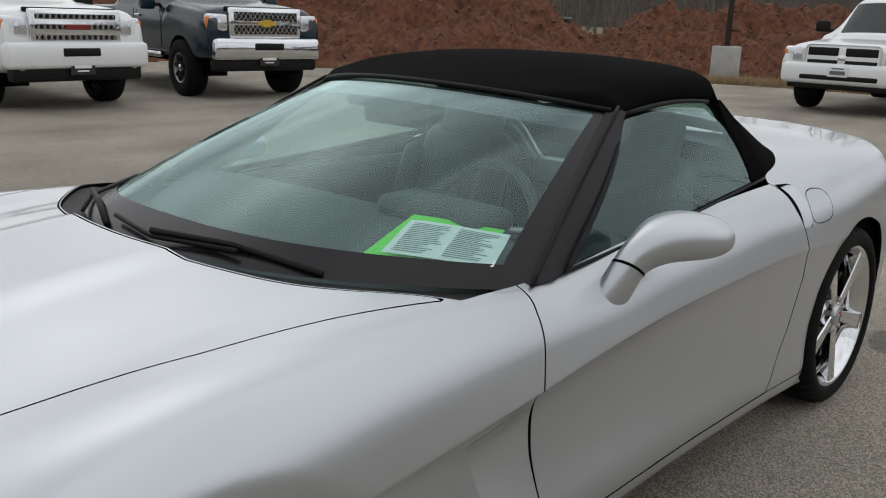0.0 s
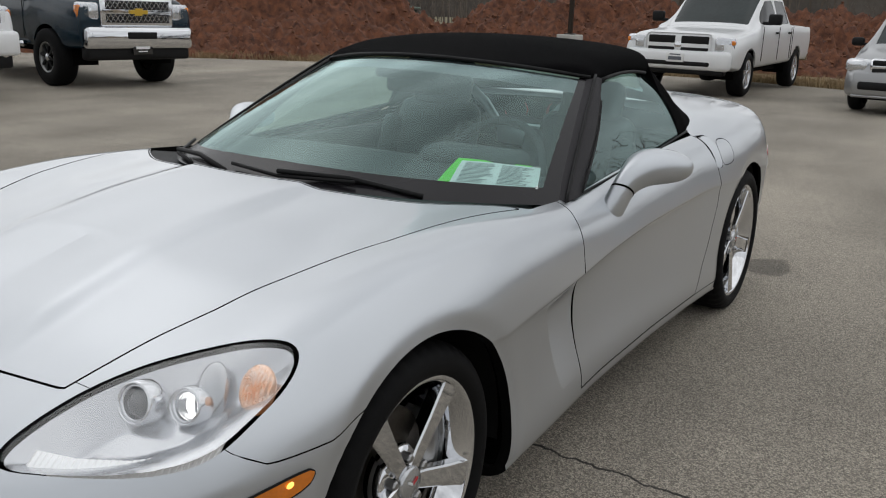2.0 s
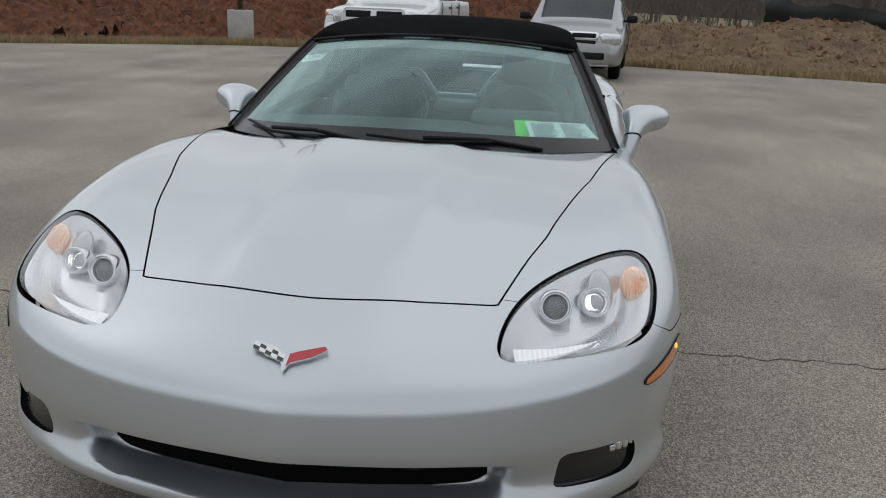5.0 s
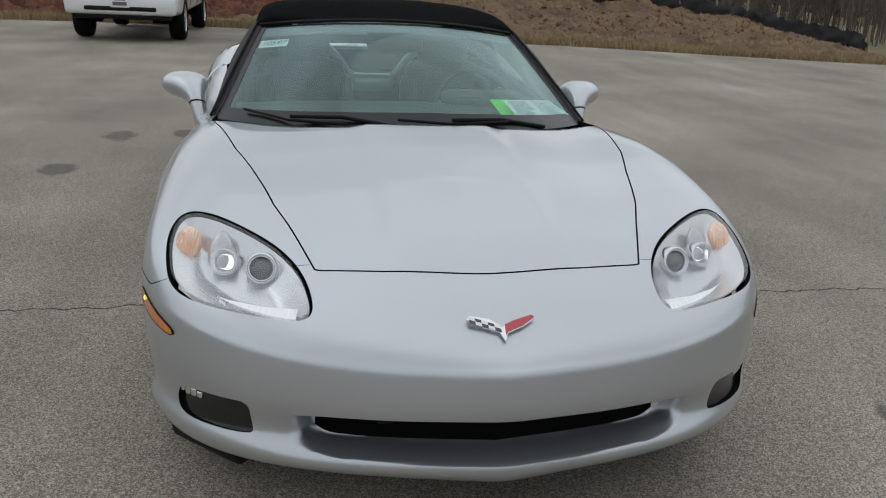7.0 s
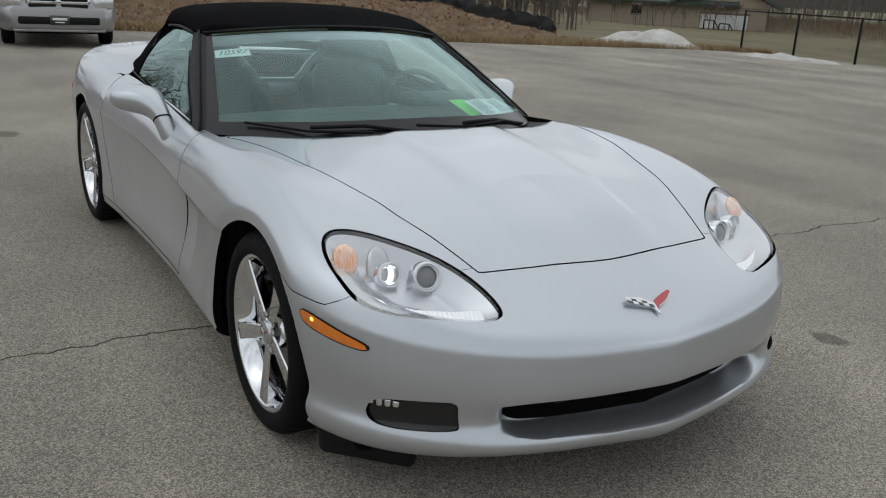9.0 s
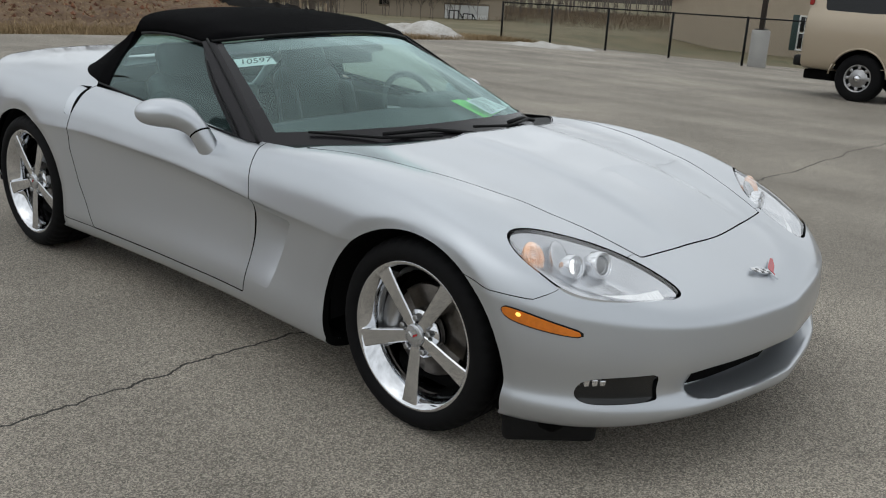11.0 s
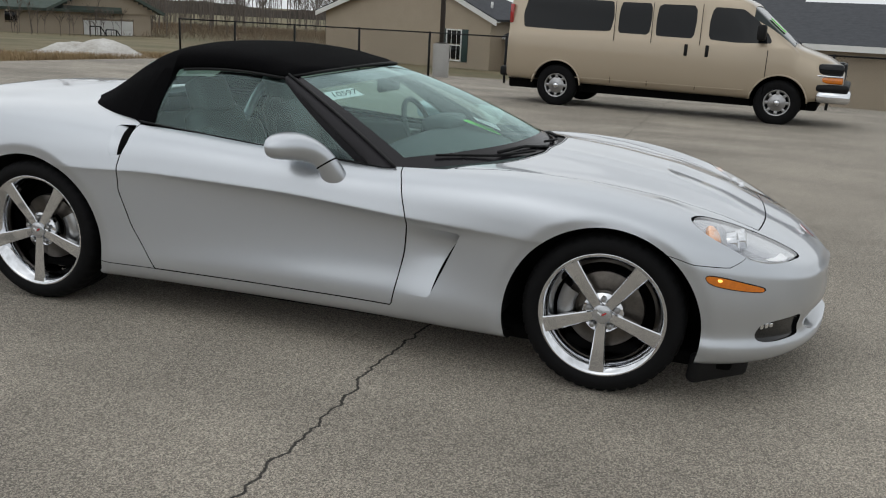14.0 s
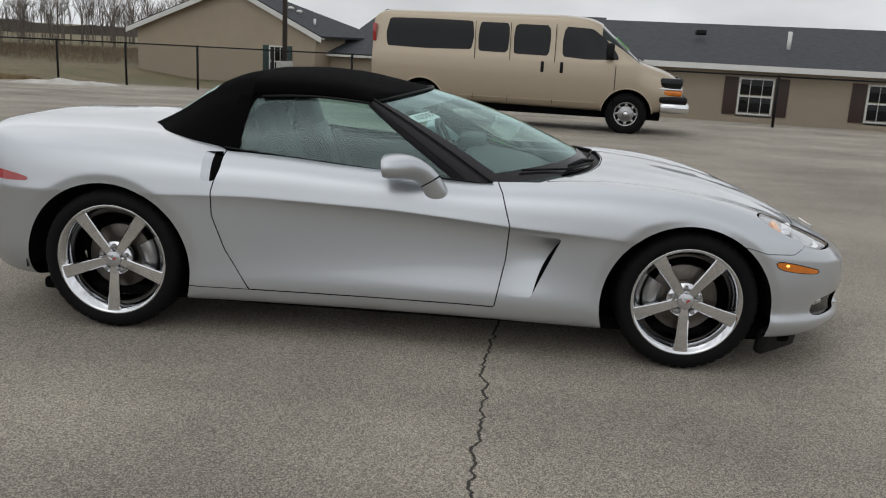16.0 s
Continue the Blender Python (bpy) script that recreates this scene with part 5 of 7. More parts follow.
    fog_lamp = part("fog_lamp", side(fl), FOG_GLASS, sports_car, "dark fog lamp in the bumper")
    for k in range(4):
        yy = 0.735 + 0.0155 * k
        part("reflector_flute", bevel_box(0.012, 0.019, 0.030 - 0.004 * abs(k - 2), (nose_x(yy) + 0.001, sgn * yy, 0.338), 0.0055, pose(0, 0, 0, 0, 0, 40 * sgn).to_3x3().to_4x4()), CHROME, fog_lamp, "bright fog lamp flute")

# the scoop under the nose: a silver shelf that runs back into a dark grille
soft_step = lambda t: np.clip(t, 0, 1) ** 2 * (3 - 2 * np.clip(t, 0, 1))
mx, my, mz = mouth[0][:, 0], np.abs(mouth[0][:, 1]), mouth[0][:, 2]
foot_z, lid_z = keyed(my, MOUTH_FOOT), keyed(my, MOUTH_TOP)
rise = np.clip((mz - foot_z) / (lid_z - foot_z), 0, 1)
plan = np.array([nose_plan(a) for a in np.linspace(0, 1.4, 60)])
front_x = NOSE + np.interp(my, plan[:, 1], plan[:, 0])
ends = soft_step((0.512 - my) / 0.065) * soft_step(rise / 0.10)
back = keyed(rise, [(0, 0.0), (0.60, 0.110), (0.92, 0.112), (1.0, 0.01)])
shelf_z = foot_z + (lid_z - foot_z) * keyed(rise, [(0, 0), (0.60, 0.10), (0.92, 1.0), (1.0, 1.0)])
scoop = (np.concatenate([mouth[0][:, :4], rise[:, None]], axis=1), mouth[1])
scoop[0][:, 0] = mx + (front_x + 0.012 - back - mx) * ends
scoop[0][:, 2] = mz + (shelf_z - mz) * ends
dark, scoop = cut(scoop, lambda V: np.maximum(0.60 - V[:, 4], np.abs(V[:, 1]) - 0.452))
part("lower_scoop", mirrored((scoop[0][:, :4], scoop[1])), SILVER, sports_car, "silver shelf below the grille")
part("grille", mirrored((dark[0][:, :4], dark[1])), DARK_GAP, sports_car, "black lower grille")
for k in range(9):
    yy = -0.40 + 0.10 * k
    part("grille_bar", bevel_box(0.02, 0.010, 0.045, (2.118 - 0.36 * yy**2 - 0.08 * abs(yy), yy, 0.300), 0.003), BLACK_TRIM, sports_car)
part("grille_bar", bevel_box(0.02, 0.60, 0.008, (2.085, 0, 0.300), 0.003), BLACK_TRIM, sports_car)
for sgn in (1, -1):
    part("air_deflector", bevel_box(0.055, 0.29, 0.125, (1.80, 0.730 * sgn, 0.148), 0.022, pose(0, 0, 0, 0, 8, 46 * sgn).to_3x3().to_4x4(), 3), BLACK_TRIM, sports_car, "black plastic air dam under the nose")


# wheels
def car_wheel(name, R, rim, width, cx, cz, ytyre, sgn):
    """A chrome five-spoke wheel with tyre, disc and caliper; built facing +y, then set on its side of the car."""
    spin = Matrix.Translation((cx, 0, cz)) @ (Matrix() if sgn > 0 else pose(0, 0, 0, 0, 0, 180).to_3x3().to_4x4())
    put = lambda bm: (bmesh.ops.transform(bm, matrix=spin, verts=bm.verts[:]), bm)[1]
    h, c = width / 2, ytyre
    wheel = part(name, put(tyre_mesh(R, rim, h, c)), RUBBER, sports_car, "black road tyre on a chrome five-spoke rim")
    y1 = c + h - 0.012
    bm = lathe([(rim - 0.004, y1 + 0.002), (rim + 0.006, y1 + 0.004), (rim + 0.006, y1 - 0.006), (rim + 0.002, y1 - 0.012)], 72)
    lathe([(rim - 0.004, y1 + 0.002), (rim - 0.010, y1 - 0.003), (rim - 0.022, y1 - 0.020), (rim - 0.042, y1 - 0.044), (rim - 0.048, y1 - 0.07), (rim - 0.05, c - 0.03), (rim - 0.018, c - h + 0.03), (rim, c - h + 0.01)], 72, bm=bm)
    part("rim", put(bm), CHROME, wheel, "polished chrome rim")
    for k in range(5):
        a = radians(-90 + 72 * k)
        bm = bmesh.new()
        prof = [(0.035, 0.020, -0.022), (0.07, 0.0225, -0.020), (0.15, 0.026, -0.012), (rim - 0.03, 0.031, -0.006), (rim - 0.008, 0.034, -0.004)]
        rows = []
        for r, w, dy in prof:
            y = y1 + dy
            rows.append([bm.verts.new((r, yy, ww)) for yy, ww in ((y - 0.034, -w * 0.9), (y - 0.004, -w), (y, -w + 0.004), (y, w - 0.004), (y - 0.004, w), (y - 0.034, w * 0.9))])
        for u, v in zip(rows, rows[1:]):
            for j in range(5):
                bm.faces.new((u[j], v[j], v[j + 1], u[j + 1]))
        bm.faces.new(rows[0]), bm.faces.new(rows[-1])
        bmesh.ops.recalc_face_normals(bm, faces=bm.faces[:])
        bmesh.ops.rotate(bm, verts=bm.verts[:], cent=(0, 0, 0), matrix=Matrix.Rotation(-a, 3, "Y"))
        part("spoke", put(bm), CHROME, wheel, smooth=False)
        b = a + radians(36)
        nut = lathe([(0.0001, y1 - 0.014), (0.008, y1 - 0.015), (0.0115, y1 - 0.019), (0.0125, y1 - 0.05)], 6, at=(0.060 * math.cos(b), 0, 0.060 * math.sin(b)))
        part("lug_nut", put(nut), STEEL, wheel, smooth=False)
    part("hub", put(lathe([(0.0001, y1 - 0.040), (0.08, y1 - 0.042), (0.083, y1 - 0.050), (0.083, y1 - 0.075)], 40)), CHROME, wheel)
    cap = part("centre_cap", put(lathe([(0.0001, y1 - 0.0125), (0.034, y1 - 0.013), (0.038, y1 - 0.016), (0.039, y1 - 0.03)], 32)), POD, wheel, "silver centre cap with a small crest")
    for flip, mat in ((1, WHITE_ENAMEL), (-1, RED_ENAMEL)):
        part("crest_flag", put(prism([(0.002 * flip, -0.004), (0.018 * flip, 0.006), (0.017 * flip, 0.012), (0.001 * flip, 0.003)], y1 - 0.0115, y1 - 0.0095)), mat, cap, smooth=False)
    part("brake_disc", put(lathe([(0.075, c + 0.015), (0.153, c + 0.015), (0.156, c + 0.012), (0.156, c - 0.012), (0.09, c - 0.014)], 56)), DISC, wheel, "grey steel brake disc")
    cal = lathe([(0.118, c + 0.05), (0.150, c + 0.055), (0.186, c + 0.045), (0.190, c - 0.03), (0.118, c - 0.03), (0.118, c + 0.05)], 14, sweep=62)
    bmesh.ops.rotate(cal, verts=cal.verts[:], cent=(0, 0, 0), matrix=Matrix.Rotation(radians(-150 if sgn < 0 else 30), 3, "Y"))
    if cx > 0:  # the front calipers sit behind the hub
        bmesh.ops.scale(cal, vec=(-1, 1, 1), verts=cal.verts[:])
        bmesh.ops.reverse_faces(cal, faces=cal.faces[:])
    part("brake_caliper", put(cal), STEEL, wheel, "grey brake caliper")
    # a black plate takes the place of the shade inside the wheel
    part("inner_shadow_plate", put(lathe([(0.0001, c - 0.06), (rim - 0.046, c - 0.062)], 32)), DARK_GAP, wheel, "black plate painted for the shade behind the spokes")
    return wheel


def tyre_mesh(R, rim, h, c):
    rows = [(rim, h - 0.012), (rim + 0.010, h - 0.001), (rim + 0.028, h + 0.003), (R - 0.034, h + 0.001), (R - 0.020, h - 0.006), (R - 0.010, h - 0.016), (R - 0.004, h - 0.028), (R, h - 0.045),
            (R, 0.044), (R - 0.008, 0.042), (R - 0.008, 0.034), (R, 0.032), (R, -0.006), (R - 0.008, -0.008), (R - 0.008, -0.016), (R, -0.018), (R, -0.05), (R - 0.008, -0.052), (R - 0.008, -0.06), (R, -0.062),
            (R - 0.004, -h + 0.028), (R - 0.02, -h + 0.006), (R - 0.05, -h), (rim, -h + 0.012)]
    n = 176
    bm = bmesh.new()
    rings = []
    for i in range(n):
        a = 2 * math.pi * i / n
        ring = []
        for j, (r, y) in enumerate(rows):
            dent = 0.006 if (i % 4 == 0 and (5 <= j <= 7 or 19 <= j <= 20)) or ((i + 2) % 8 == 0 and 11 <= j <= 12) else 0.0
            ring.append(bm.verts.new(((r - dent) * math.cos(a), c + y, (r - dent) * math.sin(a))))
        rings.append(ring)
    for i in range(n):
        p, q = rings[i], rings[(i + 1) % n]
        for j in range(len(rows) - 1):
            bm.faces.new((p[j], q[j], q[j + 1], p[j + 1]))
    bmesh.ops.recalc_face_normals(bm, faces=bm.faces[:])
    return bm


for sgn in (1, -1):
    car_wheel("front_wheel", 0.322, 0.246, 0.240, 1.3425, 0.322, 0.769, sgn)
    car_wheel("rear_wheel", 0.336, 0.262, 0.270, -1.3425, 0.336, 0.768, sgn)
    for cx, cz, r in ((1.335, 0.292, 0.395), (-1.3625, 0.300, 0.418)):
        well = lathe([(0.20, 0.52), (r, 0.52), (r + 0.004, 0.858)], 40, at=(cx, 0, cz), sweep=190)
        bmesh.ops.rotate(well, verts=well.verts[:], cent=(cx, 0, cz), matrix=Matrix.Rotation(radians(5), 3, "Y"))
        if sgn < 0:
            bmesh.ops.scale(well, vec=(1, -1, 1), verts=well.verts[:])
        part("wheel_well", well, BLACK_TRIM, sports_car, "black wheel arch liner")
part("underbody", bevel_box(3.6, 1.56, 0.06, (0.05, 0, 0.165), 0.02), DARK_GAP, sports_car, "dark underside")

# windscreen, its black border, pillars
def screen(s, t):
    a = abs(s)
    bx, by, bz = cowl_x(0.775 * s) - 0.012, 0.770 * s, 0.838 - 0.052 * a**2.2
    tx, ty, tz = 0.05 - 0.20 * s * s, 0.588 * s, 1.168 - 0.048 * s * s
    k = 4 * t * (1 - t) * 0.030 * (1 - 0.75 * s * s)
    return (bx + (tx - bx) * t + 0.35 * k, by + (ty - by) * t, bz + (tz - bz) * t + k)


def patch(fn, s0, s1, t0, t1, ns, nt, lift=0.0):
    V = [fn(s0 + (s1 - s0) * i / ns, t0 + (t1 - t0) * j / nt) for i in range(ns + 1) for j in range(nt + 1)]
    V = np.array(V, float)
    if lift:
        V[:, 2] += lift * 0.9
        V[:, 0] += lift * 0.4
    return V, grid_faces(ns + 1, nt + 1)


ws = part("windscreen", patch(screen, -1, 1, 0, 1, 40, 20), WINDSCREEN, sports_car, "raked windscreen glass")
ws.visible_shadow = False
part("border", patch(screen, -1, 1, 0, 0.105, 40, 3, 0.003), FRIT, ws, "black border of the glass")
for sgn in (1, -1):
    part("border", patch(screen, sgn * 0.945, sgn, 0, 1, 3, 20, 0.0015), FRIT, ws)
part("tint_band", patch(screen, -1, 1, 0.985, 1.0, 30, 2, 0.004), BLACK_TRIM, ws)
band = part("shade_band", patch(screen, -0.945, 0.945, 0.845, 0.985, 30, 4, -0.004), SHADE_BAND, ws, "purplish shade band along the top of the glass")
band.visible_shadow = False

BELT = [(-0.86, 0.888), (-0.78, 0.880), (-0.3, 0.842), (0.0, 0.820), (0.23, 0.806), (0.5, 0.794)]


def belt_y(x):
    return keyed(x, [(-0.86, 0.738), (-0.3, 0.758), (0.23, 0.766), (0.46, 0.776)])


def rail_y(x):
    """The half width of the top where it meets the side glass."""
    return keyed(x, [(-0.78, 0.582), (-0.17, 0.610)])


for sgn in (1, -1):
    flip = (lambda m: m) if sgn > 0 else other_side
    pairs = []
    for k in range(17):
        t = k / 16
        f = screen(1, t)  # screen edge
        b = (0.242 + (-0.178 - 0.242) * t, 0.762 + (0.607 - 0.762) * t, 0.806 + (1.110 - 0.806) * t)
        b = (b[0] - 0.035 * math.sin(math.pi * t) + 0.0, b[1] + 0.012 * math.sin(math.pi * t), b[2] + 0.025 * math.sin(math.pi * t))
        m1 = (f[0] * 0.6 + b[0] * 0.4, max(f[1], b[1]) + 0.018, f[2] * 0.6 + b[2] * 0.4 + 0.006)
        pairs.append([(f[0] + 0.005, f[1] - 0.012, f[2] + 0.008), (f[0] - 0.01, f[1] + 0.010, f[2] + 0.010), m1, b, (b[0] - 0.005, b[1] - 0.02, b[2] - 0.01)])
    V = np.array([p for r in pairs for p in r])
    pillar = part("screen_pillar", flip((V, grid_faces(17, 5, flip=True))), PILLAR, sports_car, "black screen pillar and sail panel")
    part("trim_strip", tube([(p[1][0] + 0.004, sgn * (p[1][1] + 0.004), p[1][2] + 0.004) for p in pairs], 0.0055, 6), BLACK_TRIM, pillar)
    part("seam", tube([(0.5 * (p[2][0] + p[3][0]), sgn * (0.5 * (p[2][1] + p[3][1]) + 0.004), 0.5 * (p[2][2] + p[3][2]) + 0.003) for p in pairs[:13]], 0.003, 5), BLACK_TRIM, pillar)
    V = []
    for k in range(25):
        u = k / 24
        xb = 0.30 + (-0.80 - 0.30) * u
        xt = -0.185 + (-0.765 + 0.185) * u
        zt = 1.112 + 0.022 * math.sin(math.pi * u)
        for j in range(9):
            t = j / 8
            x = xb + (xt - xb) * t
            y = belt_y(xb) - 0.006 + (rail_y(xt) - 0.010 - belt_y(xb)) * t + 0.020 * math.sin(math.pi * t)
            V.append((x, y, keyed(xb, BELT) - 0.01 + (zt + 0.012 - keyed(xb, BELT)) * t))
    sg = part("side_window", flip((np.array(V), grid_faces(25, 9))), SIDE_GLASS, sports_car, "tinted side window, closed")
    sg.visible_shadow = False
    V = []
    for j in range(9):
        t = j / 8
        z = keyed(-0.78, BELT) - 0.01 + (1.130 - keyed(-0.78, BELT)) * t
        y = belt_y(-0.80) - 0.002 + (rail_y(-0.77) - 0.004 - belt_y(-0.80)) * t + 0.020 * math.sin(math.pi * t)
        V += [(-0.772 + 0.022 * t, y, z), (-0.87 + 0.06 * t, y + 0.002, z)]
    part("rear_seal", flip((np.array(V), grid_faces(9, 2))), CANVAS, sports_car, "black seal behind the side glass")
    seal = [(x, sgn * (belt_y(x) + 0.004), keyed(x, BELT) - 0.002) for x in np.linspace(0.42, -0.84, 12)]
    part("belt_seal", tube(seal, 0.005, 6), BLACK_TRIM, sports_car)

# canvas top
def canvas_station(x):
    u = (0.06 - x) / 1.36
    zt = keyed(x, [(-1.30, 0.968), (-1.2, 1.02), (-1.1, 1.095), (-1.0, 1.168), (-0.9, 1.212), (-0.75, 1.242), (-0.55, 1.252), (-0.33, 1.238), (-0.03, 1.186), (0.06, 1.170)])
    low = x < -0.755
    zb = keyed(x, [(-1.30, 0.922), (-1.2, 0.896), (-0.77, 0.866)]) if low else 1.118 + 0.018 * math.sin(math.pi * min(1, max(0, (x + 0.76) / 0.6)))
    yb = keyed(x, [(-1.30, 0.57), (-1.22, 0.668), (-1.0, 0.728), (-0.77, 0.748)]) if low else rail_y(x)
    ys = keyed(x, [(-1.30, 0.50), (-1.2, 0.53), (-1.0, 0.545), (-0.7, 0.562), (0.0, 0.58)])
    drop = max(zt - 1.10, 0.02)
    zs = (zt - 0.35 * drop) if not low else zt - 0.03 - 0.25 * (zt - zb)
    bow = 0.20 * max(0.0, (x + 0.30) / 0.36)
    pts = [(x, 0, zt), (x - bow * 0.08, 0.2, zt - 0.003), (x - bow * 0.4, 0.40, zt - 0.016), (x - bow * 0.8, ys - 0.06, zs + 0.02), (x - bow, ys, zs - 0.012 if low else zs)]
    e = np.array(pts[-1])
    f = np.array((x - bow, yb, zb))
    pts += [tuple(e + (f - e) * k + np.array((0, 0.012 * math.sin(math.pi * k), 0))) for k in (0.35, 0.7, 1.0)]
    pts += [tuple(f - np.array((0, 0.02, 0.004)))]
    return pts


xs = [0.06, 0.03, -0.03, -0.12, -0.2, -0.28, -0.36, -0.44, -0.52, -0.6, -0.68, -0.735, -0.752, -0.758, -0.775, -0.82, -0.88, -0.95, -1.02, -1.09, -1.16, -1.22, -1.27, -1.30]
net = np.array([canvas_station(x) for x in xs])
for k, s in enumerate((0, 0.33, 0.65, 0.88, 0.97, 1.0, 1.01, 1.02)):
    p = screen(s, 1.0)
    net[0][k] = (p[0] + 0.016, p[1] + 0.006 * s, p[2] + (0.002 if k < 5 else 0.002 - 0.008 * (k - 4)))
net[0][8] = net[0][7] - np.array((0.02, 0.01, 0.01))
mir = np.array([1, -1, 1])
net = np.concatenate([net[:, 1:2] * mir, net, 2 * net[:, -1:] - net[:, -2:-1]], axis=1)
net = np.concatenate([2 * net[:1] - net[1:2], net, 2 * net[-1:] - net[-2:-1]])
g = spline(spline(net, 3, 0), 4, 1)
canvas = (g.reshape(-1, 3), grid_faces(*g.shape[:2], flip=True))
canvas[0][np.abs(canvas[0][:, 1]) < 1e-4, 1] = 0
rear_pane, canvas = cut(canvas, lambda V: np.maximum.reduce([V[:, 0] + 0.985, -1.20 - V[:, 0], np.abs(V[:, 1]) - 0.42]))
soft_top = part("soft_top", mirrored(canvas), CANVAS, sports_car, "black canvas folding top, closed")
rp = part("rear_window", mirrored(rear_pane), SIDE_GLASS, soft_top, "glass rear window")
rp.visible_shadow = False
part("header", tube([tuple(np.array(screen(a, 0.995)) + np.array((0.004, 0, 0.006))) for a in np.linspace(-1, 1, 31)], 0.007, 8), BLACK_TRIM, soft_top, "black header seal")
for sgn in (1, -1):
    part("seam", tube([(x, sgn * (rail_y(x) + 0.003), canvas_station(x)[-2][2] - 0.004) for x in np.linspace(-0.70, -0.17, 8)], 0.007, 6), BLACK_TRIM, soft_top)

# door mirrors: one swept form from the foot on the door to the flat rear face
MIRROR = [  # x, y, z of the section's middle, half width, half thickness
    (0.196, 0.818, 0.700, 0.037, 0.056), (0.180, 0.836, 0.748, 0.037, 0.055), (0.162, 0.848, 0.788, 0.034, 0.050), (0.143, 0.858, 0.818, 0.036, 0.046), (0.108, 0.876, 0.846, 0.052, 0.048),
    (0.062, 0.897, 0.865, 0.080, 0.055), (0.012, 0.912, 0.869, 0.099, 0.058), (-0.034, 0.918, 0.866, 0.102, 0.055), (-0.052, 0.918, 0.864, 0.094, 0.048)]


def mirror_rings(sgn, k0, k1, grow=0.0):
    net = np.array([MIRROR[0], *MIRROR, MIRROR[-1]])[:, None, :]
    fine = spline(net, 12, 0)[:, 0]
    fine = fine[int(k0 * (len(fine) - 1)):int(k1 * (len(fine) - 1)) + 1]
    tan = np.gradient(fine[:, [0, 2]], axis=0)
    bm = bmesh.new()
    rings = []
    for (x, y, z, ry, rz), (tx, tz) in zip(fine, tan):
        m = math.hypot(tx, tz) or 1.0
        ring = []
        for k in range(28):
            c, q = math.cos(2 * math.pi * k / 28), math.sin(2 * math.pi * k / 28)
            c, q = math.copysign(abs(c) ** 0.9, c), math.copysign(abs(q) ** 0.9, q)
            ring.append(bm.verts.new((x + tz / m * (rz + grow) * q, sgn * (y + (ry + grow) * c), z - tx / m * (rz + grow) * q)))
        rings.append(ring)
    for u, v in zip(rings, rings[1:]):
        for k in range(28):
            bm.faces.new((u[k], u[(k + 1) % 28], v[(k + 1) % 28], v[k]))
    return bm, rings


for sgn in (1, -1):
    bm, rings = mirror_rings(sgn, 0.0, 1.0)
    bmesh.ops.recalc_face_normals(bm, faces=bm.faces[:])
    dm = part("door_mirror", bm, SILVER, sports_car, "silver teardrop door mirror")
    bm = bmesh.new()
    bm.faces.new([bm.verts.new((-0.047, sgn * (0.918 + 0.092 * math.cos(2 * math.pi * k / 24)), 0.864 + 0.046 * math.sin(2 * math.pi * k / 24))) for k in range(24)])
    part("mirror_glass", bm, CHROME, dm)
    bm, rings = mirror_rings(sgn, 0.30, 0.315, 0.0008)
    part("joint", bm, DARK_GAP, dm)

# wipers on the cowl
for pts, arm in (([(-0.66, 0.075), (-0.48, 0.015), (-0.28, 0.0)], (-0.36, -0.01)), ([(-0.10, 0.035), (0.10, 0.012), (0.33, 0.03)], (0.06, -0.01))):
    wiper_pts = []
    for y, t in pts:
        p = screen(y / 0.77, t)
        wiper_pts.append((p[0] + 0.01, p[1], p[2] + 0.018))
    bm = tube(wiper_pts, 0.006, 6)
    wp = part("wiper", bm, BLACK_TRIM, sports_car, "black windscreen wiper")
    mid = Vector(wiper_pts[1])
    p0 = screen(pts[2][0] / 0.77 + 0.22, 0.0)
    part("wiper_arm", tube([Vector(p0) + Vector((0.0, 0, 0.012)), mid.lerp(Vector(p0), 0.5) + Vector((0, 0, 0.028)), mid + Vector((0, 0, 0.014))], 0.008, 6), BLACK_TRIM, wp)
V = []
for k in range(41):
    y = -0.775 + 1.55 * k / 40
    bx, hx = cowl_x(y) - 0.03, hood_back_x(y) + 0.036
    for k in (0, 0.12, 0.5, 1):
        x = hx + (bx - hx) * k
        V.append((x, y, (float(top_z(x, y)) - 0.008) * (1 - k) + k * (0.826 - 0.052 * (abs(y) / 0.775) ** 2.2)))
part("cowl", (np.array(V), grid_faces(41, 4)), BLACK_TRIM, sports_car, "black plastic cowl under the wipers")

# emblem on the nose: plain crossed flags
emblem = part("nose_emblem", prism([(0.000, -0.022), (-0.010, -0.004), (-0.050, 0.006), (-0.052, 0.013), (-0.086, 0.021), (-0.078, 0.029), (-0.030, 0.022), (-0.004, 0.008), (0.0, 0.004), (0.004, 0.008), (0.030, 0.016), (0.080, 0.029), (0.086, 0.022), (0.052, 0.006), (0.010, -0.006)], -0.002, 0.003, "Z"), CHROME, sports_car, "small chrome crossed-flag emblem", smooth=False)
EM = Matrix.Translation((2.126, 0, 0.5530)) @ Matrix(((0, -0.86, 0.51), (1, 0, 0), (0, 0.51, 0.86))).to_4x4() @ Matrix.Diagonal((1.02, 1.55, 1, 1))
emblem.matrix_basis = EM
for k in range(5):
    for j in range(2):
        u0 = -0.080 + 0.0150 * k
        v0 = 0.0205 - 0.0040 * k + 0.0062 * j - 0.0055
        part("check", prism([(u0, v0), (u0 + 0.0150, v0 - 0.004), (u0 + 0.0150, v0 + 0.0022), (u0, v0 + 0.0062)], 0.003, 0.0042, "Z"), (BLACK_ENAMEL, WHITE_ENAMEL)[(k + j) % 2], emblem, smooth=False)
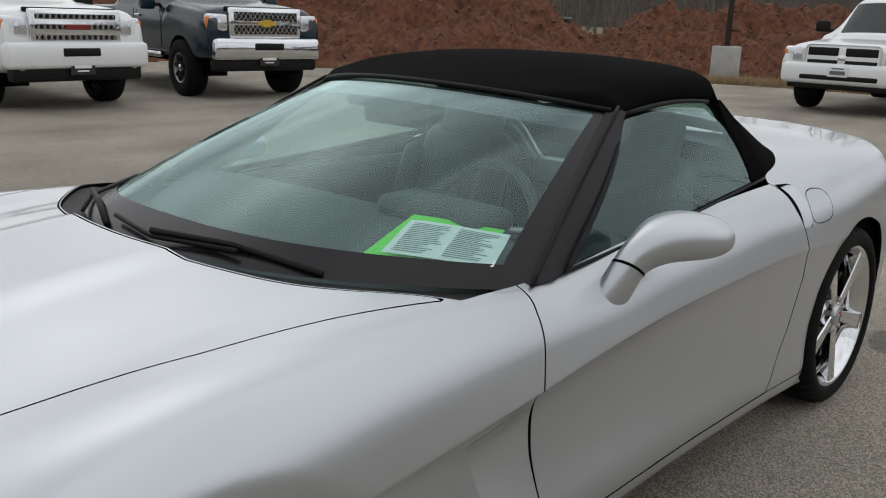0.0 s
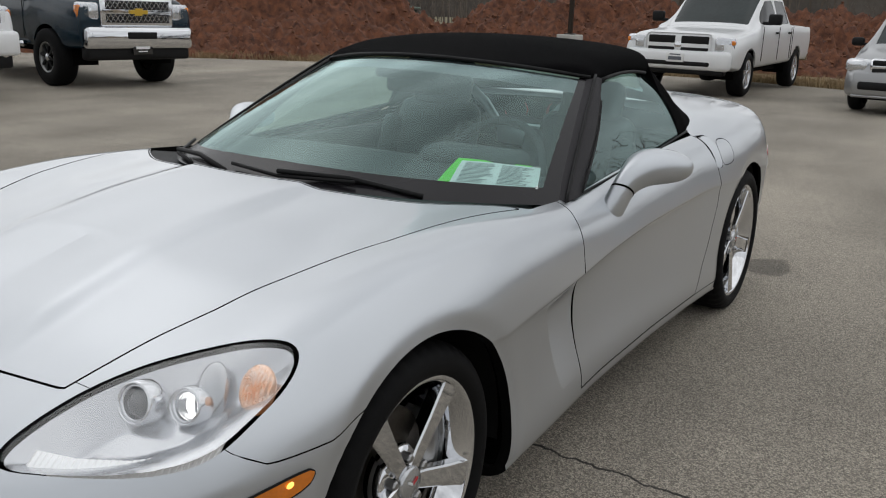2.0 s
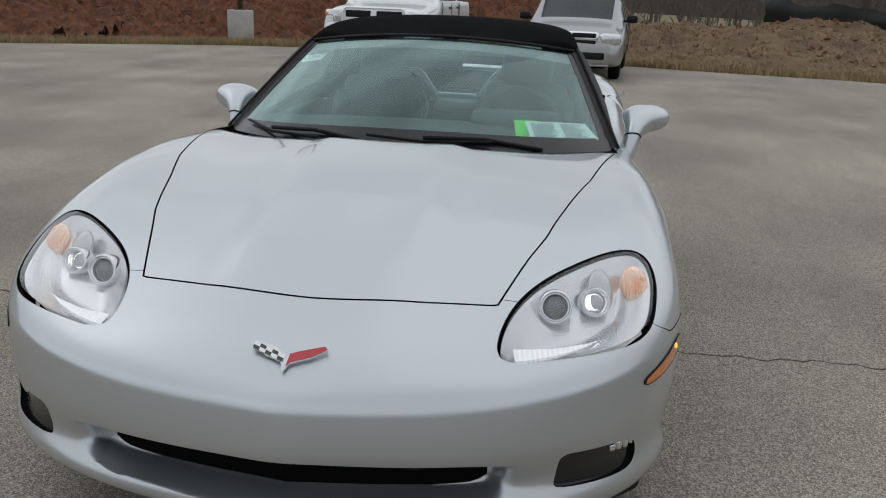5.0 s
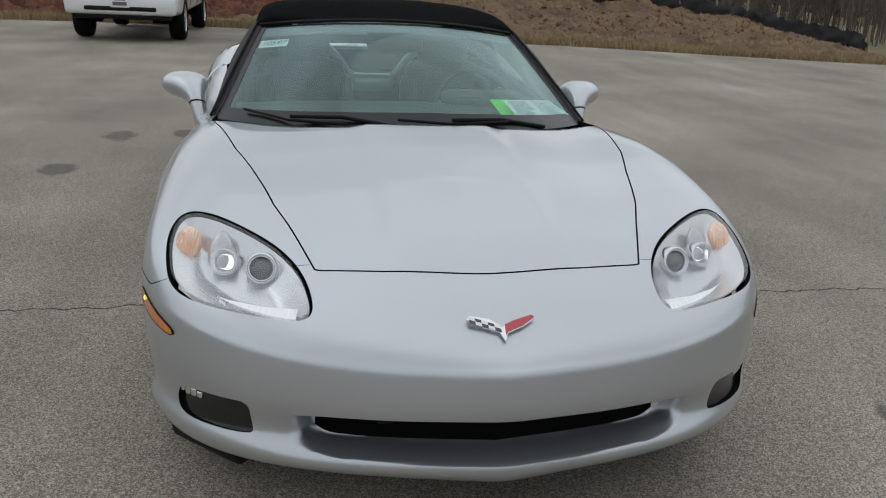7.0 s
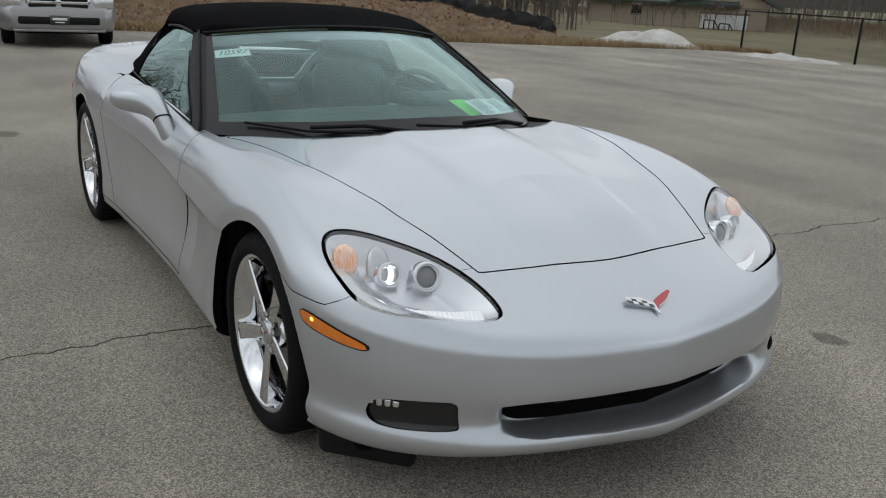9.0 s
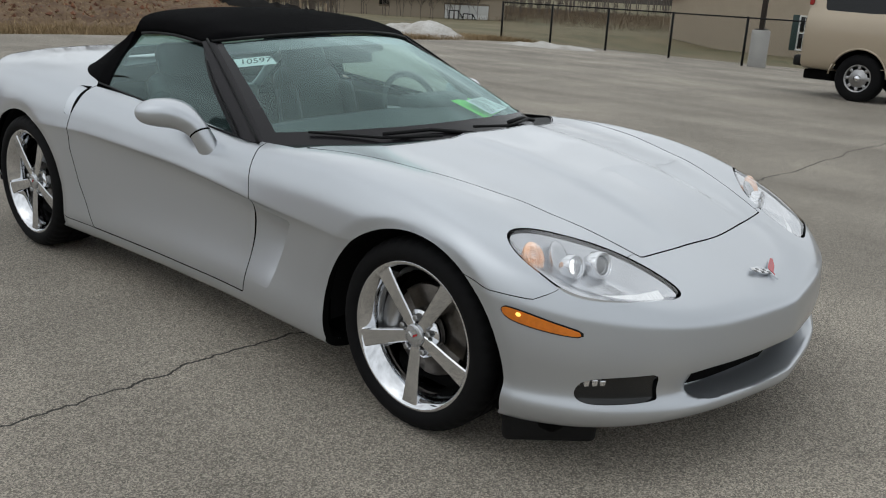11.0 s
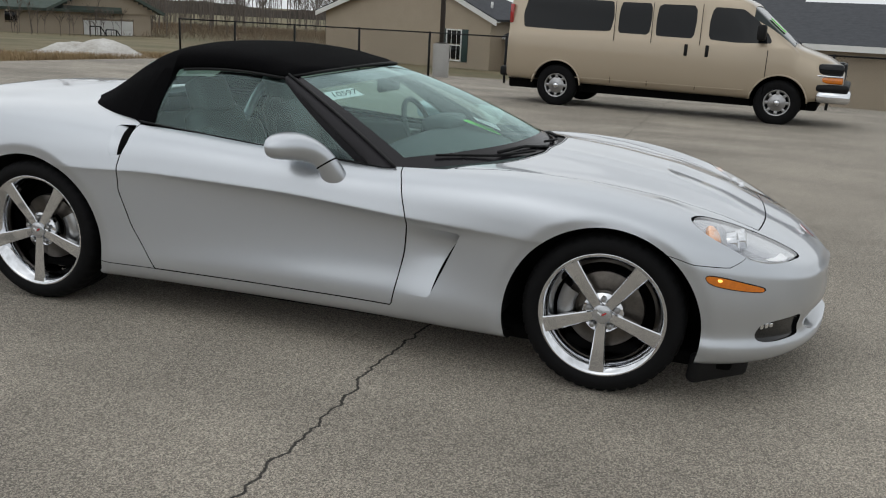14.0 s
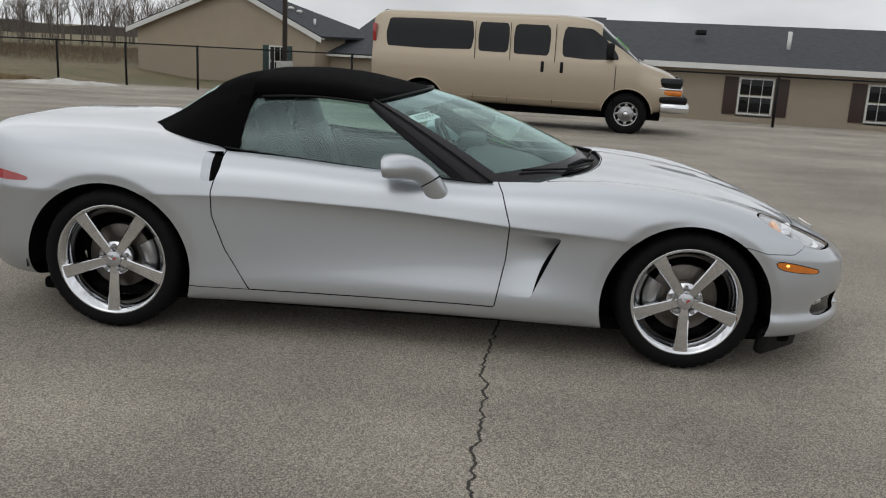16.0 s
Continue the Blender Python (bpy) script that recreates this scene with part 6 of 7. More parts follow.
part("red_flag", prism([(0.004, -0.012), (0.012, -0.004), (0.052, 0.007), (0.085, 0.023), (0.078, 0.028), (0.030, 0.017), (0.006, 0.010)], 0.003, 0.0042, "Z"), RED_ENAMEL, emblem, smooth=False)

# tail lamps and rear markers
for sgn in (1, -1):
    part("rear_marker", skin(rear_mark if sgn > 0 else other_side(rear_mark), 0.01), RED_LENS, sports_car, "red rear side marker")
    for yy in (0.42, 0.66):
        part("tail_lamp", lathe([(0.0001, -2.20 + 0.0), (0.06, -2.195), (0.075, -2.18), (0.075, -2.10)], 24, "X", at=(0.02 + 0.08 * (yy > 0.5), sgn * yy, 0.76)), RED_LENS, sports_car, "round red tail lamp")

# ---- cabin ----
def dash_row(y):
    k = (abs(y) / 0.7) ** 2
    fx = min(0.80, cowl_x(y) - 0.07)
    return [(fx - 0.02, y, 0.755 - 0.04 * k), (fx * 0.5 + 0.21, y, 0.812 - 0.035 * k), (0.34, y, 0.852 - 0.02 * k), (0.27, y, 0.848 - 0.02 * k), (0.235, y, 0.80), (0.24, y, 0.66), (0.33, y, 0.48)]


V = np.array([p for y in np.linspace(-0.69, 0.69, 31) for p in dash_row(y)])
part("dashboard", (V, grid_faces(31, 7, flip=True)), DASH, sports_car, "dark grey dashboard")
part("binnacle", bevel_box(0.16, 0.36, 0.07, (0.27, 0.37, 0.865), 0.03), DASH, sports_car)
part("cabin_floor", bevel_box(1.75, 1.42, 0.04, (-0.12, 0, 0.26), 0.01), CARPET, sports_car)
part("rear_bulkhead", bevel_box(0.06, 1.40, 0.52, (-0.86, 0, 0.52), 0.02), CARPET, sports_car)
part("rear_shelf", bevel_box(0.44, 1.30, 0.05, (-1.05, 0, 0.80), 0.02), CARPET, sports_car)
part("console", bevel_box(0.95, 0.22, 0.26, (-0.15, 0, 0.42), 0.04), DASH, sports_car)
for sgn in (1, -1):
    part("door_card", bevel_box(1.15, 0.05, 0.46, (-0.20, sgn * 0.735, 0.565), 0.02), LEATHER, sports_car, "black door lining")
    seat = part("seat", bevel_box(0.52, 0.50, 0.16, (-0.20, sgn * 0.37, 0.40), 0.06, pose(0, 0, 0, 0, 8, 0).to_3x3().to_4x4(), 3), LEATHER, sports_car, "black leather bucket seat")
    lean = pose(0, 0, 0, 0, -20, 0).to_3x3().to_4x4()
    part("backrest", bevel_box(0.15, 0.48, 0.58, (-0.60, sgn * 0.37, 0.66), 0.06, lean, 3, taper=0.86), LEATHER, seat)
    part("headrest", bevel_box(0.11, 0.27, 0.20, (-0.705, sgn * 0.37, 0.975), 0.045, lean, 3), LEATHER, seat)
    for k in (-0.2, 0.2):
        part("bolster", bevel_box(0.12, 0.09, 0.46, (-0.53, sgn * 0.37 + k, 0.64), 0.04, lean, 2), LEATHER, seat)
    hoop = [(-0.80, sgn * 0.10, 0.82), (-0.79, sgn * 0.14, 0.86), (-0.78, sgn * 0.19, 0.93), (-0.77, sgn * 0.25, 0.985), (-0.77, sgn * 0.36, 1.00)]
    part("seat_hoop", tube(hoop, 0.024, 8), SILVER, sports_car, "pale grey trim behind the seat")
part("waterfall", bevel_box(0.10, 0.24, 0.10, (-0.80, 0, 0.80), 0.03), SILVER, sports_car, "pale grey panel between the seats")
bm = bmesh.new()
ring = []
for i in range(41):
    a = 2 * math.pi * i / 40
    ring.append((0.135 - 0.075 * math.sin(a), 0.37 + 0.185 * math.cos(a), 0.80 + 0.17 * math.sin(a)))
wheel_ob = part("steering_wheel", tube(ring, 0.015, 8, caps=False), LEATHER, sports_car, "black steering wheel")
for a in (0.15, math.pi - 0.15, 4.71):
    part("spoke", tube([(0.16, 0.37, 0.80), (0.135 - 0.075 * math.sin(a), 0.37 + 0.185 * math.cos(a), 0.80 + 0.17 * math.sin(a))], 0.013, 6), STEEL, wheel_ob)
part("horn_pad", bevel_box(0.05, 0.13, 0.11, (0.165, 0.37, 0.80), 0.02, pose(0, 0, 0, 0, 22, 0).to_3x3().to_4x4()), LEATHER, wheel_ob)
mirror_ob = part("interior_mirror", bevel_box(0.035, 0.25, 0.075, (0.085, 0.0, 1.075), 0.015), BLACK_TRIM, sports_car, "black interior mirror")
part("mirror_arm", tube([(0.085, 0, 1.09), (0.12, 0, 1.135)], 0.012, 6), BLACK_TRIM, mirror_ob)
part("sensor_pod", bevel_box(0.10, 0.26, 0.03, (0.12, 0, 1.122), 0.012, pose(0, 0, 0, 0, 22, 0).to_3x3().to_4x4()), BLACK_TRIM, mirror_ob)

# papers lying on the dashboard
def sheet_of_paper(name, corners, mat, label, lift, sag=0.006, n=8):
    a, b, c, d = (Vector(p) for p in corners)
    V = []
    for i in range(n + 1):
        for j in range(n + 1):
            u, v = i / n, j / n
            p = a.lerp(b, u).lerp(d.lerp(c, u), v)
            V.append((p.x, p.y, p.z + lift + sag * math.sin(3.1 * u + 1.2 * v) * math.sin(2.2 * v)))
    ob = part(name, (V, grid_faces(n + 1, n + 1)), mat, None, label, category="paper")
    return ob


form = [(0.566, 0.452, 0.822), (0.468, 0.704, 0.822), (0.345, 0.652, 0.868), (0.432, 0.418, 0.866)]
sheet_of_paper("printed_form", form, PAPER, "white printed form lying on the dashboard", 0.010)
sheet_of_paper("green_card", [(0.580, 0.400, 0.814), (0.470, 0.640, 0.816), (0.300, 0.600, 0.868), (0.378, 0.372, 0.872)], GREEN_PAPER, "bright green card under the printed form", 0.002, 0.004)
fa, fb, fc, fd = (Vector(p) for p in form)
sheet_ob = bpy.data.objects["printed_form"]
rnd = random.Random(3)
for row in range(16):
    v = 0.08 + 0.053 * row
    for col in range(2):
        u0 = 0.07 + 0.46 * col
        u1 = u0 + rnd.uniform(0.25, 0.40)
        q = []
        for u, vv in ((u0, v), (u1, v), (u1, v + 0.018), (u0, v + 0.018)):
            p = fa.lerp(fb, u).lerp(fd.lerp(fc, u), vv)
            q.append((p.x, p.y, p.z + 0.0115 + 0.006 * math.sin(3.1 * u + 1.2 * vv) * math.sin(2.2 * vv)))
        part("print_bar", (q, [(0, 1, 2, 3)]), INK, sheet_ob, smooth=False)

# stock sticker in the top corner of the windscreen
sticker = part("windscreen_sticker", patch(screen, -0.935, -0.745, 0.72, 0.805, 6, 3, -0.006), PAPER, None, "white sticker with handwritten digits inside the windscreen", category="sticker")
digits = bpy.data.curves.new("digits", "FONT")
digits.body, digits.size, digits.align_x, digits.align_y = "10597", 0.052, "CENTER", "CENTER"
probe = bpy.data.objects.new("digits", digits)
mesh_digits = bpy.data.meshes.new_from_object(probe)
bpy.data.objects.remove(probe)
mesh_digits.materials.clear()
mesh_digits.materials.append(BLACK_ENAMEL)
lettering = new("lettering", mesh_digits)
lettering.parent = sticker
o0, ou, ov = (Vector(screen(*p)) for p in ((-0.84, 0.7625), (-0.82, 0.7625), (-0.84, 0.7825)))
eu, ev_ = (ou - o0).normalized(), (ov - o0).normalized()
en = eu.cross(ev_).normalized()
ev_ = en.cross(eu)
lettering.matrix_basis = Matrix.Translation(o0 - en * 0.0035 + Vector((0, 0, 0))) @ Matrix((eu, ev_, en)).transposed().to_4x4()

# ---- parked vehicles: built facing +x, y to their left, standing on z = 0 ----
def hull(stations, top, half, roof_half, belt, bottom, m=4):
    """Half of a vehicle's skin. top, half, roof_half, belt and bottom are keyed along x."""
    net = []
    for x in stations:
        zt, w, wr, zb, z0 = keyed(x, top), keyed(x, half), keyed(x, roof_half), keyed(x, belt), keyed(x, bottom)
        zb = min(zb, zt - 0.06)
        net.append([(x, 0, zt), (x, 0.45 * wr, zt - 0.004), (x, 0.85 * wr, zt - 0.018), (x, wr, zt - 0.045), (x, wr + 0.03, zt - 0.09), (x, wr + (w - wr) * 0.55, zb + (zt - zb) * 0.42),
                    (x, w - 0.025, zb + 0.02), (x, w - 0.008, zb - 0.03), (x, w + 0.012, z0 + (zb - z0) * 0.72), (x, w + 0.012, z0 + (zb - z0) * 0.40), (x, w - 0.005, z0 + (zb - z0) * 0.15), (x, w - 0.04, z0), (x, w - 0.3, z0 - 0.01)])
    net = np.array(net, float)
    mir = np.array([1, -1, 1])
    net = np.concatenate([net[:, 1:2] * mir, net, 2 * net[:, -1:] - net[:, -2:-1]], axis=1)
    net = np.concatenate([2 * net[:1] - net[1:2], net, 2 * net[-1:] - net[-2:-1]])
    g = spline(spline(net, 2, 0), m, 1)
    V = g.reshape(-1, 3)
    V[np.abs(V[:, 1]) < 1e-4, 1] = 0
    F = grid_faces(*g.shape[:2])
    nu, nv = g.shape[:2]
    F.append(tuple(range(0, nv)))
    F.append(tuple((nu - 1) * nv + j for j in range(nv))[::-1])
    return V, F


def soft_corners(poly, r=0.035):
    """The outline with its corners cut by r."""
    P = np.asarray(poly, float)
    out = []
    for k in range(len(P)):
        a, b, c = P[k - 1], P[k], P[(k + 1) % len(P)]
        da, dc = a - b, c - b
        la, lc = np.linalg.norm(da), np.linalg.norm(dc)
        p, q = b + da / la * min(r, 0.45 * la), b + dc / lc * min(r, 0.45 * lc)
        out += [p, 0.25 * p + 0.5 * b + 0.25 * q, q]
    return np.array(out)


def vehicle_wheel(parent, x, y, R, rim, width, sgn, style):
    put = lambda bm: (bmesh.ops.transform(bm, matrix=Matrix.Translation((x, y, R)) @ (Matrix() if sgn > 0 else pose(0, 0, 0, 0, 0, 180).to_3x3().to_4x4()), verts=bm.verts[:]), bm)[1]
    h = width / 2
    w = part("wheel", put(lathe([(rim, h - 0.02), (rim + 0.02, h), (R - 0.05, h), (R - 0.015, h - 0.025), (R, h - 0.05), (R, -h + 0.05), (R - 0.02, -h), (rim, -h)], 40)), RUBBER, parent, "black tyre")
    face = STEEL if style == "steel" else BEZEL
    if style == "dark":
        face = BLACK_TRIM
    part("rim", put(lathe([(rim + 0.008, h - 0.015), (rim - 0.008, h - 0.012), (rim - 0.02, h - 0.03), (rim - 0.04, 0.0), (rim, -h + 0.04)], 40)), face if style != "dark" else STEEL, w)
    # black disc added for the shade behind the wheel face
    part("shade_plate", put(lathe([(0.0001, -0.01), (rim - 0.03, -0.01)], 24)), DARK_GAP, w)
    if style == "steel":
        part("wheel_disc", put(lathe([(0.0001, h - 0.02), (0.06, h - 0.02), (0.075, h - 0.05), (rim * 0.62, h - 0.035), (rim * 0.70, h - 0.05)], 32)), face, w, "grey steel wheel disc")
        for k in range(8):
            a = 2 * math.pi * k / 8
            part("rib", put(bevel_box(rim * 0.34, 0.03, 0.055, (0.82 * rim * math.cos(a), h - 0.045, 0.82 * rim * math.sin(a)), 0.006, Matrix.Rotation(-a, 4, "Y"))), face, w)
        part("hub_cap", put(lathe([(0.0001, h + 0.02), (0.04, h + 0.015), (0.055, h - 0.02)], 20)), CHROME, w)
    else:
        n = 8 if style == "dark" else 5
        for k in range(n):
            a = 2 * math.pi * (k + 0.25) / n
            part("spoke", put(bevel_box(rim * 0.86, 0.035, 0.075 if n == 5 else 0.04, (0.52 * rim * math.cos(a), h - 0.04, 0.52 * rim * math.sin(a)), 0.008, Matrix.Rotation(-a, 4, "Y"))), face, w)
        part("hub_cap", put(lathe([(0.0001, h - 0.012), (0.05, h - 0.015), (0.07, h - 0.04)], 20)), CHROME if style == "dark" else face, w)


def finish_hull(v, mesh, paint, windows, wheels, R, arch_r, screen_box=None, screen_mat=None, trim=None):
    """Cuts the arches and the glass out of the skin, and adds both sides, glass and wheel wells."""
    for wx in wheels:
        mesh = cut(mesh, lambda V: np.where(V[:, 1] > 0.4, np.hypot(V[:, 0] - wx, V[:, 2] - R * 0.98) - arch_r, 1.0))[1]
    glass_bits = []
    for nm, poly in windows:
        got, mesh = cut(mesh, lambda V: np.where(V[:, 1] > 0.3, polygon_field(soft_corners(poly), 0, 2)(V), 1.0))
        glass_bits.append((nm, got))
    scr = None
    if screen_box:
        scr, mesh = cut(mesh, screen_box)
    part("body", skin(mirrored(mesh), 0.03), paint, v)
    for nm, got in glass_bits:
        for s in (got, other_side(got)):
            part(nm, (np.asarray(s[0])[:, :3] * np.array((1, 0.994, 1)), s[1]), DARK_GLASS, v, "dark side glass")
    if scr is not None and len(scr[1]):
        m2 = mirrored(scr)
        part("windscreen", (m2[0][:, :3] - np.array((0.012, 0, 0.006)), m2[1]), screen_mat or DARK_GLASS, v, "windscreen glass")
    for wx in wheels:
        for s in (1, -1):
            bm = lathe([(0.10, 0.45), (arch_r + 0.01, 0.45), (arch_r + 0.012, 0.88)], 28, at=(wx, 0, R * 0.98), sweep=200)
            bmesh.ops.rotate(bm, verts=bm.verts[:], cent=(wx, 0, R * 0.98), matrix=Matrix.Rotation(radians(10), 3, "Y"))
            if s < 0:
                bmesh.ops.scale(bm, vec=(1, -1, 1), verts=bm.verts[:])
            part("wheel_well", bm, DARK_GAP, v)


def bars(parent, name, at, w, h, mat_back, rows, mat_bar, rot=None):
    """A plate with plain bars in place of writing; it faces +x."""
    p = part(name, bevel_box(0.02, w, h, at, 0.004), mat_back, parent)
    for k, (dy, dz, bw, bh) in enumerate(rows):
        part("bar", bevel_box(0.006, bw, bh, (at[0] + 0.012, at[1] + dy, at[2] + dz), 0.001), mat_bar, p, smooth=False)


def side_line(parent, x, z0, z1, y, name="door_seam", lean=0.0):
    for s in (1, -1):
        part(name, tube([(x, s * y, z0), (x + lean, s * y, z1)], 0.006, 4), DARK_GAP, parent)


def passenger_van(m):
    v = thing("passenger_van", "long beige passenger van with dark windows and chrome bumper", "van", m)
    st = sorted(set(np.round(list(np.arange(-2.95, 2.93, 0.12)) + [-2.97, -2.98, 2.94, 2.96, 1.30, 1.36, 2.16, 2.22], 3)))
    mesh = hull(st, [(-2.98, 1.98), (-2.92, 2.08), (-2.75, 2.125), (0.7, 2.150), (1.17, 2.11), (1.35, 2.04), (2.16, 1.36), (2.26, 1.31), (2.66, 1.19), (2.88, 1.07), (2.96, 0.95)],
                [(-2.98, 0.96), (-2.8, 0.99), (1.8, 1.0), (2.6, 0.97), (2.96, 0.90)], [(-2.98, 0.80), (1.2, 0.80), (1.37, 0.80), (2.19, 0.86), (2.96, 0.80)],
                [(-3.0, 1.34), (2.12, 1.30), (2.22, 1.12), (2.96, 0.85)], [(-3.0, 0.46), (2.3, 0.40), (2.96, 0.52)])
    top = 1.95
    wins = [("side_window", [(-2.68, 1.42), (-2.72, 1.66), (-2.66, top), (-1.9, top + 0.01), (-1.02, top), (-0.98, 1.66), (-1.02, 1.42), (-1.9, 1.40)]),
            ("side_window", [(-0.88, 1.40), (-0.90, 1.66), (-0.88, top - 0.01), (-0.32, top - 0.01), (-0.30, 1.66), (-0.32, 1.39)]),
            ("side_window", [(-0.20, 1.38), (-0.22, 1.66), (-0.20, top - 0.02), (0.46, top - 0.02), (0.48, 1.66), (0.46, 1.37)]),
            ("door_window", [(0.72, 1.37), (0.70, 1.66), (0.74, top - 0.03), (1.24, top - 0.05), (1.48, 1.74), (1.70, 1.50), (1.78, 1.36), (1.2, 1.34)])]
    scr = lambda V: np.where(V[:, 2] > 1.2, np.maximum.reduce([1.42 - V[:, 0], V[:, 0] - 2.14, np.abs(V[:, 1]) - 0.87]), 1.0)
    finish_hull(v, mesh, GOLD_PAINT, wins, (1.97, -1.97), 0.385, 0.46, scr, VAN_GLASS)
    for x in (-0.945, -0.27, 0.58, 1.72):
        side_line(v, x, 0.50, 1.95 if x < 1 else 1.25, 0.985 if x < 1 else 1.012)
    for s in (1, -1):
        for x, nm in ((0.36, "door_handle"), (0.72, "door_handle")):
            part(nm, bevel_box(0.06, 0.03, 0.20, (x, s * 1.008, 1.17), 0.015), BLACK_TRIM, v, "black upright door handle")
        for x in (-1.97, 1.97):
            arc = [(x + 0.475 * math.cos(radians(a)), s * 1.006, 0.377 + 0.475 * math.sin(radians(a))) for a in range(5, 176, 10)]
            part("arch_lip", tube(arc, 0.016, 6), GOLD_PAINT, v)
        part("rub_strip", bevel_box(3.0, 0.012, 0.012, (-0.1, s * 1.012, 0.56), 0.003), GOLD_PAINT, v)
        part("tail_lamp", bevel_box(0.07, 0.10, 0.34, (-2.95, s * 0.90, 1.66), 0.02), RED_LENS, v, "tall red tail lamp")
        part("headlamp", bevel_box(0.40, 0.36, 0.19, (2.74, s * 0.79, 0.985), 0.05), DARK_GLASS, v, "smoked headlamp")
        part("turn_signal", bevel_box(0.40, 0.36, 0.11, (2.75, s * 0.79, 0.815), 0.03), AMBER, v, "amber turn signal")
        part("lamp_trim", bevel_box(0.41, 0.37, 0.03, (2.745, s * 0.79, 0.880), 0.008), CHROME, v)
        mir = part("wing_mirror", bevel_box(0.14, 0.22, 0.26, (1.60, s * 1.12, 1.53), 0.04), BLACK_TRIM, v, "black door mirror")
        part("stalk", bevel_box(0.06, 0.16, 0.06, (1.63, s * 1.0, 1.44), 0.02), BLACK_TRIM, mir)
        for x in (-1.97, 1.97):
            vehicle_wheel(v, x, s * 0.86, 0.385, 0.215, 0.235, s, "steel")
    part("grille", bevel_box(0.06, 1.1, 0.30, (2.94, 0, 0.93), 0.03), BLACK_TRIM, v, "black grille")
    part("upper_bumper", bevel_box(0.52, 2.00, 0.13, (2.80, 0, 0.685), 0.05), BLACK_TRIM, v, "black bumper cap")
    part("bumper", bevel_box(0.54, 2.03, 0.19, (2.83, 0, 0.54), 0.06), CHROME, v, "chrome front bumper")
    part("rear_bumper", bevel_box(0.20, 1.86, 0.18, (-3.03, 0, 0.58), 0.04), BLACK_TRIM, v)
    part("tow_hitch", bevel_box(0.35, 0.10, 0.08, (-3.10, 0.0, 0.42), 0.015), BLACK_TRIM, v)
    part("wiper", tube([(2.20, -0.5, 1.37), (2.12, 0.1, 1.43)], 0.012, 5), BLACK_TRIM, v)
    part("sale_card", bevel_box(0.01, 0.22, 0.34, (1.80, -0.55, 1.66), 0.002, pose(0, 0, 0, 0, -50, 0).to_3x3().to_4x4()), GREEN_PAPER, v, "green card behind the windscreen")
    part("underbody", bevel_box(5.6, 1.5, 0.16, (-0.2, 0, 0.36), 0.03), DARK_GAP, v)
    return v


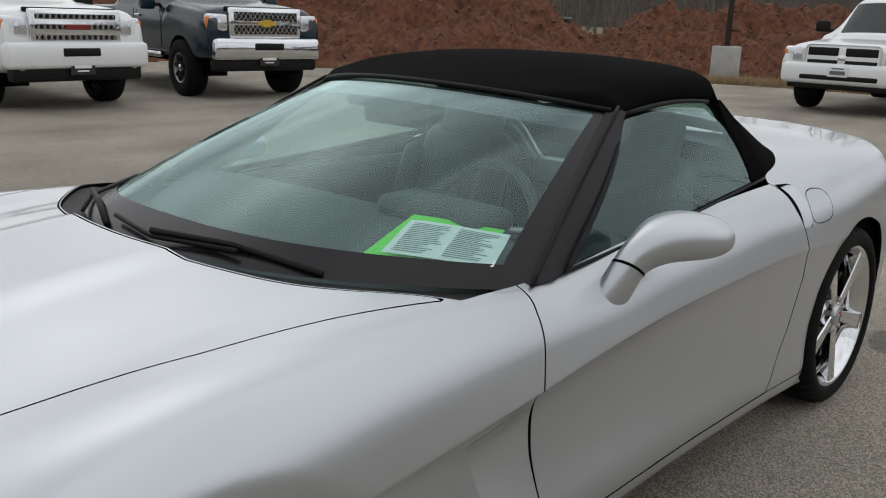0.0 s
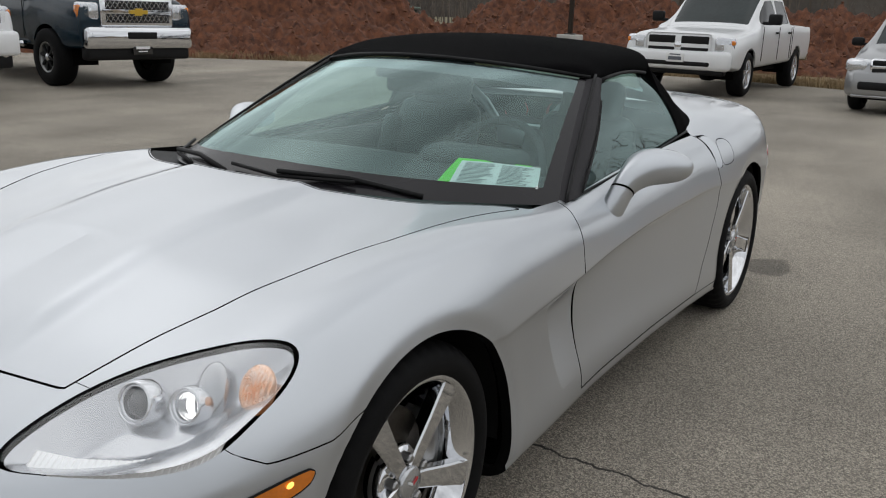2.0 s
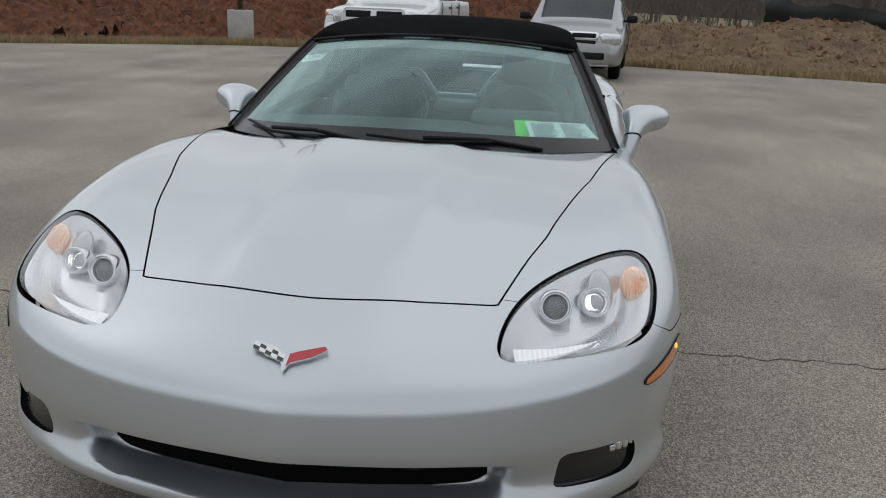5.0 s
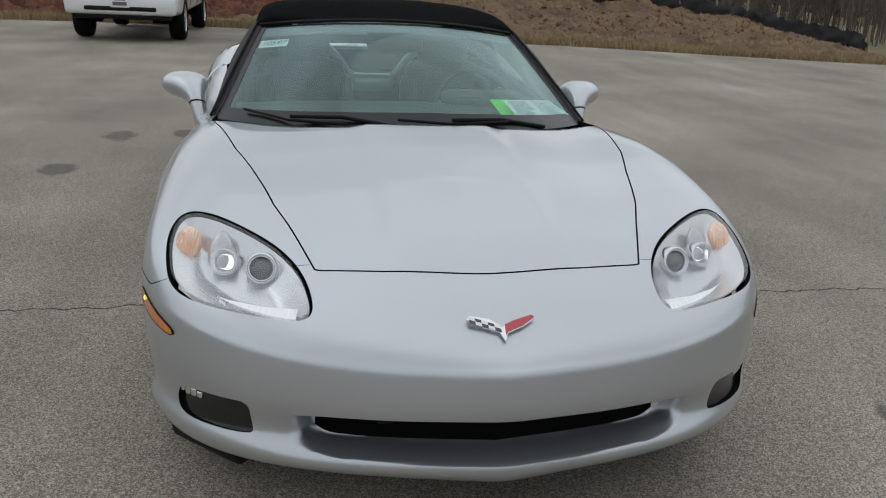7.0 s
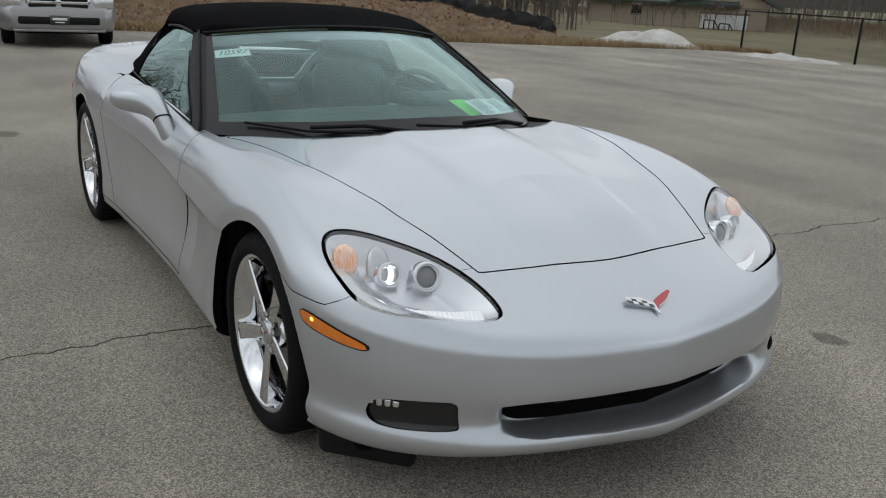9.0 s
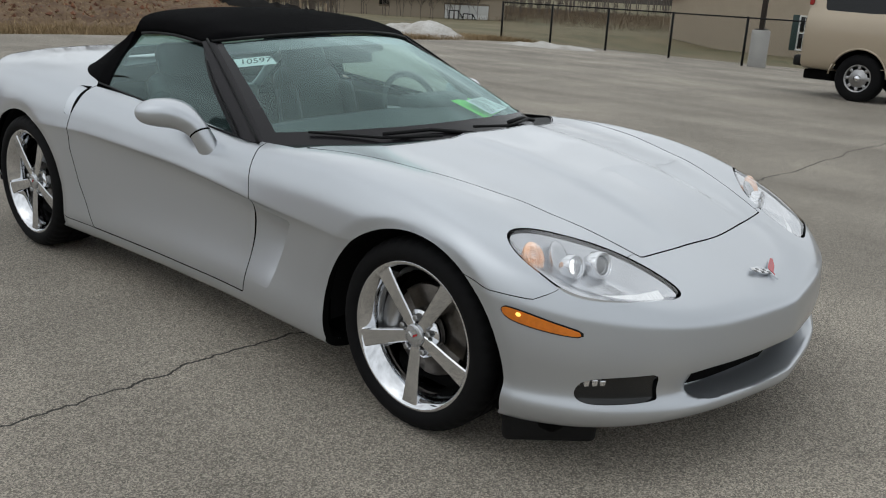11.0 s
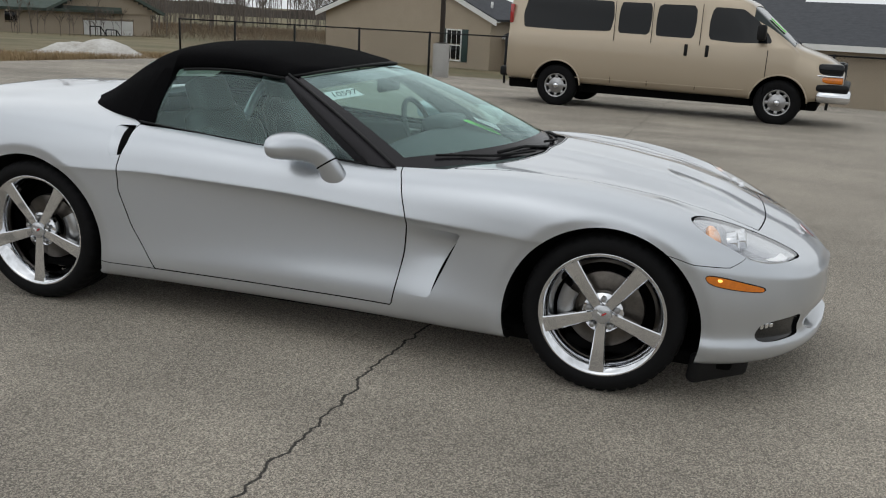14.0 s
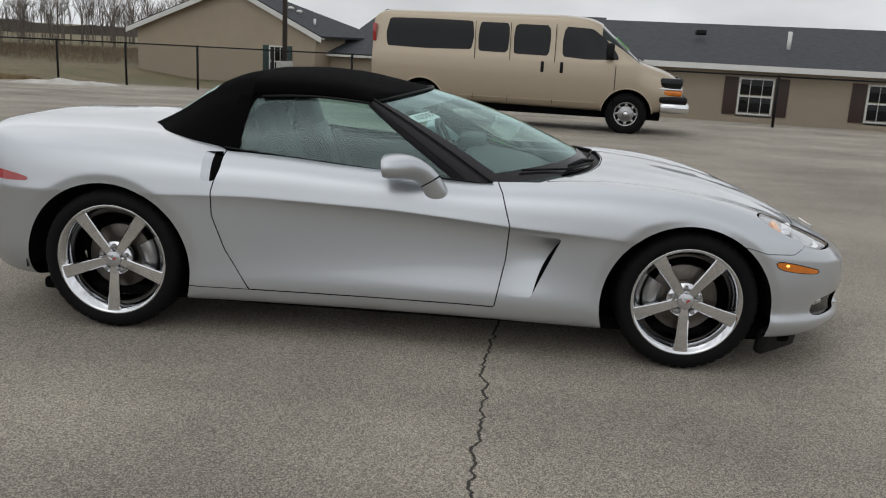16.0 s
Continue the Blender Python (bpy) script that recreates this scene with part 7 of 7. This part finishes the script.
def pickup(m, label, paint, style, R=0.40, lift=0.0, wheel="alloy"):
    v = thing("pickup_truck", label, "pickup truck", m)
    k = lift
    st = sorted(set(np.round(list(np.arange(-3.0, 2.8, 0.12)) + [-3.02, -3.03, 2.74, 2.76, -1.22, -1.28, 0.5, 1.16, 1.22], 3)))
    big = style != "cross"
    hz = 1.40 if big else 1.20
    mesh = hull(st, [(-3.03, 1.20 + k), (-2.98, 1.29 + k), (-1.30, 1.30 + k), (-1.22, 1.40 + k), (-1.05, 1.84 + k), (-0.9, 1.90 + k), (0.2, 1.915 + k), (0.42, 1.87 + k), (1.16, hz + 0.08 + k), (1.26, hz + 0.03 + k), (2.2, hz - 0.04 + k), (2.6, hz - 0.08 + k), (2.72, hz - 0.13 + k), (2.76, hz - 0.24 + k)],
                [(-3.03, 0.95), (-2.9, 0.99), (2.2, 1.0), (2.6, 0.995), (2.76, 0.97)], [(-3.03, 0.92), (-1.3, 0.93), (-1.2, 0.75), (0.4, 0.72), (1.2, 0.80), (2.3, 0.86), (2.76, 0.88)],
                [(-3.0, 1.26 + k), (1.2, 1.22 + k), (1.3, hz - 0.08 + k), (2.76, hz - 0.30 + k)], [(-3.0, 0.55 + k), (2.3, 0.46 + k), (2.76, 0.52 + k)])
    zt = 1.74 + k
    wins = [("door_window", [(-0.02, 1.29 + k), (-0.04, 1.5 + k), (-0.02, zt), (0.42, zt - 0.02), (0.72, 1.52 + k), (0.98, 1.29 + k), (0.5, 1.27 + k)]),
            ("rear_window", [(-0.98, 1.31 + k), (-0.96, 1.55 + k), (-0.86, zt), (-0.18, zt), (-0.16, 1.5 + k), (-0.18, 1.29 + k)])]
    scr = lambda V: np.where(V[:, 2] > hz + 0.02 + k, np.maximum.reduce([0.48 - V[:, 0], V[:, 0] - 1.14, np.abs(V[:, 1]) - 0.72]), 1.0)
    finish_hull(v, mesh, paint, wins, (1.785, -1.785), R, R + 0.075, scr, VAN_GLASS)
    for x in (1.06, -0.10, -1.06):
        side_line(v, x, 0.62 + k, 1.24 + k, 1.010)
    side_line(v, -1.22, 0.62 + k, 1.26 + k, 1.006, "bed_gap")
    fz = hz - (0.36 if big else 0.31) + k
    fx = 2.76
    for s in (1, -1):
        for x in (0.06, -0.92):
            part("door_handle", bevel_box(0.20, 0.035, 0.04, (x, s * 1.015, 1.13 + k), 0.012), BLACK_TRIM if paint is WHITE_PAINT else CHROME, v, "door handle")
        mir = part("wing_mirror", bevel_box(0.15, 0.24, 0.20 if not big else 0.3, (0.86, s * 1.14, 1.38 + k), 0.04), BLACK_TRIM if paint is not NAVY_PAINT else NAVY_PAINT, v, "door mirror")
        part("stalk", bevel_box(0.06, 0.16, 0.06, (0.88, s * 1.0, 1.31 + k), 0.02), BLACK_TRIM, mir)
        for x in (-1.785, 1.785):
            vehicle_wheel(v, x, s * (0.86 if not lift else 0.885), R, 0.26 if wheel == "alloy" else 0.235, 0.28 if not lift else 0.32, s, wheel)
        lamp = part("headlamp", bevel_box(0.16, 0.34, 0.26, (fx - 0.08, s * 0.80, fz + 0.03), 0.04, pose(0, 0, 0, 0, 0, 12 * s).to_3x3().to_4x4()), BEZEL, v, "clear headlamp unit")
        part("lens", bevel_box(0.17, 0.30, 0.23, (fx - 0.072, s * 0.80, fz + 0.03), 0.04, pose(0, 0, 0, 0, 0, 12 * s).to_3x3().to_4x4()), LENS, lamp)
        part("bulb", lathe([(0.0001, 0.012), (0.06, 0.008), (0.07, -0.02)], 16, "X", at=(fx - 0.0, s * 0.74, fz + 0.03)), CHROME, lamp)
        part("amber_corner", bevel_box(0.12, 0.06, 0.20 if big else 0.08, (fx - 0.07, s * 0.95, fz + (0.02 if big else 0.07)), 0.02), AMBER, lamp, "amber corner lamp")
        part("fog_lamp", bevel_box(0.05, 0.20, 0.10, (fx + 0.10, s * 0.68, 0.62 + k), 0.02) if style == "chrome" else lathe([(0.0001, 0.01), (0.05, 0.008), (0.06, -0.04)], 16, "X", at=(fx + 0.09, s * 0.78, 0.57 + k)), CHROME, v, "round fog lamp")
        if lift:
            part("side_step", tube([(1.0, s * 1.0, 0.62), (-1.0, s * 1.0, 0.62)], 0.05, 10), CHROME, v, "chrome side step")
    if style == "cross":
        gr = part("grille", bevel_box(0.09, 1.20, 0.42, (fx + 0.005, 0, fz), 0.08), paint, v, "body-coloured cross grille")
        for s in (1, -1):
            for dz in (0.095, -0.095):
                part("opening", bevel_box(0.06, 0.50, 0.135, (fx + 0.026, s * 0.30, fz + dz), 0.02), BLACK_TRIM, gr, "black grille opening")
        part("badge", lathe([(0.0001, 0.02), (0.05, 0.016), (0.065, 0.0)], 16, "X", at=(fx + 0.05, 0, fz)), CHROME, gr, "plain round chrome badge")
        part("bumper", bevel_box(0.24, 1.92, 0.34, (fx + 0.0, 0, 0.64), 0.08), paint, v, "white front bumper")
        part("lower_intake", bevel_box(0.10, 1.25, 0.09, (fx + 0.08, 0, 0.58), 0.03), BLACK_TRIM, v)
        part("air_dam", bevel_box(0.20, 1.7, 0.12, (fx - 0.06, 0, 0.45), 0.03), BLACK_TRIM, v)
        bars(v, "number_plate", (fx + 0.135, 0, 0.68), 0.32, 0.16, WHITE_ENAMEL, [(0, 0.05, 0.2, 0.02), (0, -0.015, 0.24, 0.06)], INK)
    else:
        gr = part("grille", bevel_box(0.10, 1.26, 0.46, (fx + 0.0, 0, fz + 0.03), 0.03), CHROME, v, "chrome mesh grille")
        rows = 2 if style == "chrome" else 3
        for r in range(rows):
            zz = fz + 0.03 + (0.40 / rows) * (r - (rows - 1) / 2)
            op = part("opening", bevel_box(0.05, 1.12, 0.40 / rows - 0.06, (fx + 0.032, 0, zz), 0.015), BLACK_TRIM, gr, "dark mesh opening")
            for q in range(14):
                yy = -0.52 + 0.08 * q
                for lean in (35, -35):
                    part("mesh_wire", bevel_box(0.012, 0.010, 0.40 / rows - 0.05, (fx + 0.060, yy, zz), 0.002, pose(0, 0, 0, lean, 0, 0).to_3x3().to_4x4()), CHROME, op, smooth=False)
        part("badge", prism([(a, b + fz + 0.03) for a, b in ((-0.15, -0.03), (-0.15, 0.03), (-0.06, 0.03), (-0.05, 0.055), (0.07, 0.055), (0.06, 0.03), (0.15, 0.03), (0.15, -0.03), (0.06, -0.03), (0.05, -0.055), (-0.07, -0.055), (-0.06, -0.03))], fx + 0.055, fx + 0.085, "X") if style == "chrome" else bevel_box(0.03, 0.34, 0.07, (fx + 0.075, 0, fz + 0.03), 0.01), GOLD_BADGE if style == "chrome" else DULL_RED, gr, "plain gold badge" if style == "chrome" else "plain red badge bar", smooth=False)
        bp = CHROME if style == "chrome" else paint
        part("bumper", bevel_box(0.26, 1.86 if style == "chrome" else 1.98, 0.34, (fx + 0.02, 0, 0.72 + k * 0.6), 0.06), bp, v, "chrome front bumper" if style == "chrome" else "white front bumper")
        part("bumper_slot", bevel_box(0.06, 0.52, 0.11, (fx + 0.135, 0, 0.76 + k * 0.6), 0.02), BLACK_TRIM, v, "black bumper slot")
        part("air_dam", bevel_box(0.22, 1.8, 0.20, (fx - 0.03, 0, 0.48 + k * 0.6), 0.04), BLACK_TRIM, v, "black lower air dam")
        bars(v, "dealer_plate", (fx + 0.13, 0, 0.55 + k * 0.6), 0.34, 0.17, BLACK_ENAMEL, [(0, 0.02, 0.24, 0.04), (0, -0.035, 0.16, 0.018), (0, 0.06, 0.14, 0.01)], WHITE_ENAMEL)
        part("hood_shield", bevel_box(0.06, 1.3, 0.07, (fx - 0.10, 0, hz - 0.12 + k), 0.02), BLACK_TRIM, v, "dark hood shield")
    part("rear_bumper", bevel_box(0.2, 1.9, 0.2, (-3.08, 0, 0.62 + k), 0.04), CHROME, v)
    part("underbody", bevel_box(5.2, 1.4, 0.2, (-0.1, 0, 0.48 + k), 0.03), DARK_GAP, v)
    return v


def minivan(m):
    v = thing("minivan", "silver-grey minivan with a green card in its windscreen", "minivan", m)
    st = sorted(set(np.round(list(np.arange(-2.6, 2.5, 0.11)) + [-2.62, 2.47, 2.5, 1.36, 1.42], 3)))
    mesh = hull(st, [(-2.62, 1.3), (-2.5, 1.64), (-2.3, 1.70), (-0.6, 1.75), (0.3, 1.73), (0.62, 1.66), (1.40, 1.14), (1.55, 1.08), (2.1, 0.98), (2.35, 0.88), (2.46, 0.80), (2.5, 0.70)],
                [(-2.6, 0.92), (-2.2, 0.97), (1.9, 0.98), (2.3, 0.90), (2.5, 0.74)], [(-2.6, 0.70), (0.5, 0.72), (1.4, 0.80), (2.0, 0.80), (2.5, 0.55)],
                [(-2.6, 1.05), (1.3, 1.0), (1.5, 0.9), (2.5, 0.6)], [(-2.6, 0.36), (2.2, 0.26), (2.5, 0.32)])
    zt = 1.60
    wins = [("door_window", [(0.02, 1.10), (0.0, 1.3), (0.02, zt), (0.42, zt - 0.04), (0.78, 1.36), (1.10, 1.12), (0.5, 1.08)]),
            ("side_window", [(-1.15, 1.12), (-1.16, 1.35), (-1.12, zt), (-0.14, zt), (-0.12, 1.3), (-0.14, 1.10)]),
            ("rear_window", [(-2.25, 1.16), (-2.25, 1.4), (-2.1, zt - 0.02), (-1.28, zt), (-1.26, 1.35), (-1.28, 1.13)])]
    scr = lambda V: np.where(V[:, 2] > 1.1, np.maximum.reduce([0.68 - V[:, 0], V[:, 0] - 1.40, np.abs(V[:, 1]) - 0.70]), 1.0)
    finish_hull(v, mesh, PEWTER, wins, (1.54, -1.54), 0.34, 0.40, scr, VAN_GLASS)
    for x in (1.18, -0.06, -1.22):
        side_line(v, x, 0.42, 1.05, 0.985)
    for s in (1, -1):
        lamp = part("headlamp", bevel_box(0.28, 0.42, 0.22, (2.26, s * 0.71, 0.78), 0.07, pose(0, 0, 0, 0, 0, 30 * s).to_3x3().to_4x4()), BEZEL, v, "clear headlamp unit")
        part("bulb", lathe([(0.0001, 0.02), (0.06, 0.01), (0.07, -0.02)], 16, "X", at=(2.405, s * 0.66, 0.79)), CHROME, lamp)
        mir = part("wing_mirror", bevel_box(0.13, 0.22, 0.15, (0.98, s * 1.08, 1.14), 0.05), BLACK_TRIM, v, "black door mirror")
        part("stalk", bevel_box(0.06, 0.14, 0.05, (1.0, s * 0.97, 1.10), 0.02), BLACK_TRIM, mir)
        for x in (-1.54, 1.54):
            vehicle_wheel(v, x, s * 0.83, 0.34, 0.225, 0.22, s, "alloy")
    gr = part("grille", bevel_box(0.14, 1.06, 0.27, (2.42, 0, 0.775), 0.06), CHROME, v, "cross grille with black openings")
    for s in (1, -1):
        for dz in (0.05, -0.05):
            part("opening", bevel_box(0.06, 0.455, 0.095, (2.468, s * 0.257, 0.775 + 1.22 * dz), 0.025), BLACK_TRIM, gr)
    part("lower_intake", bevel_box(0.10, 1.34, 0.15, (2.475, 0, 0.47), 0.045), BLACK_TRIM, v, "black lower intake")
    part("bumper_cover", bevel_box(0.12, 1.52, 0.40, (2.447, 0, 0.500), 0.05), PEWTER, v)
    part("bumper_lip", bevel_box(0.14, 1.5, 0.05, (2.43, 0, 0.30), 0.02), PEWTER, v)
    bars(v, "dealer_plate", (2.54, 0, 0.48), 0.32, 0.16, BLACK_ENAMEL, [(0, 0.02, 0.24, 0.04), (0, -0.035, 0.16, 0.018)], WHITE_ENAMEL)
    part("sale_card", bevel_box(0.22, 0.36, 0.008, (1.22, 0.42, 1.215), 0.002, pose(0, 0, 0, 0, 33, 0).to_3x3().to_4x4()), GREEN_PAPER, v, "green card in the windscreen")
    part("underbody", bevel_box(4.6, 1.4, 0.14, (-0.1, 0, 0.30), 0.03), DARK_GAP, v)
    return v


DULL_RED = material("dull_red_badge", (0.22, 0.03, 0.03), 0.3, 0.4)
GOLD_BADGE = material("gold_badge", (0.65, 0.42, 0.06), 0.3, 0.8)
passenger_van(pose(0.669, 13.132, -0.139, 0, 0, -7.15))
pickup(pose(-15.43, -2.99, 0.0, 0, 0, -1.9) @ Matrix.Scale(0.985, 4), "white crew-cab pickup truck parked facing the lot", WHITE_PAINT, "cross", 0.40)
minivan(pose(-14.28, 0.775, 0.0, 0, 0, -5.0) @ Matrix.Scale(0.93, 4))
pickup(pose(-6.66, -12.05, 0.0, 0, 0, 82.5) @ Matrix.Scale(0.955, 4), "dark blue lifted pickup truck with chrome bumper and grille", NAVY_PAINT, "chrome", 0.45, 0.12, "dark")
pickup(pose(-3.26, -12.03, 0.0, 0, 0, 92) @ Matrix.Scale(0.957, 4), "white heavy pickup truck with a chrome mesh grille", WHITE_PAINT, "triple", 0.40, 0.03)
